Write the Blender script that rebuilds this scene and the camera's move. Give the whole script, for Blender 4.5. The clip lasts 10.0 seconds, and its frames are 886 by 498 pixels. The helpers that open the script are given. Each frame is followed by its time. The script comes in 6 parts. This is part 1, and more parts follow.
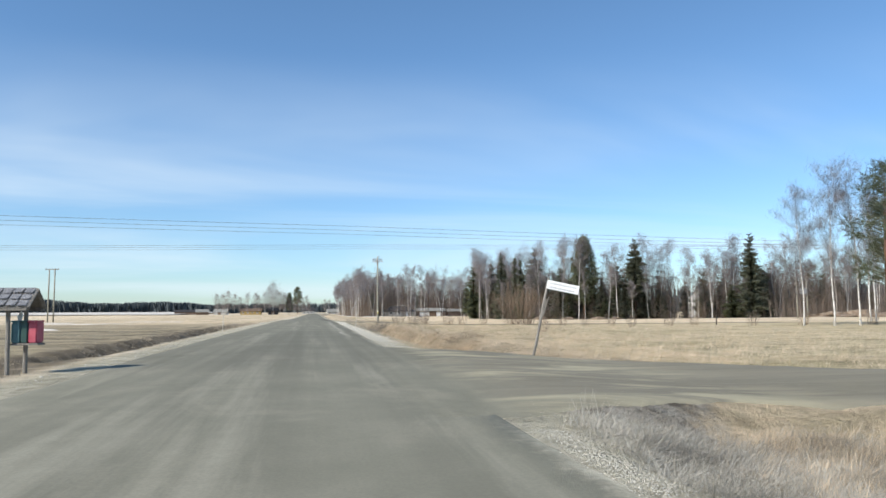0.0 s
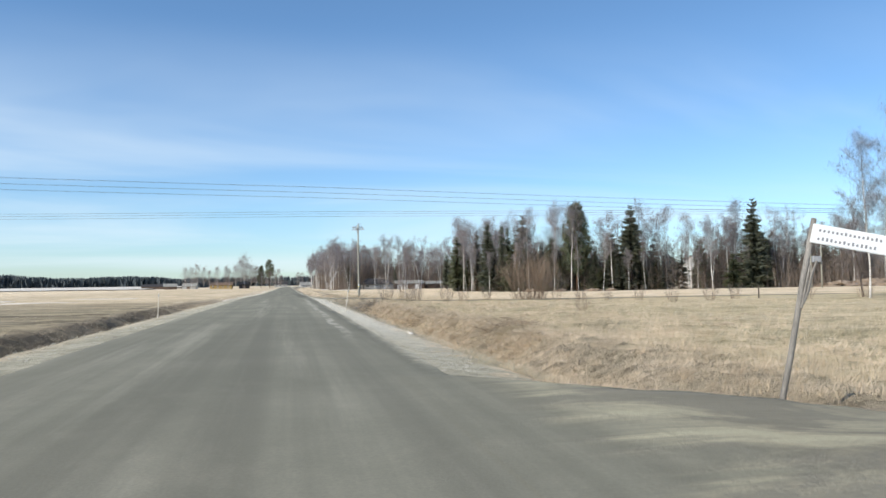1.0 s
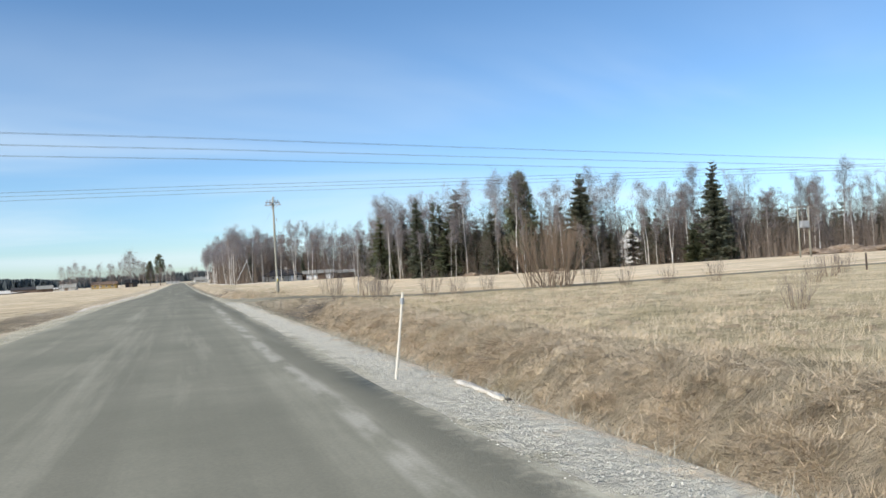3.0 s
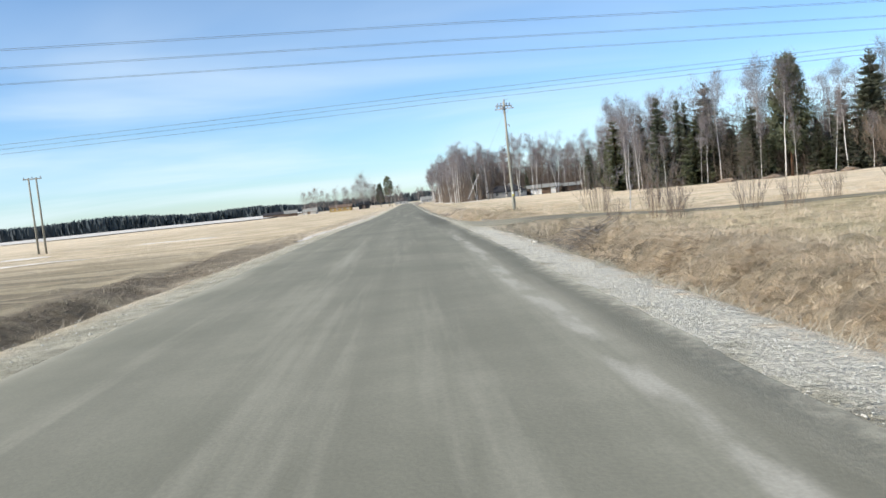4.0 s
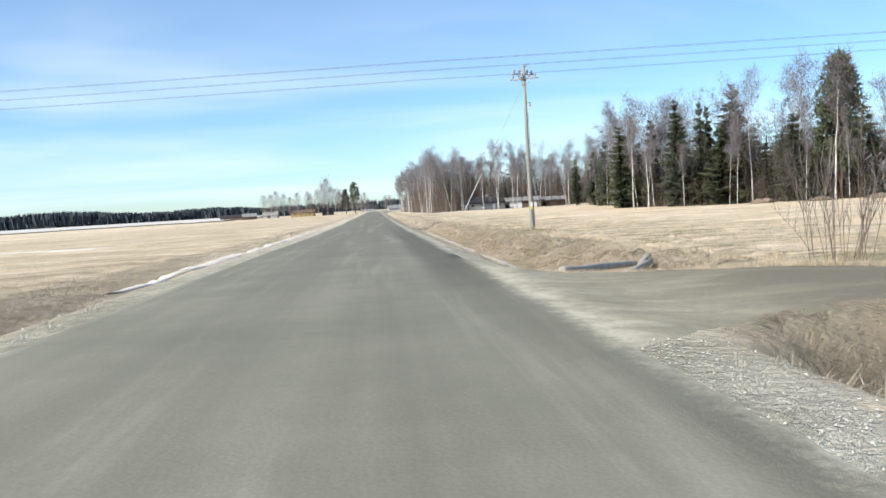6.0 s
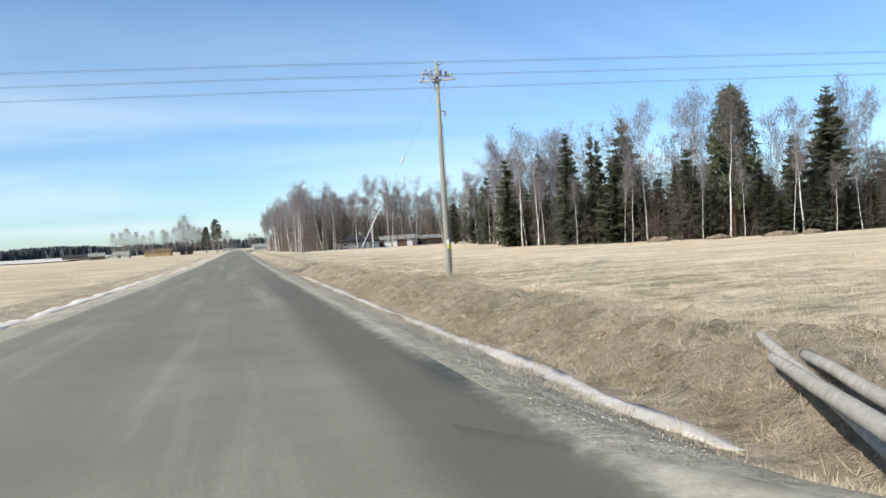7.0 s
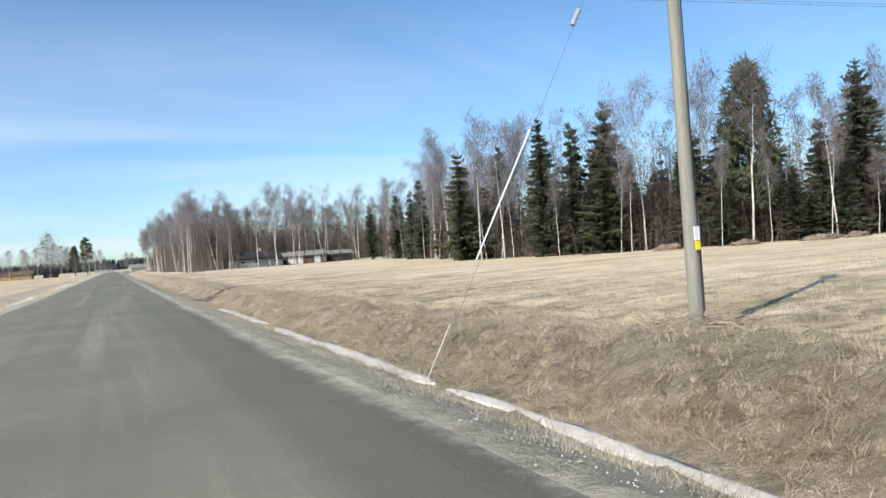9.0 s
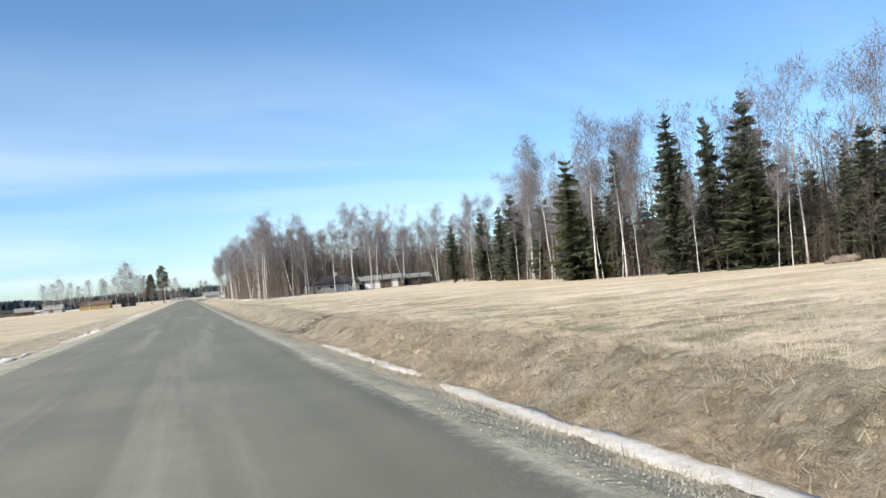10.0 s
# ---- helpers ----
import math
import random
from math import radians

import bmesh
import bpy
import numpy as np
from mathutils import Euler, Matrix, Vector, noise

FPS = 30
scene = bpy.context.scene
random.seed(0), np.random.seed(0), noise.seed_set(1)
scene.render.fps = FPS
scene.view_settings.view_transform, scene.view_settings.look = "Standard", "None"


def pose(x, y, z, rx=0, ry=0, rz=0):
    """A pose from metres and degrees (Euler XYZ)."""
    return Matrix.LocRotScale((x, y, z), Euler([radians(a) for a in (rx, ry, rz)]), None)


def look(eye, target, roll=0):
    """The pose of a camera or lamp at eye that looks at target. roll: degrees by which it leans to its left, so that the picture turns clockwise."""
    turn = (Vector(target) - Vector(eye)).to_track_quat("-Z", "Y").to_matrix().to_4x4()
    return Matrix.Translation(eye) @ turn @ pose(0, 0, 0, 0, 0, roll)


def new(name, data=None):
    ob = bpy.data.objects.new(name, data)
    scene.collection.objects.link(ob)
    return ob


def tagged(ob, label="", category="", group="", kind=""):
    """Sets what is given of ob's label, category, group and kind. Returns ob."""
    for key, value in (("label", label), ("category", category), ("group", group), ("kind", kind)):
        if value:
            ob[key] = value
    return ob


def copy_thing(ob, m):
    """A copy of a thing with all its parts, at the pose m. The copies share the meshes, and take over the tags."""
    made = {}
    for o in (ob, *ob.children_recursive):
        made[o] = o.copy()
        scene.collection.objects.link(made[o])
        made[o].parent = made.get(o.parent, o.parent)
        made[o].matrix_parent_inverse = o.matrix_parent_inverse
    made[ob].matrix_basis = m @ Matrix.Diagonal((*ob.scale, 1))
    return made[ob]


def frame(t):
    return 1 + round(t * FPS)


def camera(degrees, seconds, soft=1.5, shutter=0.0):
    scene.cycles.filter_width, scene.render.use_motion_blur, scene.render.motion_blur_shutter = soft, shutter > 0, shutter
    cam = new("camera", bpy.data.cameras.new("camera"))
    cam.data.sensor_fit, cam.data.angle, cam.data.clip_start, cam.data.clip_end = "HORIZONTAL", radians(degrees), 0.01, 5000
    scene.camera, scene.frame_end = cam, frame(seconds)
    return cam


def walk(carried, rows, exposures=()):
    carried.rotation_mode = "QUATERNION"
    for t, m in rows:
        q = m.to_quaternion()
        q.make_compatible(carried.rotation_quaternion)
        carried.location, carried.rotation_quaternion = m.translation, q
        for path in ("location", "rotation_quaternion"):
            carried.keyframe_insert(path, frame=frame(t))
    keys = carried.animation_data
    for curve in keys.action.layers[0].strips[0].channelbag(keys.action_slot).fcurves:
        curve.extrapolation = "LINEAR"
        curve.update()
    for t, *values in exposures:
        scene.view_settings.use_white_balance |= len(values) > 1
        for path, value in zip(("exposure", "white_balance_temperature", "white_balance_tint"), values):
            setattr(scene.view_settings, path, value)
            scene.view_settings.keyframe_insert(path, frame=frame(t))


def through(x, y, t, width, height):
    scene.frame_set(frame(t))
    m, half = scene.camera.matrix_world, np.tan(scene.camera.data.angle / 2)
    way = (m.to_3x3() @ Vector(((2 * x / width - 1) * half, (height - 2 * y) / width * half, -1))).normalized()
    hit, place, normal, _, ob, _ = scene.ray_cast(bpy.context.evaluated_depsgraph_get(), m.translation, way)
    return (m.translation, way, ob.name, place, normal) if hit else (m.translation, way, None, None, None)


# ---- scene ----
cam = camera(62.04, 10.0)
# seconds, place of the eye, tilt, lean and turn in degrees
ROWS = [
    (0.0, 0.03, 0.0, 1.18, 94.82, 0.28, -9.86),
    (0.5, 0.01, 6.79, 1.29, 92.59, -0.29, -11.01),
    (1.0, -0.04, 13.49, 1.38, 92.62, 0.8, -11.93),
    (1.5, -0.01, 20.01, 1.41, 92.11, 2.18, -16.3),
    (2.0, 0.01, 26.46, 1.44, 90.12, 2.94, -21.98),
    (2.2, 0.02, 29.05, 1.45, 89.67, 2.77, -24.09),
    (3.3, 0.03, 43.33, 1.48, 91.94, 3.60, -15.06),
    (3.5, 0.02, 45.93, 1.48, 91.78, 3.95, -10.96),
    (4.0, -0.02, 52.5, 1.47, 85.99, 5.89, -2.75),
    (4.5, -0.04, 58.93, 1.46, 80.93, 3.18, -1.02),
    (5.0, -0.01, 65.24, 1.46, 83.59, 1.57, -0.87),
    (5.2, -0.01, 67.78, 1.48, 84.90, 2.16, -1.29),
    (6.3, -0.02, 81.60, 1.52, 87.12, 3.56, -8.16),
    (6.5, -0.01, 84.14, 1.53, 87.8, 3.69, -10.55),
    (7.0, 0.04, 90.43, 1.55, 88.96, 3.37, -15.57),
    (7.5, 0.05, 96.94, 1.51, 89.69, 2.87, -19.8),
    (8.0, 0.01, 103.7, 1.45, 89.86, 2.97, -22.48),
    (8.5, -0.03, 110.33, 1.39, 89.8, 3.46, -23.82),
    (9.0, -0.01, 116.78, 1.33, 89.69, 4.2, -24.22),
    (9.5, 0.01, 123.32, 1.27, 90.45, 4.77, -23.9),
    (10.0, -0.02, 130.0, 1.23, 91.94, 5.22, -19.17),
]
walk(cam, [(t, pose(x, y, z, rx, ry, rz)) for t, x, y, z, rx, ry, rz in ROWS],
     [(0.0, 0.14), (3.5, 0.12), (4.2, 0.34), (5.0, 0.44), (5.3, 0.44), (6.4, 0.32), (7.1, 0.20), (9.0, 0.20), (10.0, 0.30)])

# ---- world and sun ----
SUN_EL, SUN_AZ = 37.0, 242.0   # azimuth of the sun, clockwise from +y
world = bpy.data.worlds.new("sky")
scene.world = world
world.use_nodes = True
wn, wl = world.node_tree.nodes, world.node_tree.links
wn.clear()
w_out = wn.new("ShaderNodeOutputWorld")
w_bg = wn.new("ShaderNodeBackground")
w_sky = wn.new("ShaderNodeTexSky")
w_sky.sky_type = "NISHITA"
w_sky.sun_disc = False
w_sky.sun_elevation = radians(SUN_EL)
w_sky.sun_rotation = radians(SUN_AZ)
w_sky.air_density, w_sky.dust_density, w_sky.ozone_density = 1.0, 0.3, 2.0
w_bg.inputs["Strength"].default_value = 0.116
# thin streaks of cirrus
w_co = wn.new("ShaderNodeTexCoord")
w_sep = wn.new("ShaderNodeSeparateXYZ")
wl.new(w_co.outputs["Generated"], w_sep.inputs[0])


def wmath(op, a, b=None, clamp=False):
    n = wn.new("ShaderNodeMath")
    n.operation, n.use_clamp = op, clamp
    for i, v in enumerate((a, b)):
        if v is None:
            continue
        if isinstance(v, (int, float)):
            n.inputs[i].default_value = v
        else:
            wl.new(v, n.inputs[i])
    return n.outputs[0]


# the sky's dome laid out flat: x / (z + 0.12), y / (z + 0.12)
w_h = wmath("ADD", wmath("MAXIMUM", w_sep.outputs[2], 0.0), 0.12)
w_u = wmath("DIVIDE", w_sep.outputs[0], w_h)
w_v = wmath("DIVIDE", w_sep.outputs[1], w_h)
w_cmb = wn.new("ShaderNodeCombineXYZ")
wl.new(w_u, w_cmb.inputs[0])
wl.new(w_v, w_cmb.inputs[1])
w_map = wn.new("ShaderNodeMapping")
w_map.inputs["Rotation"].default_value = (0, 0, radians(14))
w_map.inputs["Scale"].default_value = (0.26, 0.55, 1.0)
w_map.inputs["Location"].default_value = (0.35, 0.1, 0.0)
wl.new(w_cmb.outputs[0], w_map.inputs[0])
w_n1 = wn.new("ShaderNodeTexNoise")
w_n1.inputs["Scale"].default_value = 1.1
w_n1.inputs["Detail"].default_value = 5.0
w_n1.inputs["Roughness"].default_value = 0.5
w_n1.inputs["Distortion"].default_value = 0.5
wl.new(w_map.outputs[0], w_n1.inputs["Vector"])
w_r1 = wn.new("ShaderNodeMapRange")
w_r1.interpolation_type = "SMOOTHSTEP"
w_r1.inputs["From Min"].default_value, w_r1.inputs["From Max"].default_value = 0.40, 0.74
wl.new(w_n1.outputs["Fac"], w_r1.inputs["Value"])
# no cloud close to the zenith, most of it low
w_r2 = wn.new("ShaderNodeMapRange")
w_r2.interpolation_type = "SMOOTHSTEP"
w_r2.inputs["From Min"].default_value, w_r2.inputs["From Max"].default_value = 0.34, 0.20
wl.new(w_sep.outputs[2], w_r2.inputs["Value"])
w_fac = wmath("MULTIPLY", wmath("MULTIPLY", w_r1.outputs[0], w_r2.outputs[0]), 0.62)
w_mix = wn.new("ShaderNodeMix")
w_mix.data_type = "RGBA"
wl.new(w_fac, w_mix.inputs["Factor"])
# clean spring air: bluer than the model, most of all near the horizon
w_el = wn.new("ShaderNodeMapRange")
w_el.inputs["From Min"].default_value, w_el.inputs["From Max"].default_value = 0.0, 0.42
wl.new(w_sep.outputs[2], w_el.inputs["Value"])
w_tint = wn.new("ShaderNodeMix")
w_tint.data_type = "RGBA"
w_tint.inputs["A"].default_value = (0.80, 1.03, 1.30, 1)
w_tint.inputs["B"].default_value = (0.80, 1.04, 1.20, 1)
wl.new(w_el.outputs[0], w_tint.inputs["Factor"])
w_mul = wn.new("ShaderNodeMix")
w_mul.data_type, w_mul.blend_type = "RGBA", "MULTIPLY"
w_mul.inputs["Factor"].default_value = 1.0
wl.new(w_sky.outputs[0], w_mul.inputs["A"])
wl.new(w_tint.outputs["Result"], w_mul.inputs["B"])
wl.new(w_mul.outputs["Result"], w_mix.inputs["A"])
w_mix.inputs["B"].default_value = (6.6, 7.6, 8.3, 1)
wl.new(w_mix.outputs["Result"], w_bg.inputs["Color"])
wl.new(w_bg.outputs[0], w_out.inputs[0])

sun_data = bpy.data.lights.new("sun", "SUN")
sun_data.energy, sun_data.angle, sun_data.color = 5.0, radians(0.53), (1.0, 0.95, 0.87)
sun = new("sun", sun_data)
_a, _e = radians(SUN_AZ), radians(SUN_EL)
SUN_DIR = Vector((math.sin(_a) * math.cos(_e), math.cos(_a) * math.cos(_e), math.sin(_e)))
sun.matrix_world = look(SUN_DIR * 60 + Vector((0, 60, 0)), Vector((0, 60, 0)))

# ---- materials ----
def material(name, rough=0.9, spec=0.25):
    m = bpy.data.materials.new(name)
    m.use_nodes = True
    b = m.node_tree.nodes["Principled BSDF"]
    b.inputs["Roughness"].default_value = rough
    b.inputs["Specular IOR Level"].default_value = spec
    return m, m.node_tree.nodes, m.node_tree.links, b


def coords(nodes, links, scale=(1, 1, 1), turn=0.0):
    c = nodes.new("ShaderNodeTexCoord")
    p = nodes.new("ShaderNodeMapping")
    p.inputs["Scale"].default_value = scale
    p.inputs["Rotation"].default_value = (0, 0, radians(turn))
    links.new(c.outputs["Object"], p.inputs[0])
    return p.outputs[0]


def noise_fac(nodes, links, vec, scale, detail=5.0, lo=0.35, hi=0.65, rough=0.55, warp=0.0):
    n = nodes.new("ShaderNodeTexNoise")
    n.inputs["Scale"].default_value, n.inputs["Detail"].default_value = scale, detail
    n.inputs["Roughness"].default_value, n.inputs["Distortion"].default_value = rough, warp
    links.new(vec, n.inputs["Vector"])
    r = nodes.new("ShaderNodeMapRange")
    r.inputs["From Min"].default_value, r.inputs["From Max"].default_value = lo, hi
    links.new(n.outputs["Fac"], r.inputs["Value"])
    return r.outputs[0]


def blend(nodes, links, fac, a, b, mode="MIX"):
    x = nodes.new("ShaderNodeMix")
    x.data_type, x.blend_type = "RGBA", mode
    for key, v in (("Factor", fac), ("A", a), ("B", b)):
        if isinstance(v, tuple):
            x.inputs[key].default_value = (*v, 1)
        elif isinstance(v, (int, float)):
            x.inputs[key].default_value = v
        else:
            links.new(v, x.inputs[key])
    return x.outputs["Result"]


def maths(nodes, links, op, a, b=0.0, clamp=False):
    n = nodes.new("ShaderNodeMath")
    n.operation, n.use_clamp = op, clamp
    for i, v in enumerate((a, b)):
        if isinstance(v, (int, float)):
            n.inputs[i].default_value = v
        else:
            links.new(v, n.inputs[i])
    return n.outputs[0]


def step(nodes, links, v, lo, hi):
    r = nodes.new("ShaderNodeMapRange")
    r.interpolation_type = "SMOOTHSTEP"
    r.inputs["From Min"].default_value, r.inputs["From Max"].default_value = lo, hi
    links.new(v, r.inputs["Value"])
    return r.outputs[0]


def relief(nodes, links, shader, height, strength, distance):
    u = nodes.new("ShaderNodeBump")
    u.inputs["Strength"].default_value, u.inputs["Distance"].default_value = strength, distance
    links.new(height, u.inputs["Height"])
    links.new(u.outputs[0], shader.inputs["Normal"])


def speckled(name, c1, c2, scale, rough=0.9, c3=None, bump=0.0, stretch=(1, 1, 1), spec=0.25, lo=0.35, hi=0.65):
    """A surface that wanders between two colours at one scale and takes a third at a finer one."""
    m, n, l, b = material(name, rough, spec)
    v = coords(n, l, stretch)
    f = noise_fac(n, l, v, scale, 6.0, lo, hi)
    col = blend(n, l, f, c1, c2)
    g = noise_fac(n, l, v, scale * 7.3, 4.0)
    if c3:
        col = blend(n, l, maths(n, l, "MULTIPLY", g, 0.6, True), col, c3)
    l.new(col, b.inputs["Base Color"])
    if bump:
        relief(n, l, b, g, 0.7, bump)
    return m


def leafy(name, c1, c2, rough=0.75, through=0.0):
    """Twigs, needles and blades: the colour differs from piece to piece."""
    m, n, l, b = material(name, rough, 0.2)
    geo = n.new("ShaderNodeNewGeometry")
    info = n.new("ShaderNodeObjectInfo")
    f = maths(n, l, "ADD", maths(n, l, "MULTIPLY", geo.outputs["Random Per Island"], 0.7), maths(n, l, "MULTIPLY", info.outputs["Random"], 0.3))
    col = blend(n, l, f, c1, c2)
    l.new(col, b.inputs["Base Color"])
    if through:
        # thin needles and twigs let some light through
        t = n.new("ShaderNodeBsdfTranslucent")
        l.new(col, t.inputs["Color"])
        x = n.new("ShaderNodeMixShader")
        x.inputs[0].default_value = through
        l.new(b.outputs[0], x.inputs[1])
        l.new(t.outputs[0], x.inputs[2])
        l.new(x.outputs[0], n["Material Output"].inputs["Surface"])
    return m


def world_axes(n, l):
    c = n.new("ShaderNodeTexCoord")
    sep = n.new("ShaderNodeSeparateXYZ")
    l.new(c.outputs["Object"], sep.inputs[0])
    return sep.outputs[0], sep.outputs[1]


def times(n, l, *f):
    out = f[0]
    for k in f[1:]:
        out = maths(n, l, "MULTIPLY", out, k)
    return out


def verge_colour(n, l, v):
    """Grey-beige crushed stone and dust, trodden into dead grass."""
    col = blend(n, l, noise_fac(n, l, v, 0.55, 5.0, 0.38, 0.62), (0.40, 0.365, 0.27), (0.58, 0.53, 0.40))
    pebble = noise_fac(n, l, v, 9.0, 6.0, 0.32, 0.68, 0.75)
    col = blend(n, l, times(n, l, pebble, 0.6), col, (0.661, 0.606, 0.438))
    dirt = noise_fac(n, l, v, 2.3, 7.0, 0.44, 0.60, 0.75)
    col = blend(n, l, times(n, l, dirt, 0.5), col, (0.22, 0.19, 0.14))
    return col, pebble


def tuft_fields(n, l, v):
    """Where old grass lies pale, dark and greenish; blades and soil share it."""
    pale = noise_fac(n, l, v, 0.75, 5.0, 0.38, 0.62, 0.62, 0.3)
    green = noise_fac(n, l, v, 0.21, 4.0, 0.50, 0.68, 0.6)
    return pale, green


def ground_material():
    """Straw-coloured stubble field with darker damp earth, greener patches and rough banks."""
    m, n, l, b = material("dry_field", 0.95, 0.1)
    x, y = world_axes(n, l)
    v = coords(n, l)
    pale, green = tuft_fields(n, l, v)
    first = step(n, l, y, 88.0, 85.0)
    near = times(n, l, step(n, l, x, 34, 12), step(n, l, x, 2, 9))
    straw = blend(n, l, noise_fac(n, l, v, 0.16, 6.0, 0.38, 0.62), (0.84, 0.66, 0.44), (0.97, 0.80, 0.58))
    # drill rows and wheel tracks that wander across the fields, at a slant to the road
    rows = coords(n, l, (0.03, 0.30, 1.0), -9)
    streak = noise_fac(n, l, rows, 1.0, 5.0, 0.47, 0.64, 0.65, 1.6)
    col = blend(n, l, times(n, l, streak, 0.55), straw, (0.36, 0.285, 0.17))
    fine = noise_fac(n, l, coords(n, l, (0.8, 4.2, 1.0), -9), 1.0, 6.0, 0.42, 0.66, 0.65, 0.5)
    col = blend(n, l, times(n, l, fine, 0.3), col, (0.26, 0.21, 0.12))
    # rough grass: dark matted hollows and greener patches, strongest near the road
    rough = maths(n, l, "ADD", times(n, l, near, 0.62), 0.12)
    hollow = noise_fac(n, l, coords(n, l, (0.8, 1.3, 1.0)), 0.62, 8.0, 0.47, 0.60, 0.7, 0.4)
    col = blend(n, l, times(n, l, hollow, rough), col, (0.19, 0.165, 0.095))
    broad = noise_fac(n, l, coords(n, l, (0.35, 1.0, 1.0), -6), 0.22, 6.0, 0.48, 0.62, 0.65, 0.8)
    col = blend(n, l, times(n, l, broad, maths(n, l, "ADD", times(n, l, first, 0.3), 0.24)), col, (0.30, 0.25, 0.145))
    col = blend(n, l, times(n, l, green, near, 0.55), col, (0.26, 0.245, 0.13))
    col = blend(n, l, times(n, l, green, 0.18), col, (0.22, 0.205, 0.10))
    grit = noise_fac(n, l, v, 3.1, 8.0, 0.30, 0.72, 0.7)
    col = blend(n, l, times(n, l, grit, 0.16), col, (0.25, 0.20, 0.13))
    col = blend(n, l, times(n, l, first, step(n, l, x, 7, 11), 0.62), col, blend(n, l, noise_fac(n, l, coords(n, l, (0.5, 1.1, 1.0), -8), 0.9, 7.0, 0.36, 0.62, 0.68, 0.6), (0.185, 0.165, 0.088), (0.53, 0.445, 0.27)))
    # a sunken dark swath slants out from the bank into the field
    off = maths(n, l, "ADD", maths(n, l, "SUBTRACT", x, times(n, l, y, 0.40)), times(n, l, noise_fac(n, l, v, 0.35, 5.0, 0.2, 0.8), 1.4))
    swath = times(n, l, step(n, l, off, -5.0, -4.2), step(n, l, off, -2.5, -3.3), step(n, l, y, 28, 31), step(n, l, y, 49, 43))
    col = blend(n, l, times(n, l, swath, 0.7), col, (0.125, 0.115, 0.06))
    # the field beyond the left ditch is browner, with wet furrows
    west = times(n, l, step(n, l, x, -7.5, -10), step(n, l, y, 120, 66))
    furrow = noise_fac(n, l, coords(n, l, (0.04, 0.55, 1.0), 6), 1.0, 6.0, 0.42, 0.60, 0.65, 0.9)
    beyond = times(n, l, step(n, l, x, -7.5, -10), step(n, l, x, -90, -45))
    ruts = noise_fac(n, l, coords(n, l, (0.05, 0.42, 1.0), 14), 1.0, 6.0, 0.50, 0.60, 0.6, 1.4)
    col = blend(n, l, times(n, l, beyond, 0.32), col, (0.48, 0.39, 0.25))
    col = blend(n, l, times(n, l, beyond, ruts, 0.5), col, (0.26, 0.205, 0.13))
    col = blend(n, l, times(n, l, west, 0.72), col, (0.30, 0.255, 0.165))
    col = blend(n, l, times(n, l, west, furrow, 0.8), col, (0.13, 0.108, 0.078))
    # bare earth and old matted grass in the ditches and on their banks
    right = times(n, l, step(n, l, x, 3.4, 4.4), step(n, l, x, 11.0, 8.8), maths(n, l, "ADD", times(n, l, step(n, l, y, 10, 24), 0.7), 0.3))
    left = times(n, l, step(n, l, x, -5.6, -6.4), step(n, l, x, -11.4, -9.8))
    bank = maths(n, l, "ADD", right, left)
    soil = blend(n, l, noise_fac(n, l, v, 1.4, 6.0, 0.38, 0.6, 0.65), (0.40, 0.33, 0.235), (0.74, 0.63, 0.465))
    mott = noise_fac(n, l, v, 0.8, 8.0, 0.36, 0.54, 0.7)
    col = blend(n, l, times(n, l, bank, mott, maths(n, l, "SUBTRACT", 0.8, times(n, l, first, 0.28))), col, soil)
    # matted grass combed down the slope, and bare dark earth where the ditch is washed out
    combed = noise_fac(n, l, coords(n, l, (1.3, 5.5, 1.0), 12), 1.0, 6.0, 0.40, 0.60, 0.65, 1.2)
    col = blend(n, l, times(n, l, right, combed, 0.45), col, (0.66, 0.54, 0.38))
    slump = noise_fac(n, l, coords(n, l, (0.9, 1.5, 1.0), 10), 0.9, 7.0, 0.50, 0.60, 0.7, 0.6)
    col = blend(n, l, times(n, l, right, slump, 0.5), col, (0.185, 0.145, 0.098))
    washed = times(n, l, step(n, l, y, 74, 79), step(n, l, y, 87, 85), step(n, l, x, 4.6, 5.6), step(n, l, x, 8.4, 7.0), noise_fac(n, l, v, 1.1, 5.0, 0.30, 0.48))
    col = blend(n, l, times(n, l, washed, 0.85), col, (0.115, 0.095, 0.072))
    # dark brown left bank, with its line of shade put into the colour
    shaded_bank = times(n, l, left, step(n, l, y, 120, 80), noise_fac(n, l, v, 0.7, 6.0, 0.30, 0.52, 0.65))
    col = blend(n, l, times(n, l, shaded_bank, 0.7), col, (0.125, 0.10, 0.072))
    # gravel verge next to the road, wider beside the second field
    gcol, pebble = verge_colour(n, l, v)
    ragged = times(n, l, maths(n, l, "SUBTRACT", noise_fac(n, l, v, 1.5, 6.0, 0.2, 0.8, 0.7), 0.5), 1.6)
    xx = maths(n, l, "ADD", x, ragged)
    verge = times(n, l, step(n, l, x, -6.2, -5.0), step(n, l, xx, 3.7, 3.0))
    wide = times(n, l, step(n, l, x, 1.9, 2.2), step(n, l, xx, 4.75, 3.9), step(n, l, y, 84, 90))
    verge = maths(n, l, "MAXIMUM", verge, times(n, l, wide, 0.92))
    # grey soil with dead grass in the corner of the side road
    corner = times(n, l, step(n, l, y, 13, 11), step(n, l, x, 2.6, 3.2), step(n, l, maths(n, l, "SUBTRACT", xx, times(n, l, y, 0.28)), 3.4, 2.4))
    grey = blend(n, l, noise_fac(n, l, v, 1.8, 8.0, 0.38, 0.60, 0.7), (0.085, 0.075, 0.06), (0.40, 0.37, 0.31))
    col = blend(n, l, times(n, l, corner, 0.9), col, grey)
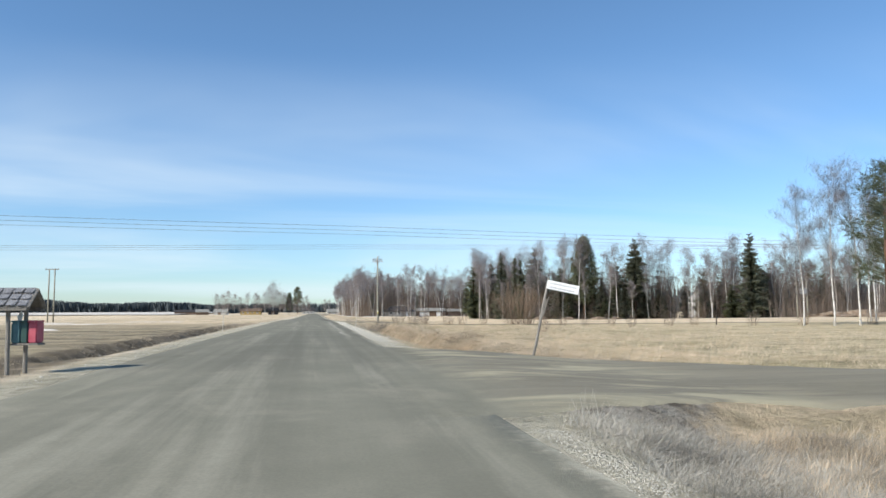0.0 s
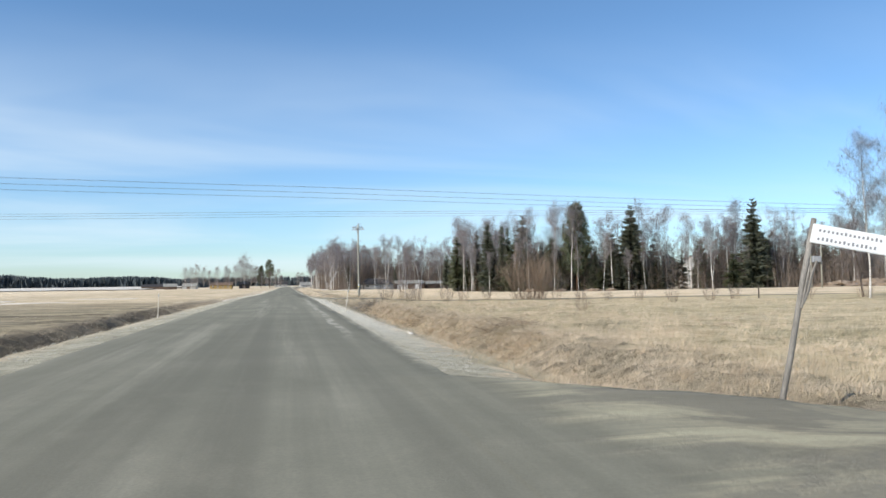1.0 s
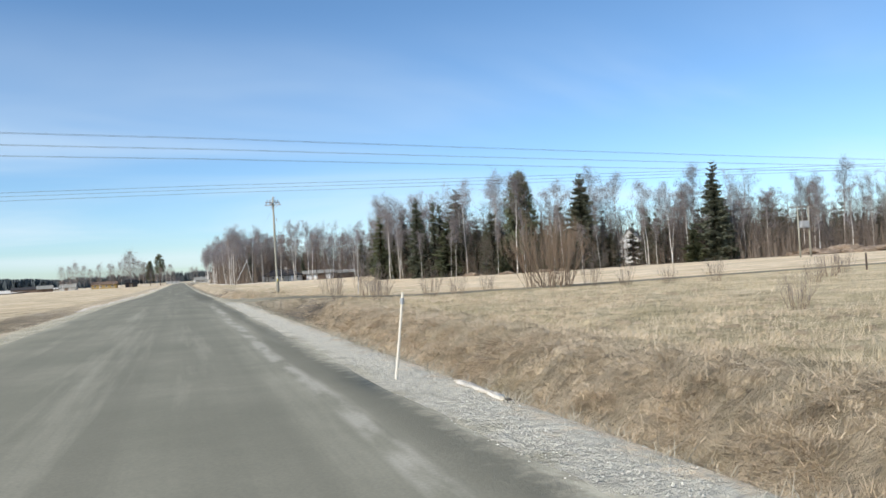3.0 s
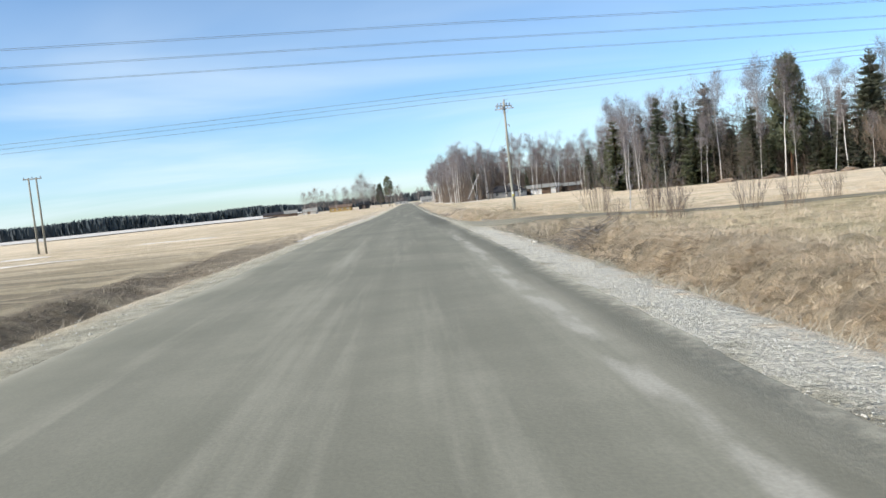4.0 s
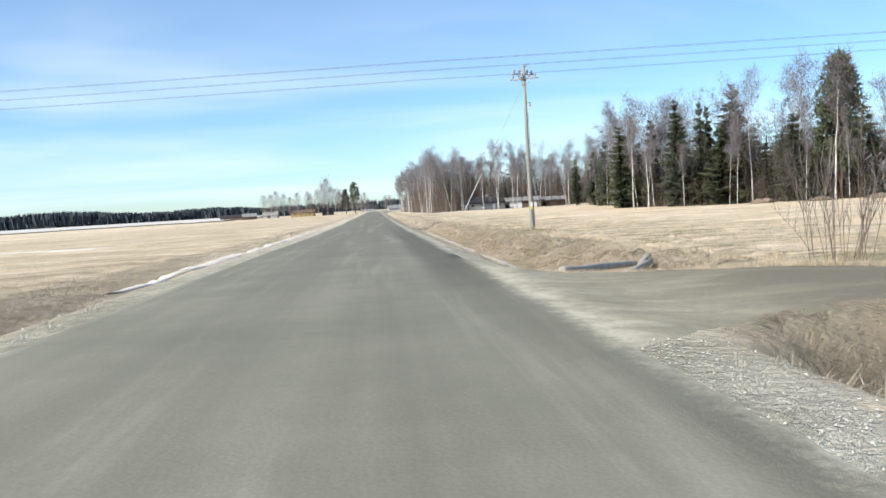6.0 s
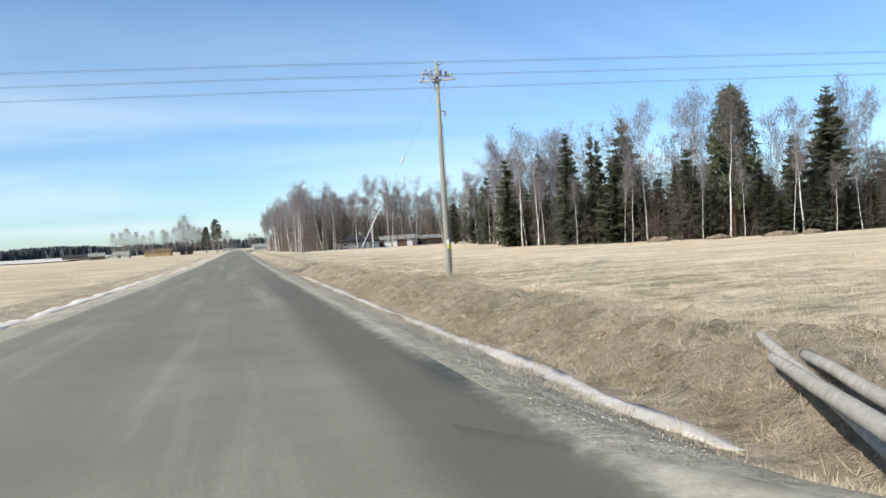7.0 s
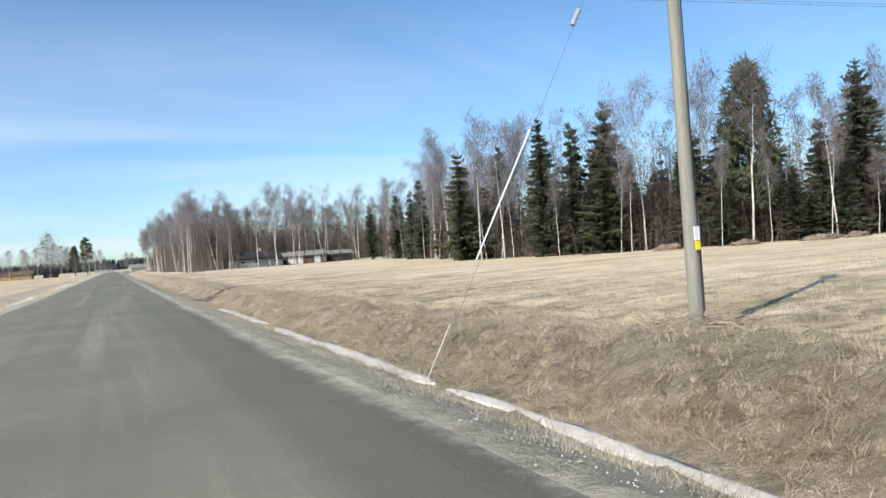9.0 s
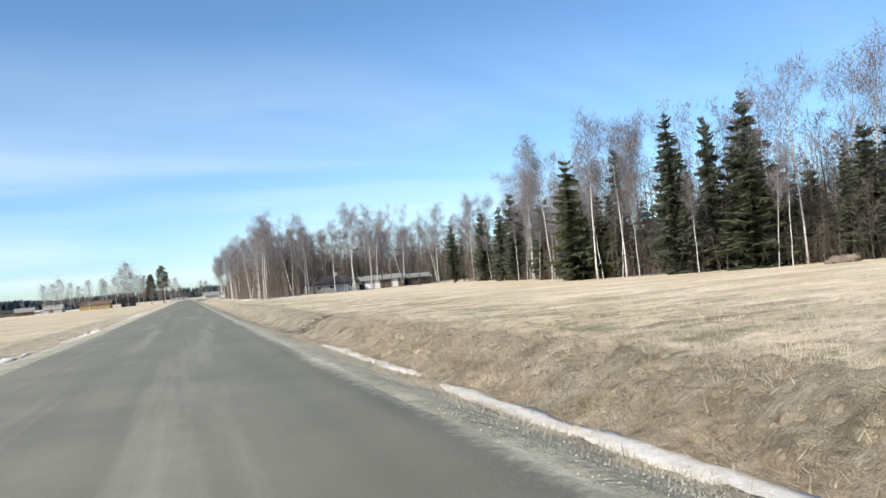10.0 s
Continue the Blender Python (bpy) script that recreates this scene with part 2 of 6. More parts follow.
    # the crushed stone is paler along the first field
    fresh = times(n, l, step(n, l, y, 86, 79), step(n, l, y, 26, 42), step(n, l, xx, 2.1, 2.7))
    gcol = blend(n, l, times(n, l, fresh, 0.8), gcol, blend(n, l, pebble, (0.58, 0.535, 0.43), (0.84, 0.79, 0.66)))
    col = blend(n, l, verge, col, gcol)
    l.new(col, b.inputs["Base Color"])
    tuft = noise_fac(n, l, v, 2.4, 9.0, 0.30, 0.70, 0.72, 0.5)
    rugged = times(n, l, tuft, maths(n, l, "ADD", times(n, l, bank, 1.3), times(n, l, near, 0.5)))
    stony = times(n, l, pebble, verge, 0.22)
    rugged = maths(n, l, "ADD", rugged, times(n, l, combed, right, 0.5))
    relief(n, l, b, maths(n, l, "ADD", maths(n, l, "ADD", times(n, l, maths(n, l, "ADD", grit, fine), 0.3), rugged), stony), 1.0, 0.15)
    return m


def asphalt_colour(n, l, v):
    """Old grey asphalt, dusty, with polished wheel tracks and pale sanded streaks along the road."""
    x, y = world_axes(n, l)
    base = blend(n, l, noise_fac(n, l, v, 0.35, 5.0, 0.36, 0.64), (0.209, 0.200, 0.147), (0.267, 0.252, 0.188))
    lane = noise_fac(n, l, coords(n, l, (1.3, 0.016, 1.0)), 1.0, 4.0, 0.40, 0.62, 0.55, 0.05)
    col = blend(n, l, times(n, l, lane, 0.42), base, (0.158, 0.150, 0.111))
    dust = noise_fac(n, l, coords(n, l, (0.95, 0.05, 1.0)), 1.0, 6.0, 0.53, 0.72, 0.6, 0.08)
    col = blend(n, l, times(n, l, dust, 0.7), col, (0.428, 0.400, 0.307))
    # worn pale blotches where cars turn at the crossing
    worn = times(n, l, noise_fac(n, l, coords(n, l, (0.55, 0.3, 1.0), -12), 1.0, 7.0, 0.52, 0.70, 0.65, 0.5), step(n, l, y, 34, 18))
    col = blend(n, l, times(n, l, worn, 0.45), col, (0.388, 0.355, 0.265))
    mott = noise_fac(n, l, v, 2.2, 7.0, 0.34, 0.66, 0.7)
    col = blend(n, l, times(n, l, mott, 0.22), col, (0.143, 0.135, 0.100))
    # less dust, and darker wheel tracks, just past the crossing
    past = times(n, l, step(n, l, y, 14, 19), step(n, l, y, 50, 36), maths(n, l, "ADD", times(n, l, lane, 0.3), 0.16))
    col = blend(n, l, past, col, (0.118, 0.111, 0.083))
    # sand drifted along the right edge, and beyond the entrance a dark damp band inside it
    wob = maths(n, l, "MULTIPLY", maths(n, l, "SUBTRACT", noise_fac(n, l, coords(n, l, (0, 0.12, 0)), 1.0, 4.0, 0.0, 1.0), 0.5), 0.5)
    xx = maths(n, l, "ADD", x, wob)
    sand = times(n, l, step(n, l, xx, 1.32, 1.44), step(n, l, xx, 1.70, 1.56), step(n, l, y, 28, 40), step(n, l, y, 84, 76))
    sand = times(n, l, sand, noise_fac(n, l, coords(n, l, (2.0, 0.5, 1.0)), 1.0, 6.0, 0.44, 0.56))
    band = times(n, l, step(n, l, xx, 1.55, 1.85), step(n, l, xx, 2.5, 2.25), step(n, l, y, 24, 32), step(n, l, y, 88, 80))
    col = blend(n, l, times(n, l, band, 0.36), col, (0.118, 0.108, 0.078))
    col = blend(n, l, times(n, l, sand, 0.75), col, (0.43, 0.40, 0.325))
    further = step(n, l, y, 84, 96)
    grainy = maths(n, l, "ADD", xx, times(n, l, maths(n, l, "SUBTRACT", noise_fac(n, l, v, 5.0, 6.0, 0.2, 0.8, 0.7), 0.5), 0.35))
    damp = times(n, l, step(n, l, xx, 0.80, 1.35), step(n, l, grainy, 2.7, 2.0), further, step(n, l, y, 165, 110))
    col = blend(n, l, times(n, l, damp, 0.62), col, (0.094, 0.086, 0.063))
    col = blend(n, l, times(n, l, step(n, l, y, 84, 128), 0.24), col, (0.128, 0.122, 0.091))
    gcol, pebble = verge_colour(n, l, v)
    shoulder = times(n, l, step(n, l, grainy, 2.2, 2.7), further, 0.6)
    edge = maths(n, l, "ADD", step(n, l, grainy, 2.0, 2.4), step(n, l, xx, -4.2, -5.0), True)
    cross = times(n, l, step(n, l, y, 7.0, 9.5), step(n, l, y, 26.5, 24.0))
    edge = times(n, l, edge, maths(n, l, "SUBTRACT", 1.0, cross))
    col = blend(n, l, maths(n, l, "MAXIMUM", shoulder, edge), col, gcol)
    fine = noise_fac(n, l, v, 30.0, 3.0, 0.3, 0.7)
    return blend(n, l, times(n, l, fine, 0.22), col, (0.102, 0.095, 0.078))


def road_material():
    m, n, l, b = material("worn_asphalt", 0.9, 0.18)
    v = coords(n, l)
    col = asphalt_colour(n, l, v)
    fine = noise_fac(n, l, v, 30.0, 3.0, 0.3, 0.7)
    l.new(col, b.inputs["Base Color"])
    x, y = world_axes(n, l)
    loose = times(n, l, noise_fac(n, l, v, 11.0, 6.0, 0.32, 0.68, 0.75), step(n, l, x, 1.6, 2.2), 5.0)
    relief(n, l, b, maths(n, l, "ADD", times(n, l, fine, 0.5), loose), 0.3, 0.006)
    return m


def track_material():
    """Packed dirt and gravel of the side road and the field entrance."""
    m, n, l, b = material("packed_gravel", 0.92, 0.15)
    v = coords(n, l)
    x, y = world_axes(n, l)
    ruts = noise_fac(n, l, coords(n, l, (0.10, 0.9, 1), 8), 1.0, 6.0, 0.42, 0.60, 0.62, 0.8)
    first = step(n, l, y, 70, 60)
    col = blend(n, l, ruts, (0.185, 0.162, 0.112), (0.285, 0.252, 0.178))
    col = blend(n, l, times(n, l, first, 0.85), col, blend(n, l, ruts, (0.175, 0.158, 0.118), (0.205, 0.187, 0.142)))
    pale = noise_fac(n, l, coords(n, l, (0.26, 0.6, 1), 18), 1.0, 7.0, 0.47, 0.62, 0.66, 0.8)
    col = blend(n, l, times(n, l, pale, maths(n, l, "SUBTRACT", 0.8, times(n, l, first, step(n, l, x, 6.0, 9.5), 0.72))), col, (0.449, 0.405, 0.271))
    gcol, pebble = verge_colour(n, l, v)
    col = blend(n, l, times(n, l, step(n, l, y, 60, 70), step(n, l, x, 7.0, 2.5), 0.55), col, gcol)
    col = blend(n, l, times(n, l, step(n, l, y, 60, 70), step(n, l, x, 3.5, 7.5), 0.6), col, (0.150, 0.132, 0.100))
    col = blend(n, l, times(n, l, ruts, step(n, l, y, 60, 70), 0.5), col, (0.148, 0.130, 0.084))
    grit = noise_fac(n, l, v, 7.0, 7.0, 0.3, 0.72, 0.72)
    col = blend(n, l, times(n, l, grit, 0.3), col, (0.286, 0.255, 0.176))
    # it takes on the asphalt's grey where it meets the road
    near = step(n, l, maths(n, l, "ADD", x, times(n, l, ruts, 1.2)), 4.6, 2.4)
    col = blend(n, l, maths(n, l, "MAXIMUM", times(n, l, near, step(n, l, y, 70, 60)), step(n, l, x, 3.0, 2.2)), col, asphalt_colour(n, l, v))
    l.new(col, b.inputs["Base Color"])
    relief(n, l, b, times(n, l, grit, maths(n, l, "SUBTRACT", 1.0, times(n, l, near, 0.8))), 0.5, 0.025)
    return m


def grass_blades(name, dark, light, greenish, rough=0.88):
    """Dry blades: colour wanders over the ground tuft by tuft, and from blade to blade."""
    m, n, l, b = material(name, rough, 0.15)
    geo = n.new("ShaderNodeNewGeometry")
    v = coords(n, l)
    pale, green = tuft_fields(n, l, v)
    f = maths(n, l, "ADD", times(n, l, geo.outputs["Random Per Island"], 0.45), times(n, l, pale, 0.55))
    col = blend(n, l, f, dark, light)
    col = blend(n, l, times(n, l, green, 0.6), col, greenish)
    l.new(col, b.inputs["Base Color"])
    t = n.new("ShaderNodeBsdfTranslucent")
    l.new(col, t.inputs["Color"])
    k = n.new("ShaderNodeMixShader")
    k.inputs[0].default_value = 0.25
    l.new(b.outputs[0], k.inputs[1])
    l.new(t.outputs[0], k.inputs[2])
    l.new(k.outputs[0], n["Material Output"].inputs["Surface"])
    return m


def birch_bark():
    m, n, l, b = material("birch_bark", 0.75, 0.3)
    v = coords(n, l, (1.2, 1.2, 1.2))
    pale = blend(n, l, noise_fac(n, l, v, 1.1, 5.0), (0.78, 0.75, 0.70), (0.50, 0.46, 0.42))
    marks = noise_fac(n, l, coords(n, l, (3, 3, 14)), 1.0, 4.0, 0.57, 0.63)
    col = blend(n, l, marks, pale, (0.06, 0.05, 0.045))
    l.new(col, b.inputs["Base Color"])
    return m


M_FIELD, M_ROAD, M_TRACK, M_BIRCH = ground_material(), road_material(), track_material(), birch_bark()
M_TWIG = leafy("birch_twigs", (0.20, 0.176, 0.172), (0.41, 0.37, 0.365), 0.8, 0.3)
M_TWIG_GREY = leafy("grey_twigs", (0.165, 0.136, 0.118), (0.32, 0.268, 0.236), 0.8, 0.3)
M_UNDERWOOD = leafy("underwood_twigs", (0.15, 0.122, 0.098), (0.33, 0.27, 0.222), 0.85, 0.4)
M_CUTWOOD = leafy("cut_branches", (0.10, 0.088, 0.076), (0.31, 0.28, 0.245), 0.85)
M_DEADWEED = leafy("dead_weeds", (0.16, 0.125, 0.09), (0.38, 0.30, 0.21), 0.85)
M_WILLOW = leafy("willow_twigs", (0.15, 0.108, 0.075), (0.29, 0.215, 0.155))
M_NEEDLE = leafy("spruce_needles", (0.135, 0.15, 0.108), (0.265, 0.275, 0.20), 0.8, 0.6)
M_NEEDLE_P = leafy("pine_needles", (0.135, 0.152, 0.094), (0.25, 0.265, 0.165), 0.8, 0.6)
M_STRAW = grass_blades("dry_grass_blades", (0.43, 0.335, 0.225), (0.86, 0.715, 0.52), (0.42, 0.38, 0.24))
M_REED = grass_blades("old_grass_blades", (0.32, 0.257, 0.178), (0.80, 0.665, 0.49), (0.36, 0.325, 0.205))
M_GREYGRASS = grass_blades("grey_grass_blades", (0.26, 0.23, 0.172), (0.68, 0.61, 0.475), (0.30, 0.285, 0.21))
M_DEADGRASS = grass_blades("grey_dead_grass", (0.13, 0.118, 0.095), (0.72, 0.67, 0.565), (0.30, 0.29, 0.22))


def tussock_material():
    """Matted dead grass in clumps, each its own shade, combed into strands."""
    m, n, l, b = material("matted_dead_grass", 0.95, 0.1)
    geo = n.new("ShaderNodeNewGeometry")
    col = blend(n, l, geo.outputs["Random Per Island"], (0.38, 0.30, 0.20), (0.72, 0.585, 0.41))
    strand = noise_fac(n, l, coords(n, l, (4.0, 22.0, 5.0)), 1.0, 5.0, 0.36, 0.62, 0.7, 0.8)
    col = blend(n, l, times(n, l, strand, 0.5), col, (0.24, 0.19, 0.125))
    l.new(col, b.inputs["Base Color"])
    relief(n, l, b, strand, 1.0, 0.05)
    return m


M_TUSSOCK = tussock_material()
M_BARK = speckled("dark_bark", (0.06, 0.046, 0.038), (0.13, 0.10, 0.08), 3.0, stretch=(1, 1, 0.3), bump=0.02)
M_PINE_BARK = speckled("pine_bark", (0.16, 0.085, 0.045), (0.10, 0.07, 0.055), 2.0, stretch=(1, 1, 0.3), bump=0.02)
M_POLE = speckled("weathered_pole_wood", (0.27, 0.255, 0.205), (0.38, 0.36, 0.295), 2.0, c3=(0.20, 0.195, 0.165), stretch=(6, 6, 0.35), bump=0.004)
M_GREYWOOD = speckled("grey_wood", (0.22, 0.20, 0.175), (0.34, 0.31, 0.27), 3.0, c3=(0.13, 0.12, 0.10), stretch=(5, 5, 0.6), bump=0.005)
M_LOG = speckled("weathered_log", (0.38, 0.345, 0.28), (0.56, 0.52, 0.44), 2.0, c3=(0.28, 0.25, 0.20), stretch=(3, 3, 0.5), bump=0.01)
M_STEEL = speckled("galvanised_steel", (0.26, 0.27, 0.28), (0.38, 0.39, 0.40), 6.0, rough=0.5, spec=0.5)
M_WIRE = speckled("aluminium_wire", (0.10, 0.11, 0.13), (0.16, 0.17, 0.19), 3.0, rough=0.6)
M_PORCELAIN = speckled("grey_insulator", (0.28, 0.29, 0.30), (0.42, 0.43, 0.44), 8.0, rough=0.35, spec=0.5)
M_SIGN = speckled("white_sign_paint", (0.78, 0.78, 0.77), (0.84, 0.84, 0.83), 4.0, rough=0.5, c3=(0.70, 0.70, 0.68), spec=0.4)
M_INK = speckled("grey_black_ink", (0.20, 0.20, 0.21), (0.30, 0.30, 0.31), 20.0, rough=0.6)
M_SNOW = speckled("old_snow", (0.78, 0.725, 0.64), (0.62, 0.565, 0.48), 1.7, c3=(0.46, 0.42, 0.35), bump=0.008, rough=0.8)
M_STONE = leafy("gravel_stones", (0.33, 0.305, 0.25), (0.74, 0.70, 0.60), 0.9)
M_ROCK = speckled("stony_earth", (0.26, 0.19, 0.13), (0.46, 0.36, 0.27), 1.4, c3=(0.13, 0.10, 0.075), bump=0.12)
M_YELLOW = speckled("yellow_plastic", (0.80, 0.66, 0.02), (0.85, 0.72, 0.05), 5.0, rough=0.5)
M_POSTWHITE = speckled("sun_bleached_marker_wood", (0.62, 0.56, 0.46), (0.70, 0.64, 0.54), 5.0, stretch=(1, 1, 0.2))
M_FELT = speckled("felt_roof", (0.13, 0.13, 0.14), (0.24, 0.24, 0.25), 5.0, c3=(0.36, 0.36, 0.36), bump=0.02)
M_DARKROOF = speckled("dark_roof", (0.032, 0.03, 0.031), (0.055, 0.052, 0.052), 1.5)
M_GREYROOF = speckled("weathered_grey_roof", (0.20, 0.20, 0.18), (0.29, 0.28, 0.25), 1.0)
M_BRICK = speckled("pale_grey_wall", (0.36, 0.35, 0.33), (0.46, 0.45, 0.42), 1.2, c3=(0.30, 0.29, 0.27))
M_WHITE = speckled("white_paint", (0.76, 0.76, 0.75), (0.82, 0.82, 0.80), 1.5)
M_PALEWALL = speckled("weathered_pale_boards", (0.46, 0.46, 0.44), (0.60, 0.60, 0.58), 1.5, c3=(0.38, 0.38, 0.36), stretch=(4, 4, 0.4))
M_OCHRE = speckled("ochre_boards", (0.32, 0.22, 0.08), (0.40, 0.28, 0.11), 1.5, stretch=(4, 4, 0.4))
M_REDWALL = speckled("falun_red_boards", (0.23, 0.05, 0.035), (0.28, 0.07, 0.05), 1.5, stretch=(4, 4, 0.4))
M_BROWN = speckled("brown_boards", (0.13, 0.09, 0.065), (0.19, 0.135, 0.10), 1.5, stretch=(4, 4, 0.4))
M_GLASS = material("window_glass", 0.08, 0.6)[0]
M_GLASS.node_tree.nodes["Principled BSDF"].inputs["Base Color"].default_value = (0.02, 0.025, 0.03, 1)
M_TEAL = speckled("teal_enamel", (0.06, 0.135, 0.15), (0.085, 0.17, 0.18), 5.0, rough=0.45, spec=0.4)
M_GREENBOX = speckled("dark_green_enamel", (0.03, 0.07, 0.06), (0.05, 0.10, 0.085), 5.0, rough=0.45, spec=0.4)
M_REDBOX = speckled("faded_red_enamel", (0.42, 0.06, 0.09), (0.55, 0.12, 0.15), 5.0, rough=0.5, spec=0.4)
# aerial haze is mixed into this colour: bluer and paler than near conifers
M_FARWOOD = leafy("far_forest", (0.060, 0.072, 0.077), (0.082, 0.095, 0.098))

# ---- building helpers ----
class Bag:
    """Gathers vertices and faces of one mesh."""

    def __init__(self):
        self.v, self.f = [], []

    def add(self, verts, faces):
        k = len(self.v)
        self.v += [tuple(p) for p in verts]
        self.f += [tuple(i + k for i in q) for q in faces]

    def tube(self, pts, radii, sides=6, cap=True):
        rings, k = [], len(self.v)
        n = len(pts)
        for i, (p, r) in enumerate(zip(pts, radii)):
            p = Vector(p)
            d = (Vector(pts[min(i + 1, n - 1)]) - Vector(pts[max(i - 1, 0)])).normalized()
            a = d.cross(Vector((0.3, 1, 0.1) if abs(d.y) < 0.9 else (1, 0, 0))).normalized()
            b = d.cross(a)
            for s in range(sides):
                w = 2 * math.pi * s / sides
                self.v.append(tuple(p + (a * math.cos(w) + b * math.sin(w)) * r))
        for i in range(n - 1):
            for s in range(sides):
                a0, a1 = k + i * sides + s, k + i * sides + (s + 1) % sides
                self.f.append((a0, a1, a1 + sides, a0 + sides))
        if cap:
            self.f.append(tuple(k + s for s in range(sides))[::-1])
            self.f.append(tuple(k + (n - 1) * sides + s for s in range(sides)))

    def box(self, lo, hi):
        (a, b, c), (d, e, f) = lo, hi
        self.add([(a, b, c), (d, b, c), (d, e, c), (a, e, c), (a, b, f), (d, b, f), (d, e, f), (a, e, f)],
                 [(0, 3, 2, 1), (4, 5, 6, 7), (0, 1, 5, 4), (1, 2, 6, 5), (2, 3, 7, 6), (3, 0, 4, 7)])

    def turned(self, m):
        self.v = [tuple(m @ Vector(p)) for p in self.v]
        return self

    def mesh(self, name, mat, smooth=False):
        me = bpy.data.meshes.new(name)
        me.from_pydata(self.v, [], self.f)
        me.materials.append(mat)
        if smooth:
            me.polygons.foreach_set("use_smooth", [True] * len(me.polygons))
        me.update()
        return me


def part(name, bag, mat, parent, label="", smooth=False):
    ob = new(name, bag.mesh(name, mat, smooth))
    ob.parent = parent
    if label:
        tagged(ob, label)
    return ob


def bevelled(lo, hi, r=0.01):
    """A box with rounded edges, as a bag."""
    bm = bmesh.new()
    bmesh.ops.create_cube(bm, size=1.0)
    size = [h - g for g, h in zip(lo, hi)]
    mid = [(h + g) / 2 for g, h in zip(lo, hi)]
    for v in bm.verts:
        v.co = Vector((v.co.x * size[0] + mid[0], v.co.y * size[1] + mid[1], v.co.z * size[2] + mid[2]))
    bmesh.ops.bevel(bm, geom=bm.edges[:], offset=min(r, min(size) * 0.4), segments=2, affect="EDGES")
    bag = Bag()
    bm.verts.ensure_lookup_table()
    bag.add([v.co for v in bm.verts], [[v.index for v in f.verts] for f in bm.faces])
    bm.free()
    return bag


# ---- the lie of the land ----
ROAD_Y = (-300, -40, 0, 13, 26, 46, 65, 84, 104, 117, 130, 170, 320, 3000)
ROAD_Z = (-0.4, -0.3, -0.2, -0.02, 0.04, 0.07, 0.07, 0.11, 0.05, -0.06, -0.16, -0.3, -0.35, -0.35)


def fade(v, lo, hi):
    t = np.clip((v - lo) / (hi - lo), 0, 1)
    return t * t * (3 - 2 * t)


def road_z(y):
    return sum(np.interp(np.asarray(y, float) + o, ROAD_Y, ROAD_Z) for o in (-8, -4, 0, 4, 8)) / 5


def road_x(y):
    """The road runs straight and bends to the right far ahead."""
    y = np.asarray(y, float)
    return 0.00022 * np.maximum(y - 470, 0) ** 2


WAVES = {}


def lumps(x, y, s, seed):
    """Smooth cheap lumps between about -1 and 1."""
    if seed not in WAVES:
        r = np.random.RandomState(seed)
        WAVES[seed] = [(r.uniform(0, 6.28), r.uniform(0.6, 1.7), r.uniform(0, 6.28)) for _ in range(7)]
    out = np.zeros(np.broadcast(x, y).shape)
    for a, w, p in WAVES[seed]:
        out += np.sin((x * math.cos(a) + y * math.sin(a)) * (w / s * 6.28) + p)
    return out / 3.2


# the field entrance: its edges nearer to and further from the start, over x
GATE_X = (1.55, 2.4, 3.4, 5, 8, 12, 17, 25, 60)
GATE_NEAR = (83.6, 84.2, 85.4, 86.2, 87.0, 87.4, 85.6, 83.7, 83.0)
GATE_FAR = (96.4, 95.0, 93.2, 92.2, 91.6, 91.0, 88.2, 86.0, 85.2)


def crossing(x, y):
    """1 where the side road or the field entrance crosses the ditch to the right."""
    far = 22.8 - 0.85 * np.clip(x - 5.5, 0, 7) - 0.4 * np.clip(x - 12.5, 0, 40) + 1.5 * np.exp(-np.maximum(x - 2.5, 0) / 1.2) - 0.4 * fade(x, 2, 7)
    near = 9.0 + 1.0 * fade(x, 2, 7) - 0.35 * np.clip(x - 8, 0, 40)
    side = fade(y, near - 0.7, near + 0.7) * (1 - fade(y, far - 0.8, far + 0.5))
    gnear, gfar = np.interp(x, GATE_X, GATE_NEAR), np.interp(x, GATE_X, GATE_FAR)
    gate = fade(y, gnear - 1.0, gnear + 0.3) * (1 - fade(y, gfar - 0.2, gfar + 2.8))
    return side, gate


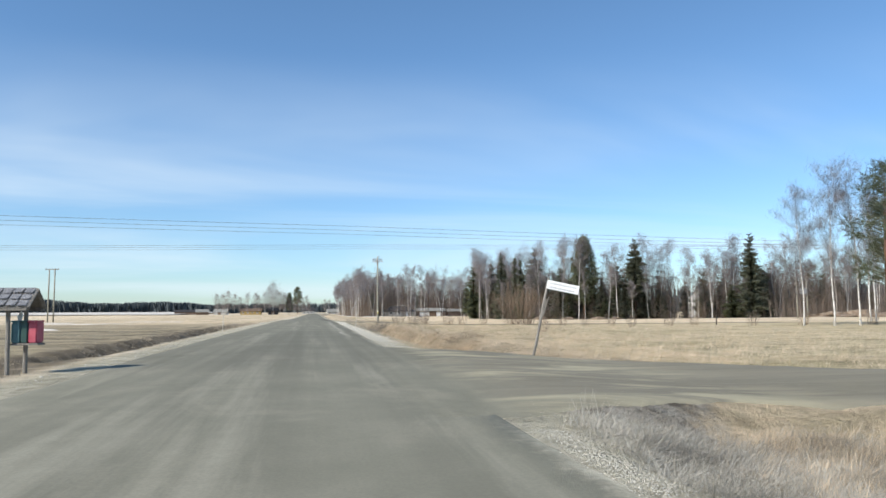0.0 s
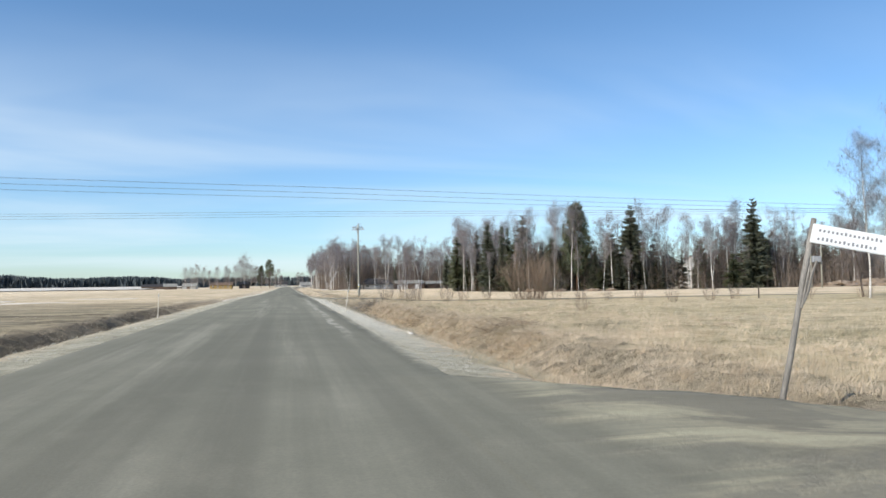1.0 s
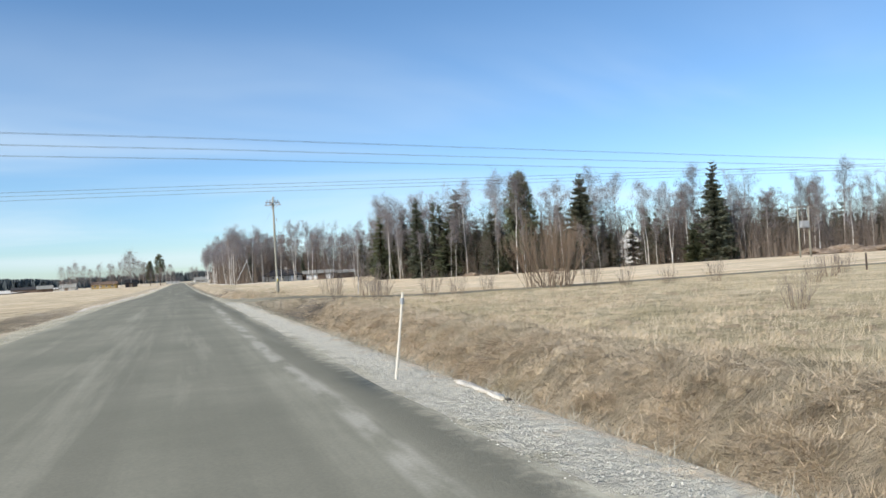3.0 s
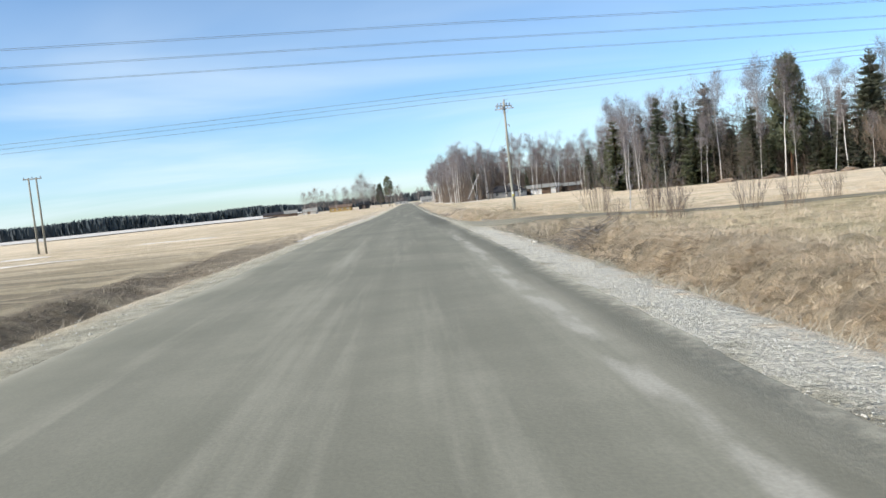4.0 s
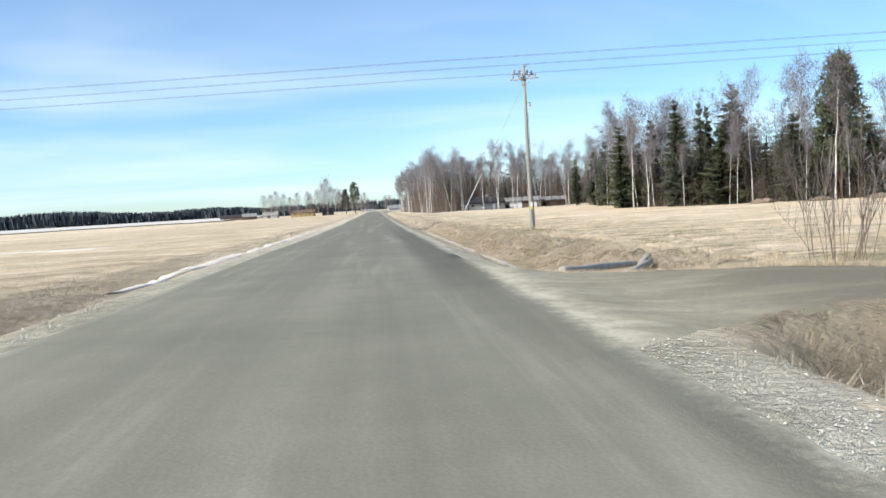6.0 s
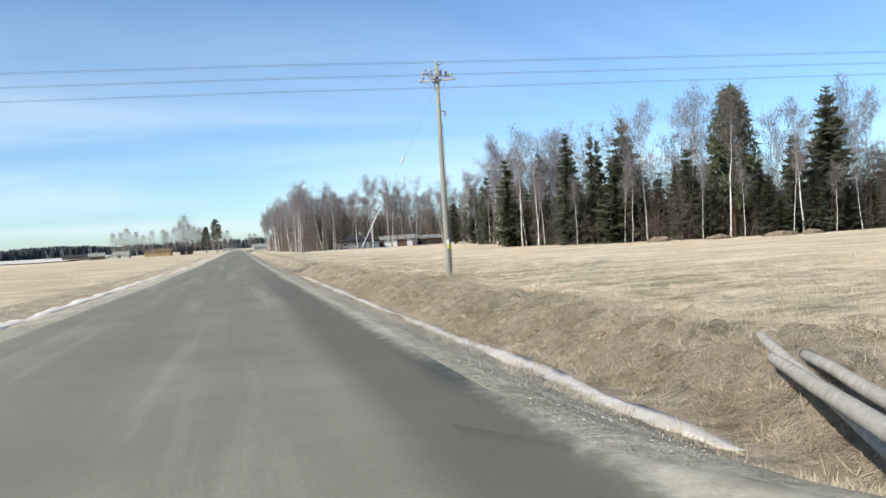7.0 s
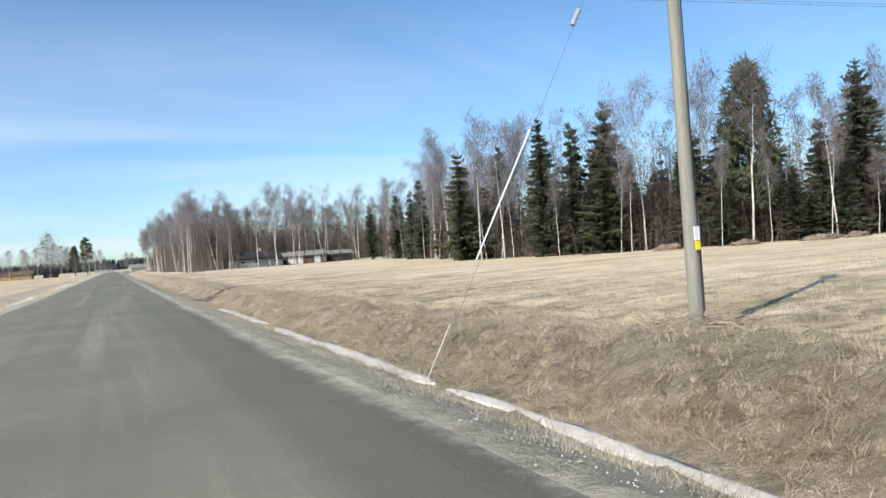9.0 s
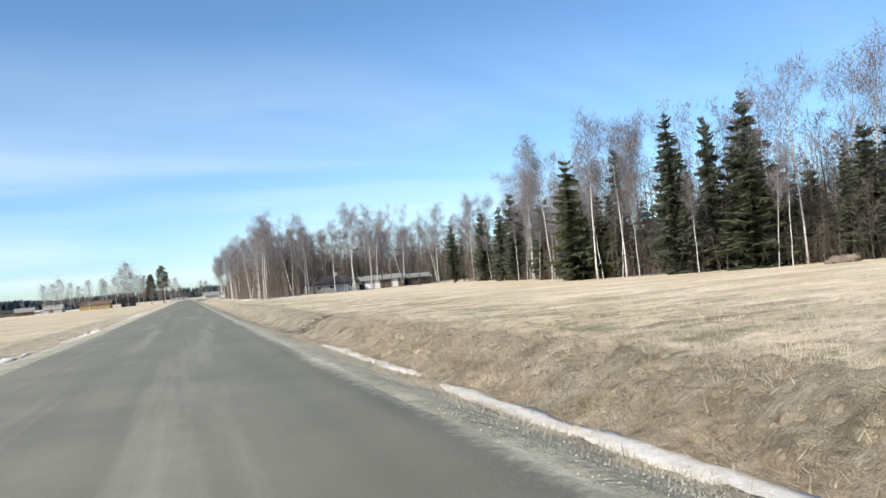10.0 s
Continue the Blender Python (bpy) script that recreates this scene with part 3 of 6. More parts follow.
def ground_z(x, y):
    x, y = np.asarray(x, float), np.asarray(y, float)
    xr = x - road_x(y)
    zr = road_z(y)
    far = fade(y, 84, 98)
    deep = 0.52 + 0.25 * fade(y, 12, 24) + 0.75 * fade(y, 24, 44) - 0.12 * far
    field = -0.54 + 0.12 * fade(xr, 40, 70) - 0.08 * far * (1 - fade(xr, 14, 34)) + 0.05 * lumps(x, y, 35, 5) + 0.25 * fade(xr, 60, 110) * (1 - fade(y, 150, 200)) - 0.25 * fade(xr, 30, 60) * fade(y, 120, 180)
    left_field = -0.38 + 0.05 * lumps(x, y, 30, 6) + 0.3 * fade(-xr, 150, 420)
    # right of the road: shoulder, ditch, bank, field; the verge falls off sooner beside the second field
    lip = 3.2 - 0.6 * far
    plain = np.clip((xr - lip) / (5.75 - lip), 0, 1)
    down = fade(xr, lip, 5.75) * (1 - far) + plain ** 1.12 * far
    # the bank is slumped into spurs and hollows along the ditch
    spur = 0.30 * lumps(x * 0, y, 6.5, 3) + 0.20 * np.abs(lumps(x * 0.3, y, 2.6, 4))
    up = fade(xr, 6.45 + 0.6 * spur, 8.45 + 0.4 * far + spur)
    right = -0.05 * fade(xr, 2.2, 3.2) - deep * down * (1 - up) - 0.04
    right = right + (field + 0.10 * np.exp(-((xr - 9.3) / 1.4) ** 2)) * up
    rough = fade(xr, 3.8, 5.2) * (1 - fade(xr, 10.5, 16)) * (0.30 + 0.35 * fade(y, 42, 66)) * (1 - 0.95 * far * np.exp(-((xr - 6.05) / 0.75) ** 2))
    tussock = np.maximum(lumps(x, y, 1.5, 12), 0) ** 1.5
    right = right + rough * (0.08 * lumps(x, y, 2.6, 11) + 0.20 * tussock + 0.10 * np.abs(lumps(x * 1.5, y, 0.95, 13)) - 0.10)
    right = right + 0.04 * lumps(x, y, 1.1, 14) * fade(xr, 10, 14) * (1 - fade(xr, 30, 45))
    # low mound at the foot of the pole
    right = right + 0.2 * np.exp(-(((xr - 10.7) / 1.3) ** 2 + ((y - 128.3) / 2.2) ** 2))
    side, gate = crossing(xr, y)
    flat = -0.02 - 0.20 * fade(xr, 3.4, 8) - 0.10 * fade(xr, 12, 40)
    right = right * (1 - side) + flat * side
    right = right - 0.55 * np.exp(-(((xr - 3.9) / 0.6) ** 2 + ((y - 6.3) / 0.9) ** 2))
    flat = -0.03 - 0.12 * fade(xr, 2.4, 4.0) - 0.37 * fade(xr, 6, 15)
    right = right * (1 - gate) + flat * gate
    # left of the road: a ditch with a dark bare far bank, shallower further on
    u = -xr
    cut = (0.15 + 0.85 * fade(y, 19, 29)) * (1 - fade(y, 66, 84))
    shallow = 0.38 * fade(u, 5.2, 6.8) * fade(y, 66, 84)
    ldown = 0.95 * fade(u, 5.6, 7.6) * cut + shallow
    lup = fade(u, 7.4 + 1.5 * cut, 9.0 + 1.1 * cut + 0.2 * lumps(x * 0, y, 5, 23))
    left = -0.03 * fade(u, 4.6, 5.2) - ldown * (1 - lup) - 0.03 + left_field * lup
    left = left + fade(u, 5.6, 6.6) * (1 - fade(u, 11, 15)) * (0.06 * lumps(x, y, 2.0, 21) + 0.05 * np.abs(lumps(x, y, 0.9, 22)))
    left = left + 0.05 * lumps(x * 0.25, y, 3.0, 24) * fade(u, 11, 14) * (1 - fade(u, 40, 60))
    z = np.where(xr >= 2.2, right, np.where(xr <= -4.6, left, -0.05))
    return zr + z


GRID_X, GRID_Y = np.arange(-16, 70.01, 0.25), np.arange(-6, 262, 0.5)
GRID = ground_z(*np.meshgrid(GRID_X, GRID_Y))
FAR = ground_z(*np.meshgrid(np.arange(-138, 262, 4.0), np.arange(-18, 762, 4.0)))


def gz(x, y):
    """The ground's height at one place, from a fine grid near the road."""
    u, v = (x + 16) / 0.25, (y + 6) / 0.5
    if 0 <= u < len(GRID_X) - 1 and 0 <= v < len(GRID_Y) - 1:
        i, j = int(u), int(v)
        u, v = u - i, v - j
        return float((GRID[j, i] * (1 - u) + GRID[j, i + 1] * u) * (1 - v) + (GRID[j + 1, i] * (1 - u) + GRID[j + 1, i + 1] * u) * v)
    i, j = int((x + 140) / 4), int((y + 20) / 4)
    if 0 <= i < FAR.shape[1] and 0 <= j < FAR.shape[0]:
        return float(FAR[j, i])
    return float(ground_z(x, y))


def axis(*bands):
    out = []
    for lo, hi, d in bands:
        out += list(np.arange(lo, hi - 1e-6, d))
    return np.array(out + [bands[-1][1]])


def sheet(name, xs, ys, zf, mat):
    gx, gy = np.meshgrid(xs, ys)
    z = zf(gx, gy)
    v = np.stack([gx, gy, z], -1).reshape(-1, 3)
    i = np.arange(len(ys) - 1)[:, None] * len(xs) + np.arange(len(xs) - 1)[None]
    f = np.stack([i, i + 1, i + len(xs) + 1, i + len(xs)], -1).reshape(-1, 4)
    me = bpy.data.meshes.new(name)
    me.from_pydata(v.tolist(), [], f.tolist())
    me.materials.append(mat)
    me.polygons.foreach_set("use_smooth", [True] * len(me.polygons))
    me.update()
    return new(name, me)


xs = axis((-1800, -300, 60), (-300, -60, 15), (-60, -14, 2.5), (-14, -4.6, 0.3), (-4.6, 2.2, 1.7), (2.2, 11.4, 0.2), (11.4, 24, 0.7), (24, 60, 3), (60, 300, 12), (300, 1800, 60))
ys = axis((-300, -20, 20), (-20, 0, 1), (0, 168, 0.25), (168, 260, 1.5), (260, 700, 10), (700, 3200, 80))
tagged(sheet("ground", xs, ys, ground_z, M_FIELD), "flat straw-coloured stubble fields with ditches along the road", "ground", kind="structure")


def road_sheet():
    bag = Bag()
    ys = list(np.arange(-60, 0, 4.0)) + list(np.arange(0, 200, 0.5)) + list(np.arange(200, 900, 10.0))
    cols = (-4.75, -4.4, -2.8, -1.2, 0.4, 1.8, 2.25, 2.5)
    for y in ys:
        for k, c in enumerate(cols):
            wob = 0.12 * float(lumps(0.0, y, 9, 40 + k)) + 0.06 * float(lumps(0.0, y, 1.4, 50 + k)) if k in (0, len(cols) - 1) else 0.0
            z = float(road_z(y)) + 0.03 - 0.012 * abs(c + 1.1) - (0.075 if k in (0, len(cols) - 1) else 0)
            bag.v.append((float(road_x(y)) + c + wob, y, z))
    n = len(cols)
    for i in range(len(ys) - 1):
        for k in range(n - 1):
            a = i * n + k
            bag.f.append((a, a + 1, a + n + 1, a + n))
    return tagged(new("road", bag.mesh("road", M_ROAD, True)), "worn grey asphalt country road with pale dusty streaks", "road", kind="structure")


road_sheet()


def draped(name, corners, label, lift=0.035, nx=150, ny=40):
    """A strip of track laid over the ground between two edges, each an interpolation in x."""
    xs, near, far = corners
    bag = Bag()
    for i in range(nx + 1):
        x = xs[0] + (xs[-1] - xs[0]) * (i / nx) ** 1.5
        a, b = np.interp(x, xs, near), np.interp(x, xs, far)
        for j in range(ny + 1):
            y = a + (b - a) * j / ny
            edge = 0.2 * float(lumps(np.array(x), np.array(y), 3, 60)) if j in (0, ny) else 0.0
            z = gz(x, y + edge) + (lift if 0 < j < ny else -0.03)
            # it carries the asphalt's slope on where they join
            level = float(road_z(y)) + (0.034 if 0 < j < ny else -0.03) - 0.012 * (x + 1.1)
            z = level + (z - level) * float(fade(np.array(x), 2.1, 3.3))
            bag.v.append((x, y + edge, z))
    for i in range(nx):
        for j in range(ny):
            a = i * (ny + 1) + j
            bag.f.append((a, a + ny + 1, a + ny + 2, a + 1))
    return tagged(new(name, bag.mesh(name, M_TRACK, True)), label, "side road", kind="structure")


draped("side_road", ((1.55, 2.6, 4, 6.4, 8.2, 10.5, 12.7, 25, 60), (8.4, 8.7, 9.5, 10.4, 10.2, 9.7, 8.9, 4.6, -7.6), (25.0, 24.3, 22.7, 21.4, 19.3, 17.5, 16.1, 11.2, -2.8)), "packed dirt side road joining the asphalt")
draped("field_entrance", (GATE_X, GATE_NEAR, GATE_FAR), "narrow dark gravel field entrance crossing the ditch", 0.03, 150, 30)

# ---- trees ----
def birch_meshes(seed, tall, lean=0.0, spread=1.0, low=0.30, twigs=1500, double=False, fine=1.0):
    """A bare birch: a pale bent trunk, rising limbs, and fine hanging twigs."""
    r = random.Random(seed)
    trunk, crown = Bag(), Bag()
    stems = []
    for s in range(2 if double else 1):
        a = r.uniform(0, 6.28)
        bend = [lean * tall * (k / 9) ** 1.4 for k in range(10)]
        wx = [0.0]
        wy = [0.0]
        for k in range(9):
            wx.append(wx[-1] + r.uniform(-1, 1) * tall * 0.007 + (0.02 * tall * math.cos(a) if double and k < 5 else 0))
            wy.append(wy[-1] + r.uniform(-1, 1) * tall * 0.007 + (0.02 * tall * math.sin(a) if double and k < 5 else 0))
        pts = [Vector((bend[k] + wx[k], wy[k], -0.3 + (tall * 0.97 + 0.3) * k / 9)) for k in range(10)]
        base = 0.0066 * tall
        trunk.tube(pts[:8], [base * (1.25 if k == 0 else 1) * (1 - k / 10.5) for k in range(8)], 6)
        crown.tube(pts[7:], [base * (1 - k / 10.5) for k in range(7, 10)], 4)
        stems.append(pts)
    ends = []
    for pts in stems:
        count = 15 if not double else 10
        for i in range(count):
            h = low + (0.97 - low) * (i + r.random()) / count
            k = min(int(h * 9), 8)
            p = pts[k].lerp(pts[k + 1], h * 9 - k)
            a = r.uniform(0, 6.28)
            reach = spread * tall * 0.17 * (1 - ((h - 0.55) / 0.55) ** 2 * 0.75) * r.uniform(0.6, 1.1)
            rise = reach * r.uniform(0.9, 1.9)
            d = Vector((math.cos(a), math.sin(a), 0))
            q = [p, p + d * reach * 0.45 + Vector((0, 0, rise * 0.55)), p + d * reach * 0.8 + Vector((0, 0, rise * 0.9)), p + d * reach * 1.05 + Vector((0, 0, rise))]
            w = 0.0019 * tall * (1.2 - h)
            crown.tube(q, [w, w * 0.65, w * 0.4, w * 0.2], 3, False)
            ends += [(q[j].lerp(q[j + 1], t), h) for j in range(3) for t in (0.2, 0.55, 0.9)]
        for k in range(6, 10):
            ends += [(pts[k], 0.9)] * 2
    for i in range(twigs):
        p, h = r.choice(ends)
        a, ln = r.uniform(0, 6.28), r.uniform(0.035, 0.08) * tall * (1.15 - 0.35 * h)
        side = r.uniform(0.3, 1.0)
        d = Vector((math.cos(a) * side, math.sin(a) * side, r.uniform(-0.75, 0.8))).normalized() * ln
        p = p + Vector((r.gauss(0, 0.022), r.gauss(0, 0.022), r.gauss(0, 0.02))) * tall
        o = Vector((-math.sin(a), math.cos(a), r.uniform(-0.5, 0.5))) * r.uniform(0.014, 0.027) * fine
        crown.add([p - o, p + o, p + d], [(0, 1, 2)])
    return trunk, crown


def spruce_meshes(seed, tall, wide=0.16, low=0.06, thin=False, coarse=False):
    """A spruce: tiers of drooping boughs that turn up at the tips, each feathered with side sprays and a hanging fringe."""
    r = random.Random(seed)
    trunk, crown = Bag(), Bag()
    trunk.tube([(0, 0, -0.3), (0, 0, tall * 0.5), (0, 0, tall * 0.99)], [0.012 * tall, 0.008 * tall, 0.01], 6)
    tiers = int(tall * (1.1 if coarse else 1.55))
    for i in range(tiers):
        h = low + (0.985 - low) * (i + r.uniform(-0.3, 0.3)) / tiers
        ragged = r.uniform(0.78, 1.12)
        reach = wide * tall * 1.08 * max(0.0, (1 - h) / (1 - low)) ** 0.68 * ragged * min(1.0, 0.62 + 2.2 * (h - low)) + 0.18
        for b in range(6 if coarse or h > 0.9 else 9):
            if thin and r.random() < 0.22:
                continue
            a = r.uniform(0, 6.28)
            ln = reach * r.uniform(0.6, 1.1)
            d, s = Vector((math.cos(a), math.sin(a), 0)), Vector((-math.sin(a), math.cos(a), 0))
            z = tall * h + r.uniform(-0.45, 0.45) * (1.1 - h)
            fall = r.uniform(0.30, 0.62) if h < 0.86 else r.uniform(-0.5, 0.1)
            n = 3 if coarse else 4
            for j in range(n):
                t = (j + 0.6) / n
                c = d * ln * t + Vector((0, 0, z - fall * ln * t + 0.26 * ln * t ** 3))
                w = ln * 0.40 * (1.12 - 0.85 * t) + 0.14
                o = d * (ln / n * 0.85)
                for sg in (-1, 1):
                    tip = c + s * sg * w * r.uniform(0.7, 1.25) + d * w * r.uniform(0.0, 0.7) - Vector((0, 0, w * r.uniform(0.1, 0.5)))
                    crown.add([c - o, c + o, tip], [(0, 1, 2)])
                tip = c + s * w * r.uniform(-0.5, 0.5) - Vector((0, 0, w * r.uniform(0.7, 1.5)))
                crown.add([c - o * 1.1, c + o, tip], [(0, 1, 2)])
            e = d * ln * 1.08 + Vector((0, 0, z - fall * ln + 0.30 * ln))
            c = d * ln * 0.82 + Vector((0, 0, z - fall * ln * 0.82 + 0.14 * ln))
            crown.add([c - s * 0.11 * ln, c + s * 0.11 * ln, e], [(0, 1, 2)])
    return trunk, crown


def pine_meshes(seed, tall, bare=0.45, wide=0.15, clumps=90, needles=34, slim=0.17):
    """A pine: a bare lower trunk and a rounded crown of needle clumps on crooked limbs."""
    r = random.Random(seed)
    trunk, crown = Bag(), Bag()
    bend = r.uniform(-0.02, 0.02) * tall
    trunk.tube([(0, 0, -0.3), (bend, 0, tall * 0.45), (bend * 0.6, bend, tall * 0.93)], [0.014 * tall, 0.010 * tall, 0.002 * tall], 7)
    for i in range(clumps):
        h = bare + (1 - bare) * (i + r.random()) / clumps
        t = (h - bare) / (1 - bare)
        env = wide * tall * (math.sin(math.pi * min(1, 0.22 + 0.78 * t)) ** 0.6 if t < 0.97 else 0.25)
        a = r.uniform(0, 6.28)
        d = env * math.sqrt(r.uniform(0.12, 1.0))
        c = Vector((d * math.cos(a) + bend * 0.6, d * math.sin(a), tall * h * 0.985))
        crown.tube([(bend * 0.7, 0, c.z - d * 0.35), (c.x * 0.6, c.y * 0.6, c.z - d * 0.12), tuple(c)], [0.05, 0.035, 0.02], 3, False)
        size = tall * 0.046 * r.uniform(0.8, 1.3)
        for k in range(needles):
            v = Vector((r.gauss(0, 1), r.gauss(0, 1), r.gauss(0, 0.65)))
            v.normalize()
            q = c + v * size * r.uniform(0.1, 0.75)
            o = v.cross(Vector((r.random(), r.random(), 1))).normalized() * size * slim
            crown.add([q - o, q + o, q + v * size * r.uniform(0.6, 1.15)], [(0, 1, 2)])
    return trunk, crown


def willow_meshes(seed, tall, wide, stems=40, twigs=9, rod=None):
    """A leafless willow bush: many thin rods that fan out from the root."""
    r = random.Random(seed)
    rods, fine = Bag(), Bag()
    for s in range(stems):
        a = r.uniform(0, 6.28)
        o = math.sqrt(r.random()) * wide * 0.22
        tip = r.uniform(0.35, 1.0) * wide * 0.5
        h = tall * r.uniform(0.6, 1.0) * (1.05 - 0.35 * (tip / (wide * 0.5)) ** 2)
        p = Vector((math.cos(a) * o, math.sin(a) * o, -0.15))
        a += r.uniform(-0.5, 0.5)
        q = Vector((math.cos(a) * tip, math.sin(a) * tip, h))
        m = p.lerp(q, 0.5) + Vector((r.uniform(-0.1, 0.1), r.uniform(-0.1, 0.1), 0.08 * h))
        w = rod or 0.0028 * tall + 0.004
        rods.tube([p, m, q], [w, w * 0.6, w * 0.2], 3, False)
        for t in range(twigs):
            u = r.uniform(0.3, 1.0)
            c = p.lerp(m, u * 2) if u < 0.5 else m.lerp(q, u * 2 - 1)
            b = r.uniform(0, 6.28)
            ln = tall * r.uniform(0.12, 0.28)
            e = c + Vector((math.cos(b) * ln * 0.45, math.sin(b) * ln * 0.45, ln))
            k = Vector((-math.sin(b), math.cos(b), 0)) * 0.006
            fine.add([c - k, c + k, e], [(0, 1, 2)])
    return rods, fine


def tree_thing(name, meshes, bark, leaf, label, category="tree", parts=("trunk", "crown"), group=""):
    top = tagged(new(name), label, category, group)
    part(parts[0], meshes[0], bark, top, smooth=True)
    part(parts[1], meshes[1], leaf, top)
    return top


def stand(ob, x, y, s=1.0, turn=0.0, sz=None, sink=0.0):
    ob.location, ob.rotation_euler, ob.scale = (x, y, gz(x, y) - sink), (0, 0, turn), (s, s, sz or s)
    return ob


def another(ob, x, y, s=1.0, turn=0.0, sz=None):
    c = copy_thing(ob, Matrix.Identity(4))
    return stand(c, x, y, s, turn, sz)


BIRCH_LABEL = "leafless birch with a pale trunk at the wood's edge"
birches = [tree_thing("birch_tree", birch_meshes(100 + k, 19.0, (0.0, 0.05, -0.04, 0.09, 0.02, -0.07)[k], (1.0, 0.85, 1.15, 0.7, 1.0, 0.8)[k], (0.34, 0.45, 0.3, 0.5, 0.38, 0.5)[k], 2300, k == 4, 1.1),
                      M_BIRCH, M_TWIG, BIRCH_LABEL, group="birches of the wood") for k in range(6)]
grey = [tree_thing("bare_tree", birch_meshes(140 + k, 15.0, (0.03, -0.05, 0.0)[k], (0.8, 0.7, 0.95)[k], 0.16, 1900), M_BARK, M_TWIG_GREY,
                   "slender leafless tree with dark bark in the wood", group="bare trees of the wood") for k in range(3)]
spruces = [tree_thing("spruce_tree", spruce_meshes(200 + k, 19.0, (0.17, 0.14, 0.20, 0.155)[k], (0.05, 0.10, 0.03, 0.3)[k], k == 3), M_BARK, M_NEEDLE,
                      "tall dark green spruce with drooping boughs", group="spruces of the wood") for k in range(4)]
olive = [tree_thing("young_pine_tree", spruce_meshes(260 + k, 15.0, (0.17, 0.21)[k], 0.02), M_PINE_BARK, M_NEEDLE_P,
                    "olive green bushy young pine at the wood's edge", group="young pines") for k in range(2)]
pines = [tree_thing("pine_tree", pine_meshes(300 + k, 19.0, (0.42, 0.22)[k], (0.15, 0.18)[k], (110, 210)[k]), M_PINE_BARK, M_NEEDLE_P,
                    "tall pine with a rounded dark green crown", group="pines of the wood") for k in range(2)]
deep = [tree_thing("bare_tree", birch_meshes(150 + k, 15.0, 0.03 - 0.06 * k, 0.9, 0.16, 950), M_BARK, M_TWIG_GREY,
                   "slender leafless tree with dark bark in the wood", group="bare trees of the wood") for k in range(2)]
deep_spruce = [tree_thing("spruce_tree", spruce_meshes(230 + k, 19.0, (0.17, 0.21)[k], 0.04, False, True), M_BARK, M_NEEDLE,
                          "dark green spruce inside the wood", group="spruces of the wood") for k in range(2)]
used = set()
VILLA = (126.0, 227.0)


def in_gap(x, y):
    """True between the road and the white villa, where the wood stands open."""
    for e in (16.0, 26.0, 36.0, 45.0):
        t = y - e
        if 60 < x < 122 and abs(x - VILLA[0] * t / (VILLA[1] - e)) < 1.4:
            return True
    return False


def plant(kind, k, x, y, s=1.0, turn=None, sz=None, r=random.Random(7)):
    turn = r.uniform(0, 6.28) if turn is None else turn
    src = kind[k]
    if in_gap(x, y) and r.random() < 0.6:
        x += 4.0
    if src.name not in used:
        used.add(src.name)
        return stand(src, x, y, s, turn, sz)
    return another(src, x, y, s, turn, sz)


# the marked conifers of the wood's edge: kind, variant, x, y, height, width of the crown
WIDTHS = {"spruce_tree": (6.4, 5.3, 7.5, 5.8), "young_pine_tree": (5.1, 6.3), "pine_tree": (7.0, 8.6)}
for kind, k, x, y, h, w in ((olive, 0, 46.0, 212, 15.8, 7.2), (spruces, 1, 50.4, 207.7, 16.2, 4.4), (spruces, 0, 50.8, 197.5, 18.3, 6.2), (spruces, 1, 54.0, 195.5, 17.4, 3.6),
                            (spruces, 1, 56.2, 197.5, 17.0, 3.4), (spruces, 3, 59.6, 195.6, 20.0, 6.8), (olive, 1, 55.3, 190.8, 12.6, 7.8), (spruces, 2, 58.6, 190.1, 11.4, 5.4),
                            (spruces, 2, 63.0, 183.5, 13.6, 6.4), (pines, 1, 68.0, 180.0, 20.9, 8.2), (spruces, 0, 71.3, 176.9, 8.9, 4.6), (spruces, 2, 75.2, 176.2, 14.4, 5.8),
                            (spruces, 3, 79.4, 174.4, 20.6, 7.2), (spruces, 0, 81.4, 173.4, 7.4, 5.2), (spruces, 2, 76.5, 174.2, 8.4, 5.2), (olive, 0, 64.0, 180.5, 8.0, 4.0),
                            (spruces, 1, 61.3, 188.5, 9.6, 4.6), (spruces, 0, 51.5, 195.8, 10.5, 4.4), (olive, 0, 48.4, 209.2, 10.5, 4.6), (spruces, 2, 70.5, 180.5, 8.5, 4.6),
                            (spruces, 0, 85.3, 173.3, 7.6, 5.0), (olive, 1, 71.9, 175.4, 5.6, 4.4), (spruces, 0, 104.4, 163.5, 21.2, 8.0), (olive, 1, 100.4, 165.6, 8.4, 5.6),
                            (spruces, 2, 107.3, 163.9, 9.6, 5.4), (spruces, 1, 124.0, 169.6, 13.8, 4.2), (spruces, 0, 66.0, 186.0, 11.0, 5.0), (spruces, 2, 53.2, 201.0, 12.0, 5.5),
                            (spruces, 0, 48.0, 216.0, 13.5, 5.0), (spruces, 1, 55.5, 250, 16, 5.2), (spruces, 0, 58.5, 262, 15, 5.6), (spruces, 1, 62, 300, 14.5, 5.0),
                            (spruces, 0, 64, 285, 15.5, 5.8), (spruces, 1, 60, 275, 15.0, 5.0), (spruces, 1, 63.5, 262, 14.0, 5.0), (spruces, 2, 57.0, 242, 13.0, 5.6), (spruces, 0, 53.0, 234, 12.0, 5.0),
                            (pines, 1, 113.0, 172, 12.0, 5.0)):
    base = kind[0].name.split(".")[0]
    plant(kind, k, x, y, w / WIDTHS[base][k], None, h / (15.0 if kind is olive else 19.0))

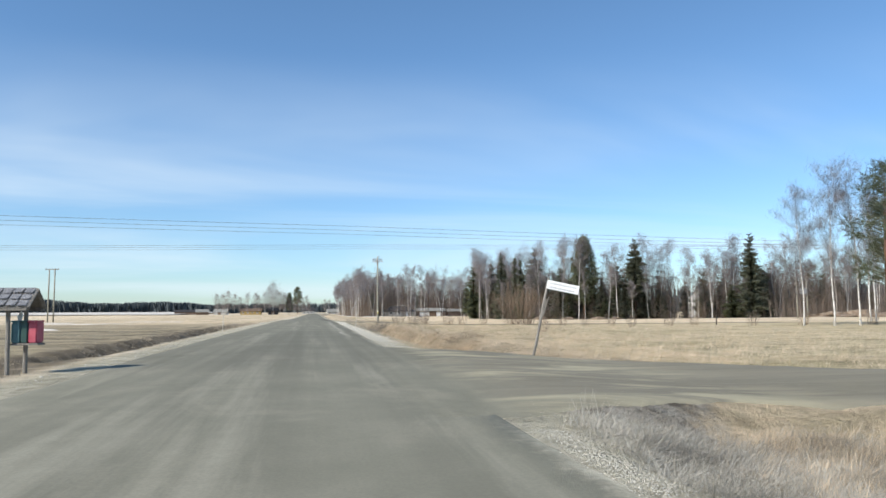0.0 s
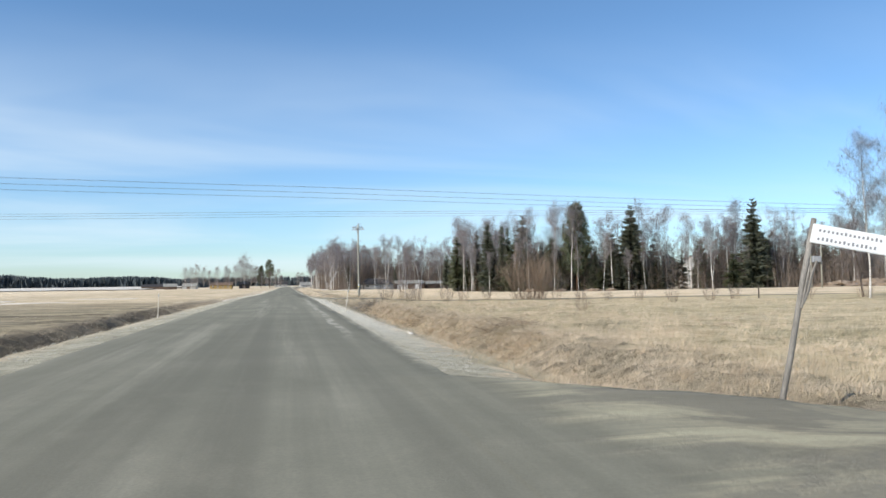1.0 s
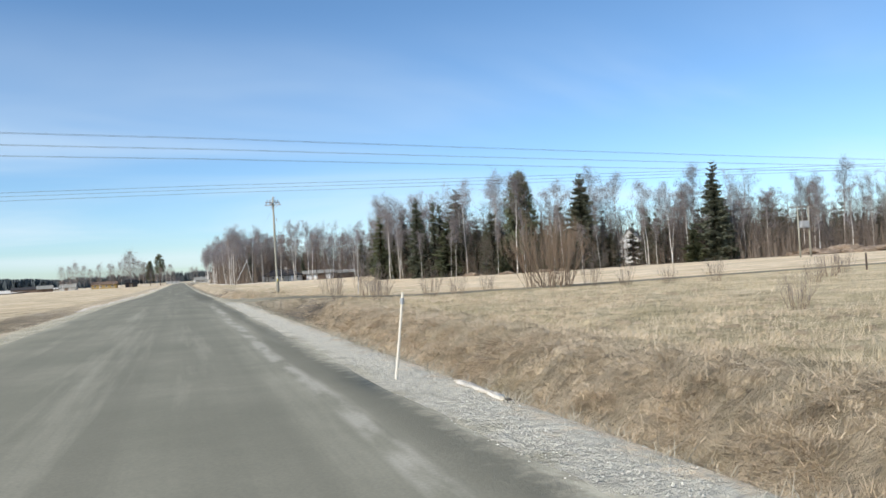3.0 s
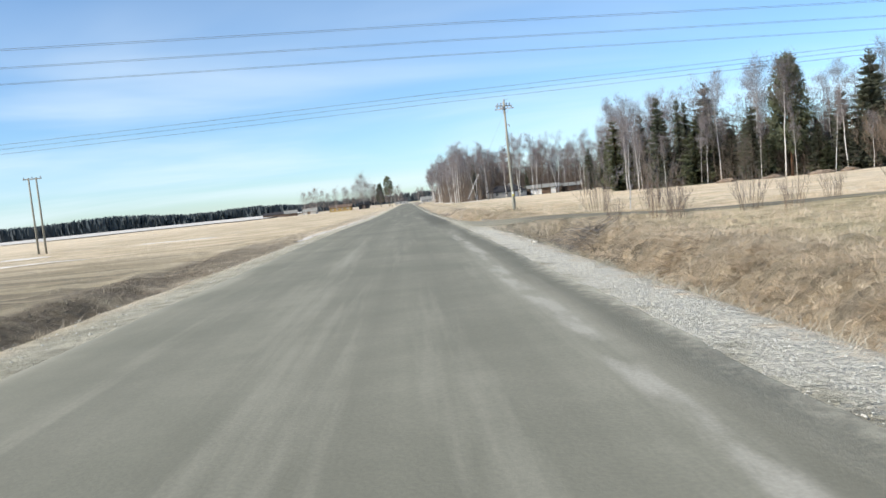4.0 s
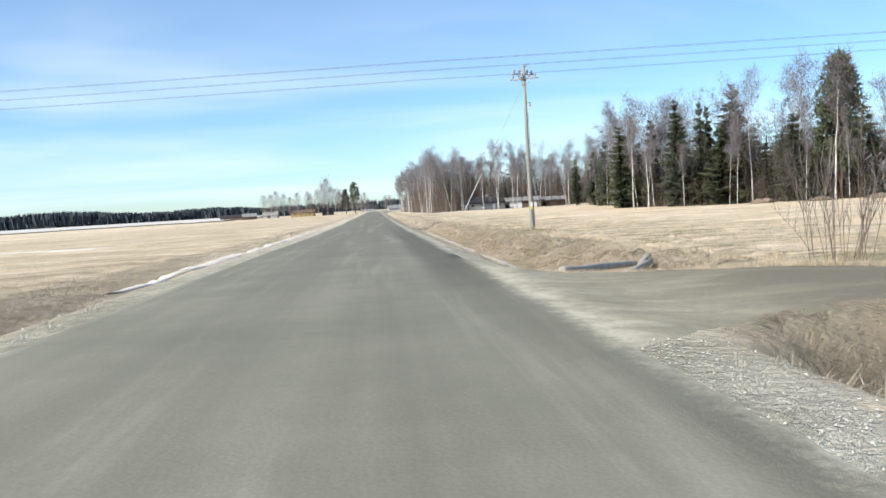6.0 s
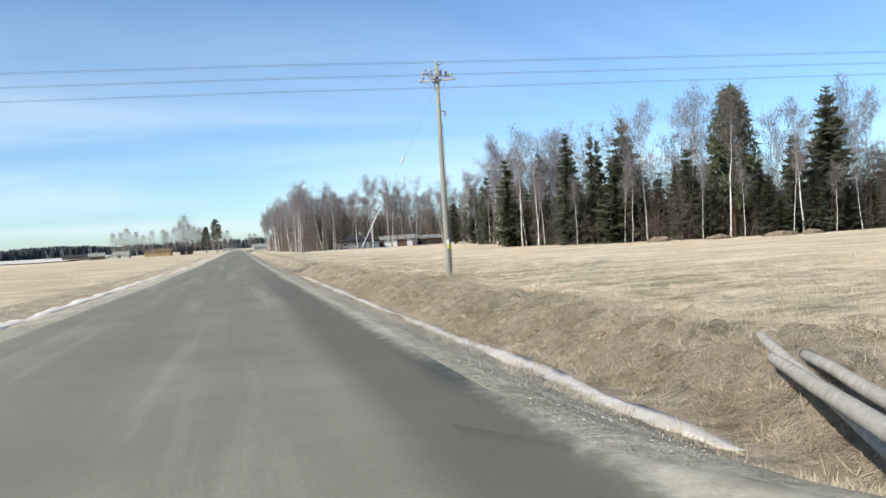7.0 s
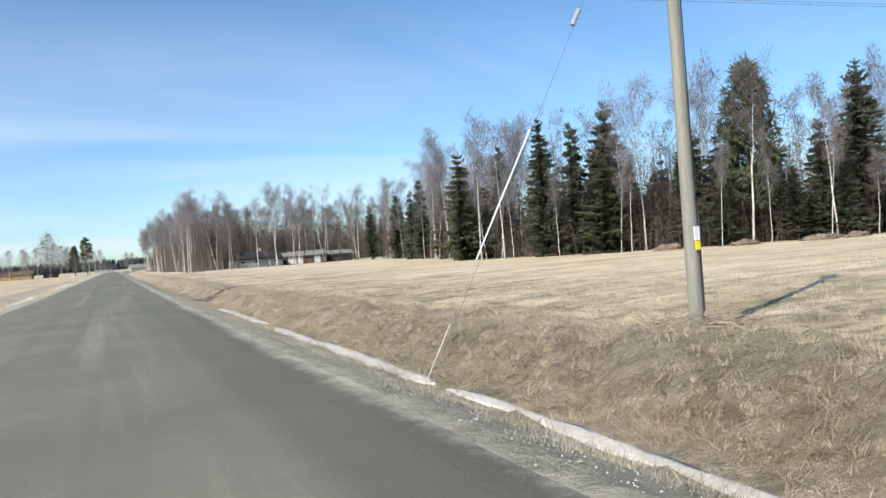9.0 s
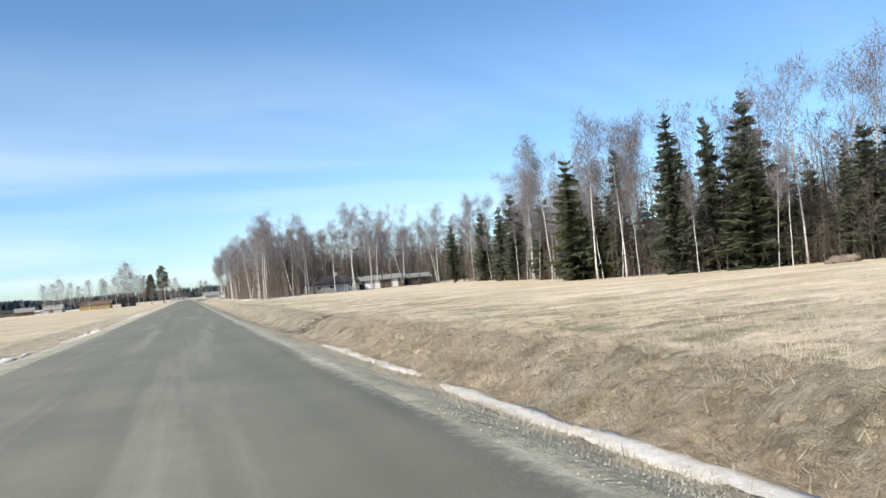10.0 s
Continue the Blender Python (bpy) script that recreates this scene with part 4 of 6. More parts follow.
# birches along the wood's edge, from the road's far end round to the fields at the right
EDGE = [(13.5, 520), (14.5, 440), (16, 375), (17.5, 308), (26, 316), (36, 322), (48, 324), (60, 318), (64, 290), (57, 255), (46, 212), (50, 194), (60, 180), (76, 172), (92, 168), (110, 163), (140, 160), (165, 140), (185, 100), (200, 60)]


def along(t):
    seg = [math.dist(a, b) for a, b in zip(EDGE, EDGE[1:])]
    d = t * sum(seg)
    for (a, b), s in zip(zip(EDGE, EDGE[1:]), seg):
        if d <= s:
            u = d / s
            return a[0] + (b[0] - a[0]) * u, a[1] + (b[1] - a[1]) * u, (b[1] - a[1]) / s, -(b[0] - a[0]) / s
        d -= s
    return (*EDGE[-1], 0, 1)


rt = random.Random(11)
N_EDGE = 210
for i in range(N_EDGE):
    x, y, nx, ny = along((i + rt.random()) / N_EDGE)
    if nx * 1.0 + ny * 0.4 < 0 and nx < 0 and ny < 0:
        nx, ny = -nx, -ny
    back = rt.uniform(0.0, 1.0) ** 1.3 * 26
    conifers = 44 < x < 106 and y < 262
    if conifers:
        back *= 0.6
    # the wood lies on the far side of its edge
    px_, py_ = (x + abs(nx) * back, y + (abs(ny) * back if y < 330 else 0))
    if 30 < px_ < 66 and 326 < py_ < 352:
        continue
    if 26 < px_ < 66 and 300 < py_ < 327 and rt.random() < 0.3:
        continue
    h = rt.uniform(16.0, 21.5) * (0.95 if x > 100 else 1.0)
    if back < 9 or rt.random() < 0.35:
        plant(birches, rt.randrange(6), px_, py_, h / 19.0)
    else:
        plant(grey, rt.randrange(3), px_, py_, h * 0.85 / 15.0)

# darker trees further in; the bare ones cannot be told apart and are joined below
INNER = []
for i in range(180):
    x, y, nx, ny = along((i + rt.random()) / 180)
    back = rt.uniform(7, 38)
    px_, py_ = x + abs(nx) * back, y + (abs(ny) * back if y < 330 else 0)
    if 26 < px_ < 70 and 300 < py_ < 354:
        continue
    if i % 5 == 0:
        plant(deep_spruce, i % 2, px_, py_, rt.uniform(12, 16) / 19.0)
    elif i % 5 == 1:
        plant(deep_spruce, i % 2, px_, py_, rt.uniform(11, 15) / 19.0)
    else:
        INNER.append((px_, py_, rt.uniform(13, 18.5) / 15.0))

# slender bare trees and young spruces that fill the edge of the wood
for i in range(120):
    x, y, nx, ny = along(0.40 + 0.60 * (i + rt.random()) / 120)
    back = rt.uniform(1.0, 16)
    if i % 6 == 0:
        plant(spruces, rt.randrange(3), x + abs(nx) * (back + 3), y + abs(ny) * (back + 3), rt.uniform(5, 12) / 19.0)
    else:
        plant(deep, rt.randrange(2), x + abs(nx) * back, y + abs(ny) * back, rt.uniform(6.5, 11) / 15.0)

# dark spruces that close the view deep in the wood
for i in range(60):
    x, y, nx, ny = along(0.50 + 0.48 * (i + rt.random()) / 60)
    back = rt.uniform(12, 36)
    plant(deep_spruce, i % 2, x + abs(nx) * back, y + abs(ny) * back, rt.uniform(9, 13.5) / 19.0 * 1.2, None, rt.uniform(9, 13.5) / 19.0)

# the wood goes on behind the villa and its outbuilding
for i in range(80):
    x = rt.uniform(84, 205)
    y = rt.uniform(250, 292) - 0.35 * (x - 100)
    if i % 4 == 0:
        plant(deep_spruce, i % 2, x, y, rt.uniform(11, 15) / 19.0 * 1.2, None, rt.uniform(11, 15) / 19.0)
    else:
        INNER.append((x, y, rt.uniform(13, 18.5) / 15.0))


def inner_wood():
    """The bare trees inside and behind the wood, as one mass."""
    r, kinds = random.Random(88), []
    for k in range(3):
        trunk, crown = birch_meshes(160 + k, 15.0, 0.03 - 0.03 * k, 0.95, 0.16, 420, False, 1.5)
        trunk.add(crown.v, crown.f)
        kinds.append((np.array(trunk.v), trunk.f))
    bag = Bag()
    for x, y, size in INNER:
        if in_gap(x, y):
            continue
        v, f = kinds[r.randrange(3)]
        a = r.uniform(0, 6.28)
        c, q = math.cos(a) * size, math.sin(a) * size
        w = np.stack([v[:, 0] * c - v[:, 1] * q + x, v[:, 0] * q + v[:, 1] * c + y, v[:, 2] * size + gz(x, y)], 1)
        bag.add(w.tolist(), f)
    tagged(new("inner_wood", bag.mesh("inner_wood", M_TWIG_GREY)), "grey leafless trees standing close together inside the wood", "wood", kind="stuff")


for i in range(130):
    x, y, nx, ny = along(0.60 + 0.37 * (i + rt.random()) / 130)
    back = rt.uniform(8, 34)
    INNER.append((x + abs(nx) * back, y + abs(ny) * back, rt.uniform(10, 17) / 15.0))
inner_wood()

# the birches behind and in front of the low houses
for i in range(95):
    x = rt.uniform(18, 92)
    y = rt.uniform(354, 400) if i % 4 else rt.uniform(311, 323)
    if i % 4 == 0 and (x > 66 or i % 8 == 0):
        continue
    plant(birches if i % 3 else grey, rt.randrange(3), x, y, rt.uniform(17, 21.5) / (19.0 if i % 3 else 17.0))
for i in range(14):
    plant(deep_spruce, i % 2, 20 + i * 5.2, rt.uniform(375, 395), rt.uniform(13, 17) / 19.0)

# younger spruces that close the gaps between the tall ones
for i in range(18):
    x, y, nx, ny = along(0.505 + 0.20 * (i + rt.random()) / 18)
    back = rt.uniform(1.5, 9)
    o = plant(spruces, rt.randrange(3), x + abs(nx) * back, y + abs(ny) * back, rt.uniform(7, 12) / 19.0 * 1.25, None, rt.uniform(7, 13) / 19.0)

# slim pale birches leaning out of the wood's edge
for i in range(26):
    x, y, nx, ny = along(0.505 + 0.24 * (i + rt.random()) / 26)
    o = plant(birches, (1, 3, 5)[i % 3], x + rt.uniform(-1, 1), y + rt.uniform(-1.5, 0.5), rt.uniform(7.0, 12) / 19.0 * 0.8, None, rt.uniform(9, 14) / 19.0)
    o.rotation_euler = (rt.uniform(-0.10, 0.10), rt.uniform(-0.14, 0.14), o.rotation_euler.z)

# single tall birches and a pine by the first field
near_label = "tall leafless birch with a white trunk beside the field"
n1 = tree_thing("birch_tree", birch_meshes(501, 14.0, -0.03, 0.85, 0.3, 6500, False, 0.42), M_BIRCH, M_TWIG, near_label)
stand(n1, 49.9, 69, 1.0, 0.4)
n2 = tree_thing("birch_tree", birch_meshes(502, 15.4, 0.02, 1.05, 0.28, 7500, False, 0.42), M_BIRCH, M_TWIG, near_label)
stand(n2, 51.5, 66.5, 1.0, 1.4)
n3 = tree_thing("birch_tree", birch_meshes(503, 15.0, 0.05, 1.1, 0.3, 7500, False, 0.42), M_BIRCH, M_TWIG, near_label)
stand(n3, 54.0, 66.0, 1.0, 2.0)
n4 = tree_thing("broad_bare_tree", birch_meshes(504, 9.0, 0.03, 1.5, 0.14, 4500, True, 0.45), M_BARK, M_TWIG_GREY, "broad leafless tree with a dark forked trunk", "tree")
stand(n4, 53.6, 73.8, 1.05, 0.2)
n5 = tree_thing("pine_tree", pine_meshes(511, 15.5, 0.30, 0.20, 95, 70, 0.040), M_PINE_BARK, M_NEEDLE_P, "loose crowned green pine beside the field", group="pines by the field")
stand(n5, 52.5, 60.5, 1.0, 1.0)
another(n5, 57.0, 63.0, 1.05, 3.0)
for i in range(46):
    plant(grey if i % 3 else birches, i % 3, rt.uniform(106, 182), rt.uniform(150, 190), rt.uniform(11, 17) / (15.0 if i % 3 else 19.0))
for k, (x, y, s) in enumerate(((66, 78, 0.8), (72, 86, 0.85), (70, 70, 0.9), (80, 90, 0.8), (86, 84, 0.9), (78, 76, 0.9))):
    another(birches[k % 6], x, y, s, k)

# the wood goes on behind, to the right
for i in range(64):
    x, y = 84 + 100 * (i + rt.random()) / 64, rt.uniform(168, 214)
    if i % 4 == 0:
        plant(deep_spruce, i % 2, x, y, rt.uniform(10, 14) / 19.0)
    else:
        plant(deep, i % 2, x, y, rt.uniform(11, 16) / 15.0)

# trees round the farms ahead on the left
def far_birch(seed):
    t, c = birch_meshes(seed, 19.0, 0.0, 1.35, 0.25, 700)
    r = random.Random(seed)
    for i in range(1900):
        a, h = r.uniform(0, 6.28), r.uniform(0.24, 1.0)
        d = 19.0 * 0.25 * max(0.0, math.sin(math.pi * min(1, (h - 0.14) / 0.88))) ** 0.55 * math.sqrt(r.random()) * (0.75 + 0.25 * math.sin(3 * a + 9 * h))
        p = Vector((math.cos(a) * d, math.sin(a) * d, 19.0 * h))
        o = Vector((r.gauss(0, 1), r.gauss(0, 1), r.gauss(0, 1))).normalized() * 0.06
        c.add([p - o, p + o, p + Vector((r.gauss(0, 0.5), r.gauss(0, 0.5), r.uniform(-0.3, 0.9)))], [(0, 1, 2)])
    return tree_thing("birch_tree", (t, c), M_BIRCH, M_TWIG_GREY, "leafless broad birch beside the farms", group="trees round the farms")


farm_birches = [far_birch(700), far_birch(701)]
plant(pines, 0, -13.0, 583, 1.12)
plant(pines, 1, -19.0, 575, 0.86)
for k, (x, y, h) in enumerate(((-30, 557, 23), (-33, 566, 20), (-44, 575, 16), (-62, 556, 17), (-66, 560, 15), (-58, 562, 15), (-24, 590, 15), (-10, 610, 14), (-7, 640, 15), (-16, 600, 13), (-71, 565, 15), (-28, 562, 18), (-36, 558, 16), (-12, 570, 12), (-15, 590, 14), (-55, 570, 13), (-48, 550, 15), (-40, 552, 14), (-22, 570, 16), (-26, 580, 17), (-18, 560, 11))):
    plant(farm_birches, k % 2, x, y, h / 19.0)
for k, (x, y, h) in enumerate(((9, 660, 12), (24, 690, 13), (42, 700, 12), (34, 720, 12), (60, 710, 11), (-5, 690, 11), (14, 735, 13), (75, 720, 12))):
    plant(farm_birches, k % 2, x, y, h / 19.0)

# bushes at the ditch and in the first field
W_LABEL = "leafless willow bush with reddish brown rods"
bush_big = tree_thing("willow_bush", willow_meshes(601, 5.0, 7.4, 130, 26), M_WILLOW, M_WILLOW, W_LABEL, "bush", ("base", "canopy"))
stand(bush_big, 24.0, 85.0)
bush_small = tree_thing("willow_bush", willow_meshes(602, 1.7, 2.0, 34, 7), M_WILLOW, M_TWIG_GREY, "small leafless willow bush in dry grass", "bush", ("base", "canopy"), group="small willow bushes")
stand(bush_small, 18.3, 57.6, 0.75)
for x, y, s in ((15.5, 85.5, 1.2), (9.4, 86.2, 0.7), (17.0, 84.5, 1.0), (20, 86.5, 0.9), (28.5, 82.5, 0.9), (33, 79, 1.0), (37.5, 74, 1.1), (31, 69, 0.8), (42, 77, 1.0), (46, 72, 1.0), (11.5, 83.8, 0.8), (13.0, 88.0, 1.0), (30.5, 80.5, 0.8), (52, 72, 1.2), (57, 68, 1.2)):
    another(bush_small, x, y, s, x)
bush_mid = tree_thing("willow_bush", willow_meshes(603, 3.4, 2.9, 26, 16, 0.011), M_WILLOW, M_TWIG_GREY, "upright leafless willow bush beside the ditch", "bush", ("base", "canopy"), group="upright willows")
stand(bush_mid, 11.3, 85.6, 1.05)
another(bush_mid, 10.6, 94.0, 1.05, 2.0)
another(bush_mid, 14.0, 94.3, 0.6, 2.6)
sapling = tree_thing("birch_sapling", birch_meshes(505, 5.2, 0.04, 0.8, 0.2, 420), M_BIRCH, M_TWIG, "thin leafless birch sapling with a white stem", "tree")
stand(sapling, 12.7, 94.6)
another(bush_mid, 26.3, 83.4, 0.9, 1.0)


def thicket():
    """Undergrowth and the countless stems deep in the wood, as one mass."""
    bag, r = Bag(), random.Random(21)
    for i in range(5400):
        x, y, nx, ny = along(r.random())
        back = 4 + r.random() ** 0.8 * 40
        px_, py_ = x + abs(nx) * back, y + (abs(ny) * back if y < 330 else r.uniform(-3, 3))
        if 26 < px_ < 70 and 300 < py_ < 354:
            continue
        if in_gap(px_, py_) and i % 3:
            continue
        z, h, w = gz(px_, py_), r.uniform(4, 14), r.uniform(0.03, 0.08)
        a = r.uniform(0, 3.14)
        d = Vector((math.cos(a), math.sin(a), 0)) * w
        p, q = Vector((px_, py_, z - 0.2)), Vector((px_ + r.uniform(-1, 1), py_ + r.uniform(-1, 1), z + h))
        bag.add([p - d, p + d, q + d * 0.3, q - d * 0.3], [(0, 1, 2, 3)])
        for k in range(16):
            c = p.lerp(q, r.uniform(0.2, 1.0))
            b = r.uniform(0, 6.28)
            ln = r.uniform(0.7, 1.9)
            o = Vector((-math.sin(b), math.cos(b), 0.3)) * r.uniform(0.032, 0.062)
            bag.add([c - o, c + o, c + Vector((math.cos(b) * ln, math.sin(b) * ln, r.uniform(-0.3, 1.2)))], [(0, 1, 2)])
    for i in range(5200):
        x, y, nx, ny = along(0.46 + 0.5 * r.random())
        back = r.uniform(0.5, 10)
        px_, py_ = x + abs(nx) * back, y + abs(ny) * back
        if in_gap(px_, py_) and i % 3:
            continue
        z, h = gz(px_, py_), r.uniform(2.5, 11.5)
        a = r.uniform(0, 3.14)
        d = Vector((math.cos(a), math.sin(a), 0)) * r.uniform(0.010, 0.022)
        p, q = Vector((px_, py_, z - 0.2)), Vector((px_ + r.uniform(-1.2, 1.2), py_ + r.uniform(-1.2, 1.2), z + h))
        bag.add([p - d, p + d, q], [(0, 1, 2)])
        for k in range(16):
            c = p.lerp(q, r.uniform(0.15, 1.0))
            b = r.uniform(0, 6.28)
            ln = r.uniform(0.6, 2.0)
            o = Vector((-math.sin(b), math.cos(b), 0.3)) * r.uniform(0.018, 0.036)
            bag.add([c - o, c + o, c + Vector((math.cos(b) * ln, math.sin(b) * ln, r.uniform(-0.3, 1.1)))], [(0, 1, 2)])
    for i in range(3000):
        px_, py_ = r.uniform(16, 105), r.uniform(356, 425)
        z, h, w = gz(px_, py_), r.uniform(7, 15), r.uniform(0.05, 0.10)
        p, q = Vector((px_, py_, z - 0.2)), Vector((px_ + r.uniform(-1, 1), py_, z + h))
        d = Vector((w, 0, 0))
        bag.add([p - d, p + d, q], [(0, 1, 2)])
        for k in range(16):
            c = p.lerp(q, r.uniform(0.1, 1.0))
            b = r.uniform(0, 6.28)
            ln = r.uniform(0.8, 2.2)
            o = Vector((-math.sin(b), math.cos(b), 0.3)) * r.uniform(0.05, 0.10)
            bag.add([c - o, c + o, c + Vector((math.cos(b) * ln, math.sin(b) * ln * 0.7, r.uniform(-0.2, 1.4)))], [(0, 1, 2)])
    for i in range(1700):
        px_, py_ = r.uniform(17.5, 32), r.uniform(326, 520)
        z, h = gz(px_, py_), r.uniform(5, 13)
        p, q = Vector((px_, py_, z - 0.2)), Vector((px_ + r.uniform(-1, 1), py_ + r.uniform(-1, 1), z + h))
        d = Vector((0.07, 0, 0))
        bag.add([p - d, p + d, q], [(0, 1, 2)])
        for k in range(18):
            c = p.lerp(q, r.uniform(0.1, 1.0))
            b = r.uniform(0, 6.28)
            ln = r.uniform(0.8, 2.0)
            o = Vector((-math.sin(b), math.cos(b), 0.3)) * r.uniform(0.04, 0.08)
            bag.add([c - o, c + o, c + Vector((math.cos(b) * ln * 0.8, math.sin(b) * ln * 0.8, r.uniform(-0.1, 1.3)))], [(0, 1, 2)])
    for i in range(1300):
        px_, py_ = r.uniform(104, 168), r.uniform(152, 188)
        z, h = gz(px_, py_), r.uniform(3, 9)
        p, q = Vector((px_, py_, z - 0.2)), Vector((px_ + r.uniform(-1, 1), py_ + r.uniform(-1, 1), z + h))
        d = Vector((0.035, -0.025, 0))
        bag.add([p - d, p + d, q], [(0, 1, 2)])
        for k in range(16):
            c = p.lerp(q, r.uniform(0.1, 1.0))
            b = r.uniform(0, 6.28)
            ln = r.uniform(0.6, 1.6)
            o = Vector((-math.sin(b), math.cos(b), 0.3)) * r.uniform(0.018, 0.036)
            bag.add([c - o, c + o, c + Vector((math.cos(b) * ln * 0.7, math.sin(b) * ln * 0.7, r.uniform(0.0, 1.3)))], [(0, 1, 2)])
    for i in range(22000):
        x, y, nx, ny = along(r.random())
        back = r.random() ** 1.2 * 18 + 0.8
        px_, py_ = x + abs(nx) * back, y + (abs(ny) * back if y < 330 else r.uniform(-3, 3))
        if 26 < px_ < 70 and 300 < py_ < 354:
            continue
        z, b, ln = gz(px_, py_), r.uniform(0, 6.28), r.uniform(0.3, 1.0) * (1 + r.random() ** 3 * 2.5)
        o = Vector((-math.sin(b), math.cos(b), 0)) * r.uniform(0.010, 0.026)
        p = Vector((px_, py_, z - 0.1))
        bag.add([p - o, p + o, p + Vector((math.cos(b) * ln * 0.7, math.sin(b) * ln * 0.7, ln))], [(0, 1, 2)])
    return tagged(new("thicket", bag.mesh("thicket", M_UNDERWOOD)), "dense brown undergrowth and thin stems inside the wood", "undergrowth", kind="stuff")


thicket()


def far_woods():
    """Conifer woods along the horizon."""
    bag, r = Bag(), random.Random(31)

    def cone(x, y, z, h, w):
        for k in range(3):
            a = r.uniform(0, 3.14)
            d = Vector((math.cos(a), math.sin(a), 0)) * w
            zz = z + h * (0.02 + 0.22 * k)
            bag.add([Vector((x, y, zz)) - d * (1 - 0.25 * k), Vector((x, y, zz)) + d * (1 - 0.25 * k), Vector((x + r.uniform(-0.2, 0.2) * w, y, z + h * (0.72 + 0.14 * k)))], [(0, 1, 2)])

    for i in range(9500):
        x = r.uniform(-1300, -95)
        y = 880 + r.uniform(0, 60) + 0.10 * (x + 100)
        hill = 17 + 2.5 * math.sin(x * 0.011) + 2 * math.sin(x * 0.037 + 1) - 5 * max(0, (x + 190) / 95)
        cone(x, y, -0.5, hill * (0.97 + 0.03 * math.sin(x * 0.21)) * r.uniform(0.88, 1.0), r.uniform(3.2, 5.6))
    for i in range(2500):
        x = r.uniform(-150, 500)
        y = 1150 + r.uniform(0, 70)
        cone(x, y, 0, r.uniform(9, 17), r.uniform(2.5, 4.5))
    for i in range(2400):
        a = r.uniform(0.4, 3.0)
        d = r.uniform(255, 330)
        cone(60 + d * math.sin(a), 80 + d * math.cos(a), 0, r.uniform(9, 15), r.uniform(2, 3.5))
    return tagged(new("far_woods", bag.mesh("far_woods", M_FARWOOD)), "dark conifer woods along the horizon", "forest", kind="stuff")


far_woods()

# ---- poles and wires ----
def sagging(a, b, sag, n=24):
    a, b = Vector(a), Vector(b)
    return [a.lerp(b, k / n) - Vector((0, 0, sag * 4 * (k / n) * (1 - k / n))) for k in range(n + 1)]


def wire(a, b, sag, r=0.011, name="power_wire", label="thin aluminium power line strung between poles"):
    bag = Bag()
    bag.tube(sagging(a, b, sag), [r] * 25, 4)
    return tagged(new(name, bag.mesh(name, M_WIRE)), label, "wire", group="power lines over the road")


def insulator(parent, p, horizontal=0.0):
    bag = Bag()
    prof = ((0, 0.03), (0.06, 0.03), (0.07, 0.075), (0.10, 0.06), (0.13, 0.085), (0.16, 0.06), (0.19, 0.085), (0.22, 0.05), (0.27, 0.03))
    bag.tube([(0, 0, z) for z, _ in prof], [r for _, r in prof], 8)
    if horizontal:
        bag.turned(pose(0, 0, 0, 0, horizontal, 0))
    bag.turned(Matrix.Translation(p))
    return part("insulator", bag, M_PORCELAIN, parent)


def utility_pole():
    top = tagged(new("utility_pole"), "tall weathered wooden utility pole with crossarms and insulators", "utility pole")
    top.location = (10.85, 128.5, gz(10.85, 128.5))
    H = 11.3
    b = Bag()
    b.tube([(0, 0, -0.5), (0, 0, 0.2), (-0.02, 0, 4), (-0.03, 0, 7), (-0.02, 0, H)], [0.155, 0.15, 0.135, 0.12, 0.10], 14)
    pole = part("pole", b, M_POLE, top, smooth=True)
    # crossarms turned to the lines, slanting braces, insulators lying and standing on them
    for z, half, dy, turn in ((10.85, 0.72, 0.16, 18), (10.5, 0.80, -0.16, -24), (10.55, 0.5, 0.17, 80)):
        m = Matrix.Rotation(radians(turn), 4, "Z")
        arm = part("crossarm", bevelled((-half, dy - 0.045, z - 0.05), (half, dy + 0.045, z + 0.05), 0.01).turned(m), M_STEEL, top)
        for x in (-half + 0.05, -half * 0.45, half * 0.45, half - 0.05):
            insulator(top, m @ Vector((x, dy, z + 0.05)))
        for sg in (-1, 1):
            insulator(top, m @ Vector((sg * (half - 0.05), dy, z)), 88 * sg)
            b = Bag()
            b.tube([m @ Vector((sg * half * 0.7, dy, z - 0.05)), m @ Vector((sg * 0.08, dy * 0.9, z - 0.55))], [0.018, 0.018], 5)
            part("brace", b, M_STEEL, top)
    insulator(top, (0, 0, H - 0.02))
    b = Bag()
    b.tube([(-0.30, 0.0, 11.0), (0.02, 0.0, 11.32), (0.42, 0.05, 11.5)], [0.03, 0.03, 0.02], 6)
    part("lightning_arm", b, M_STEEL, top)
    # small bracket and down conductor with its guard
    part("bracket", bevelled((0.10, -0.05, 8.85), (0.34, 0.05, 8.91), 0.01), M_STEEL, top)
    b = Bag()
    b.tube([(0.30, 0, 8.88), (0.30, 0, 8.72), (0.30, 0, 8.6)], [0.02, 0.06, 0.03], 8)
    part("clamp", b, M_INK, top)
    b = Bag()
    b.tube([(0.165, -0.03, 0.4), (0.16, -0.03, 3.0), (0.145, -0.03, 6.0), (0.13, -0.03, 8.2)], [0.014] * 4, 5)
    part("earth_wire", b, M_WIRE, top)
    b = Bag()
    b.tube([(0.185, -0.03, 0.25), (0.18, -0.03, 2.2)], [0.03, 0.03], 8)
    part("cable_guard", b, M_GREYWOOD, top)
    part("notice", bevelled((-0.07, -0.185, 1.72), (0.07, -0.155, 2.0), 0.004), M_SIGN, top, "small white notice plate")
    part("notice", bevelled((-0.06, -0.195, 1.52), (0.06, -0.165, 1.71), 0.004), M_YELLOW, top, "small yellow warning plate")
    return top


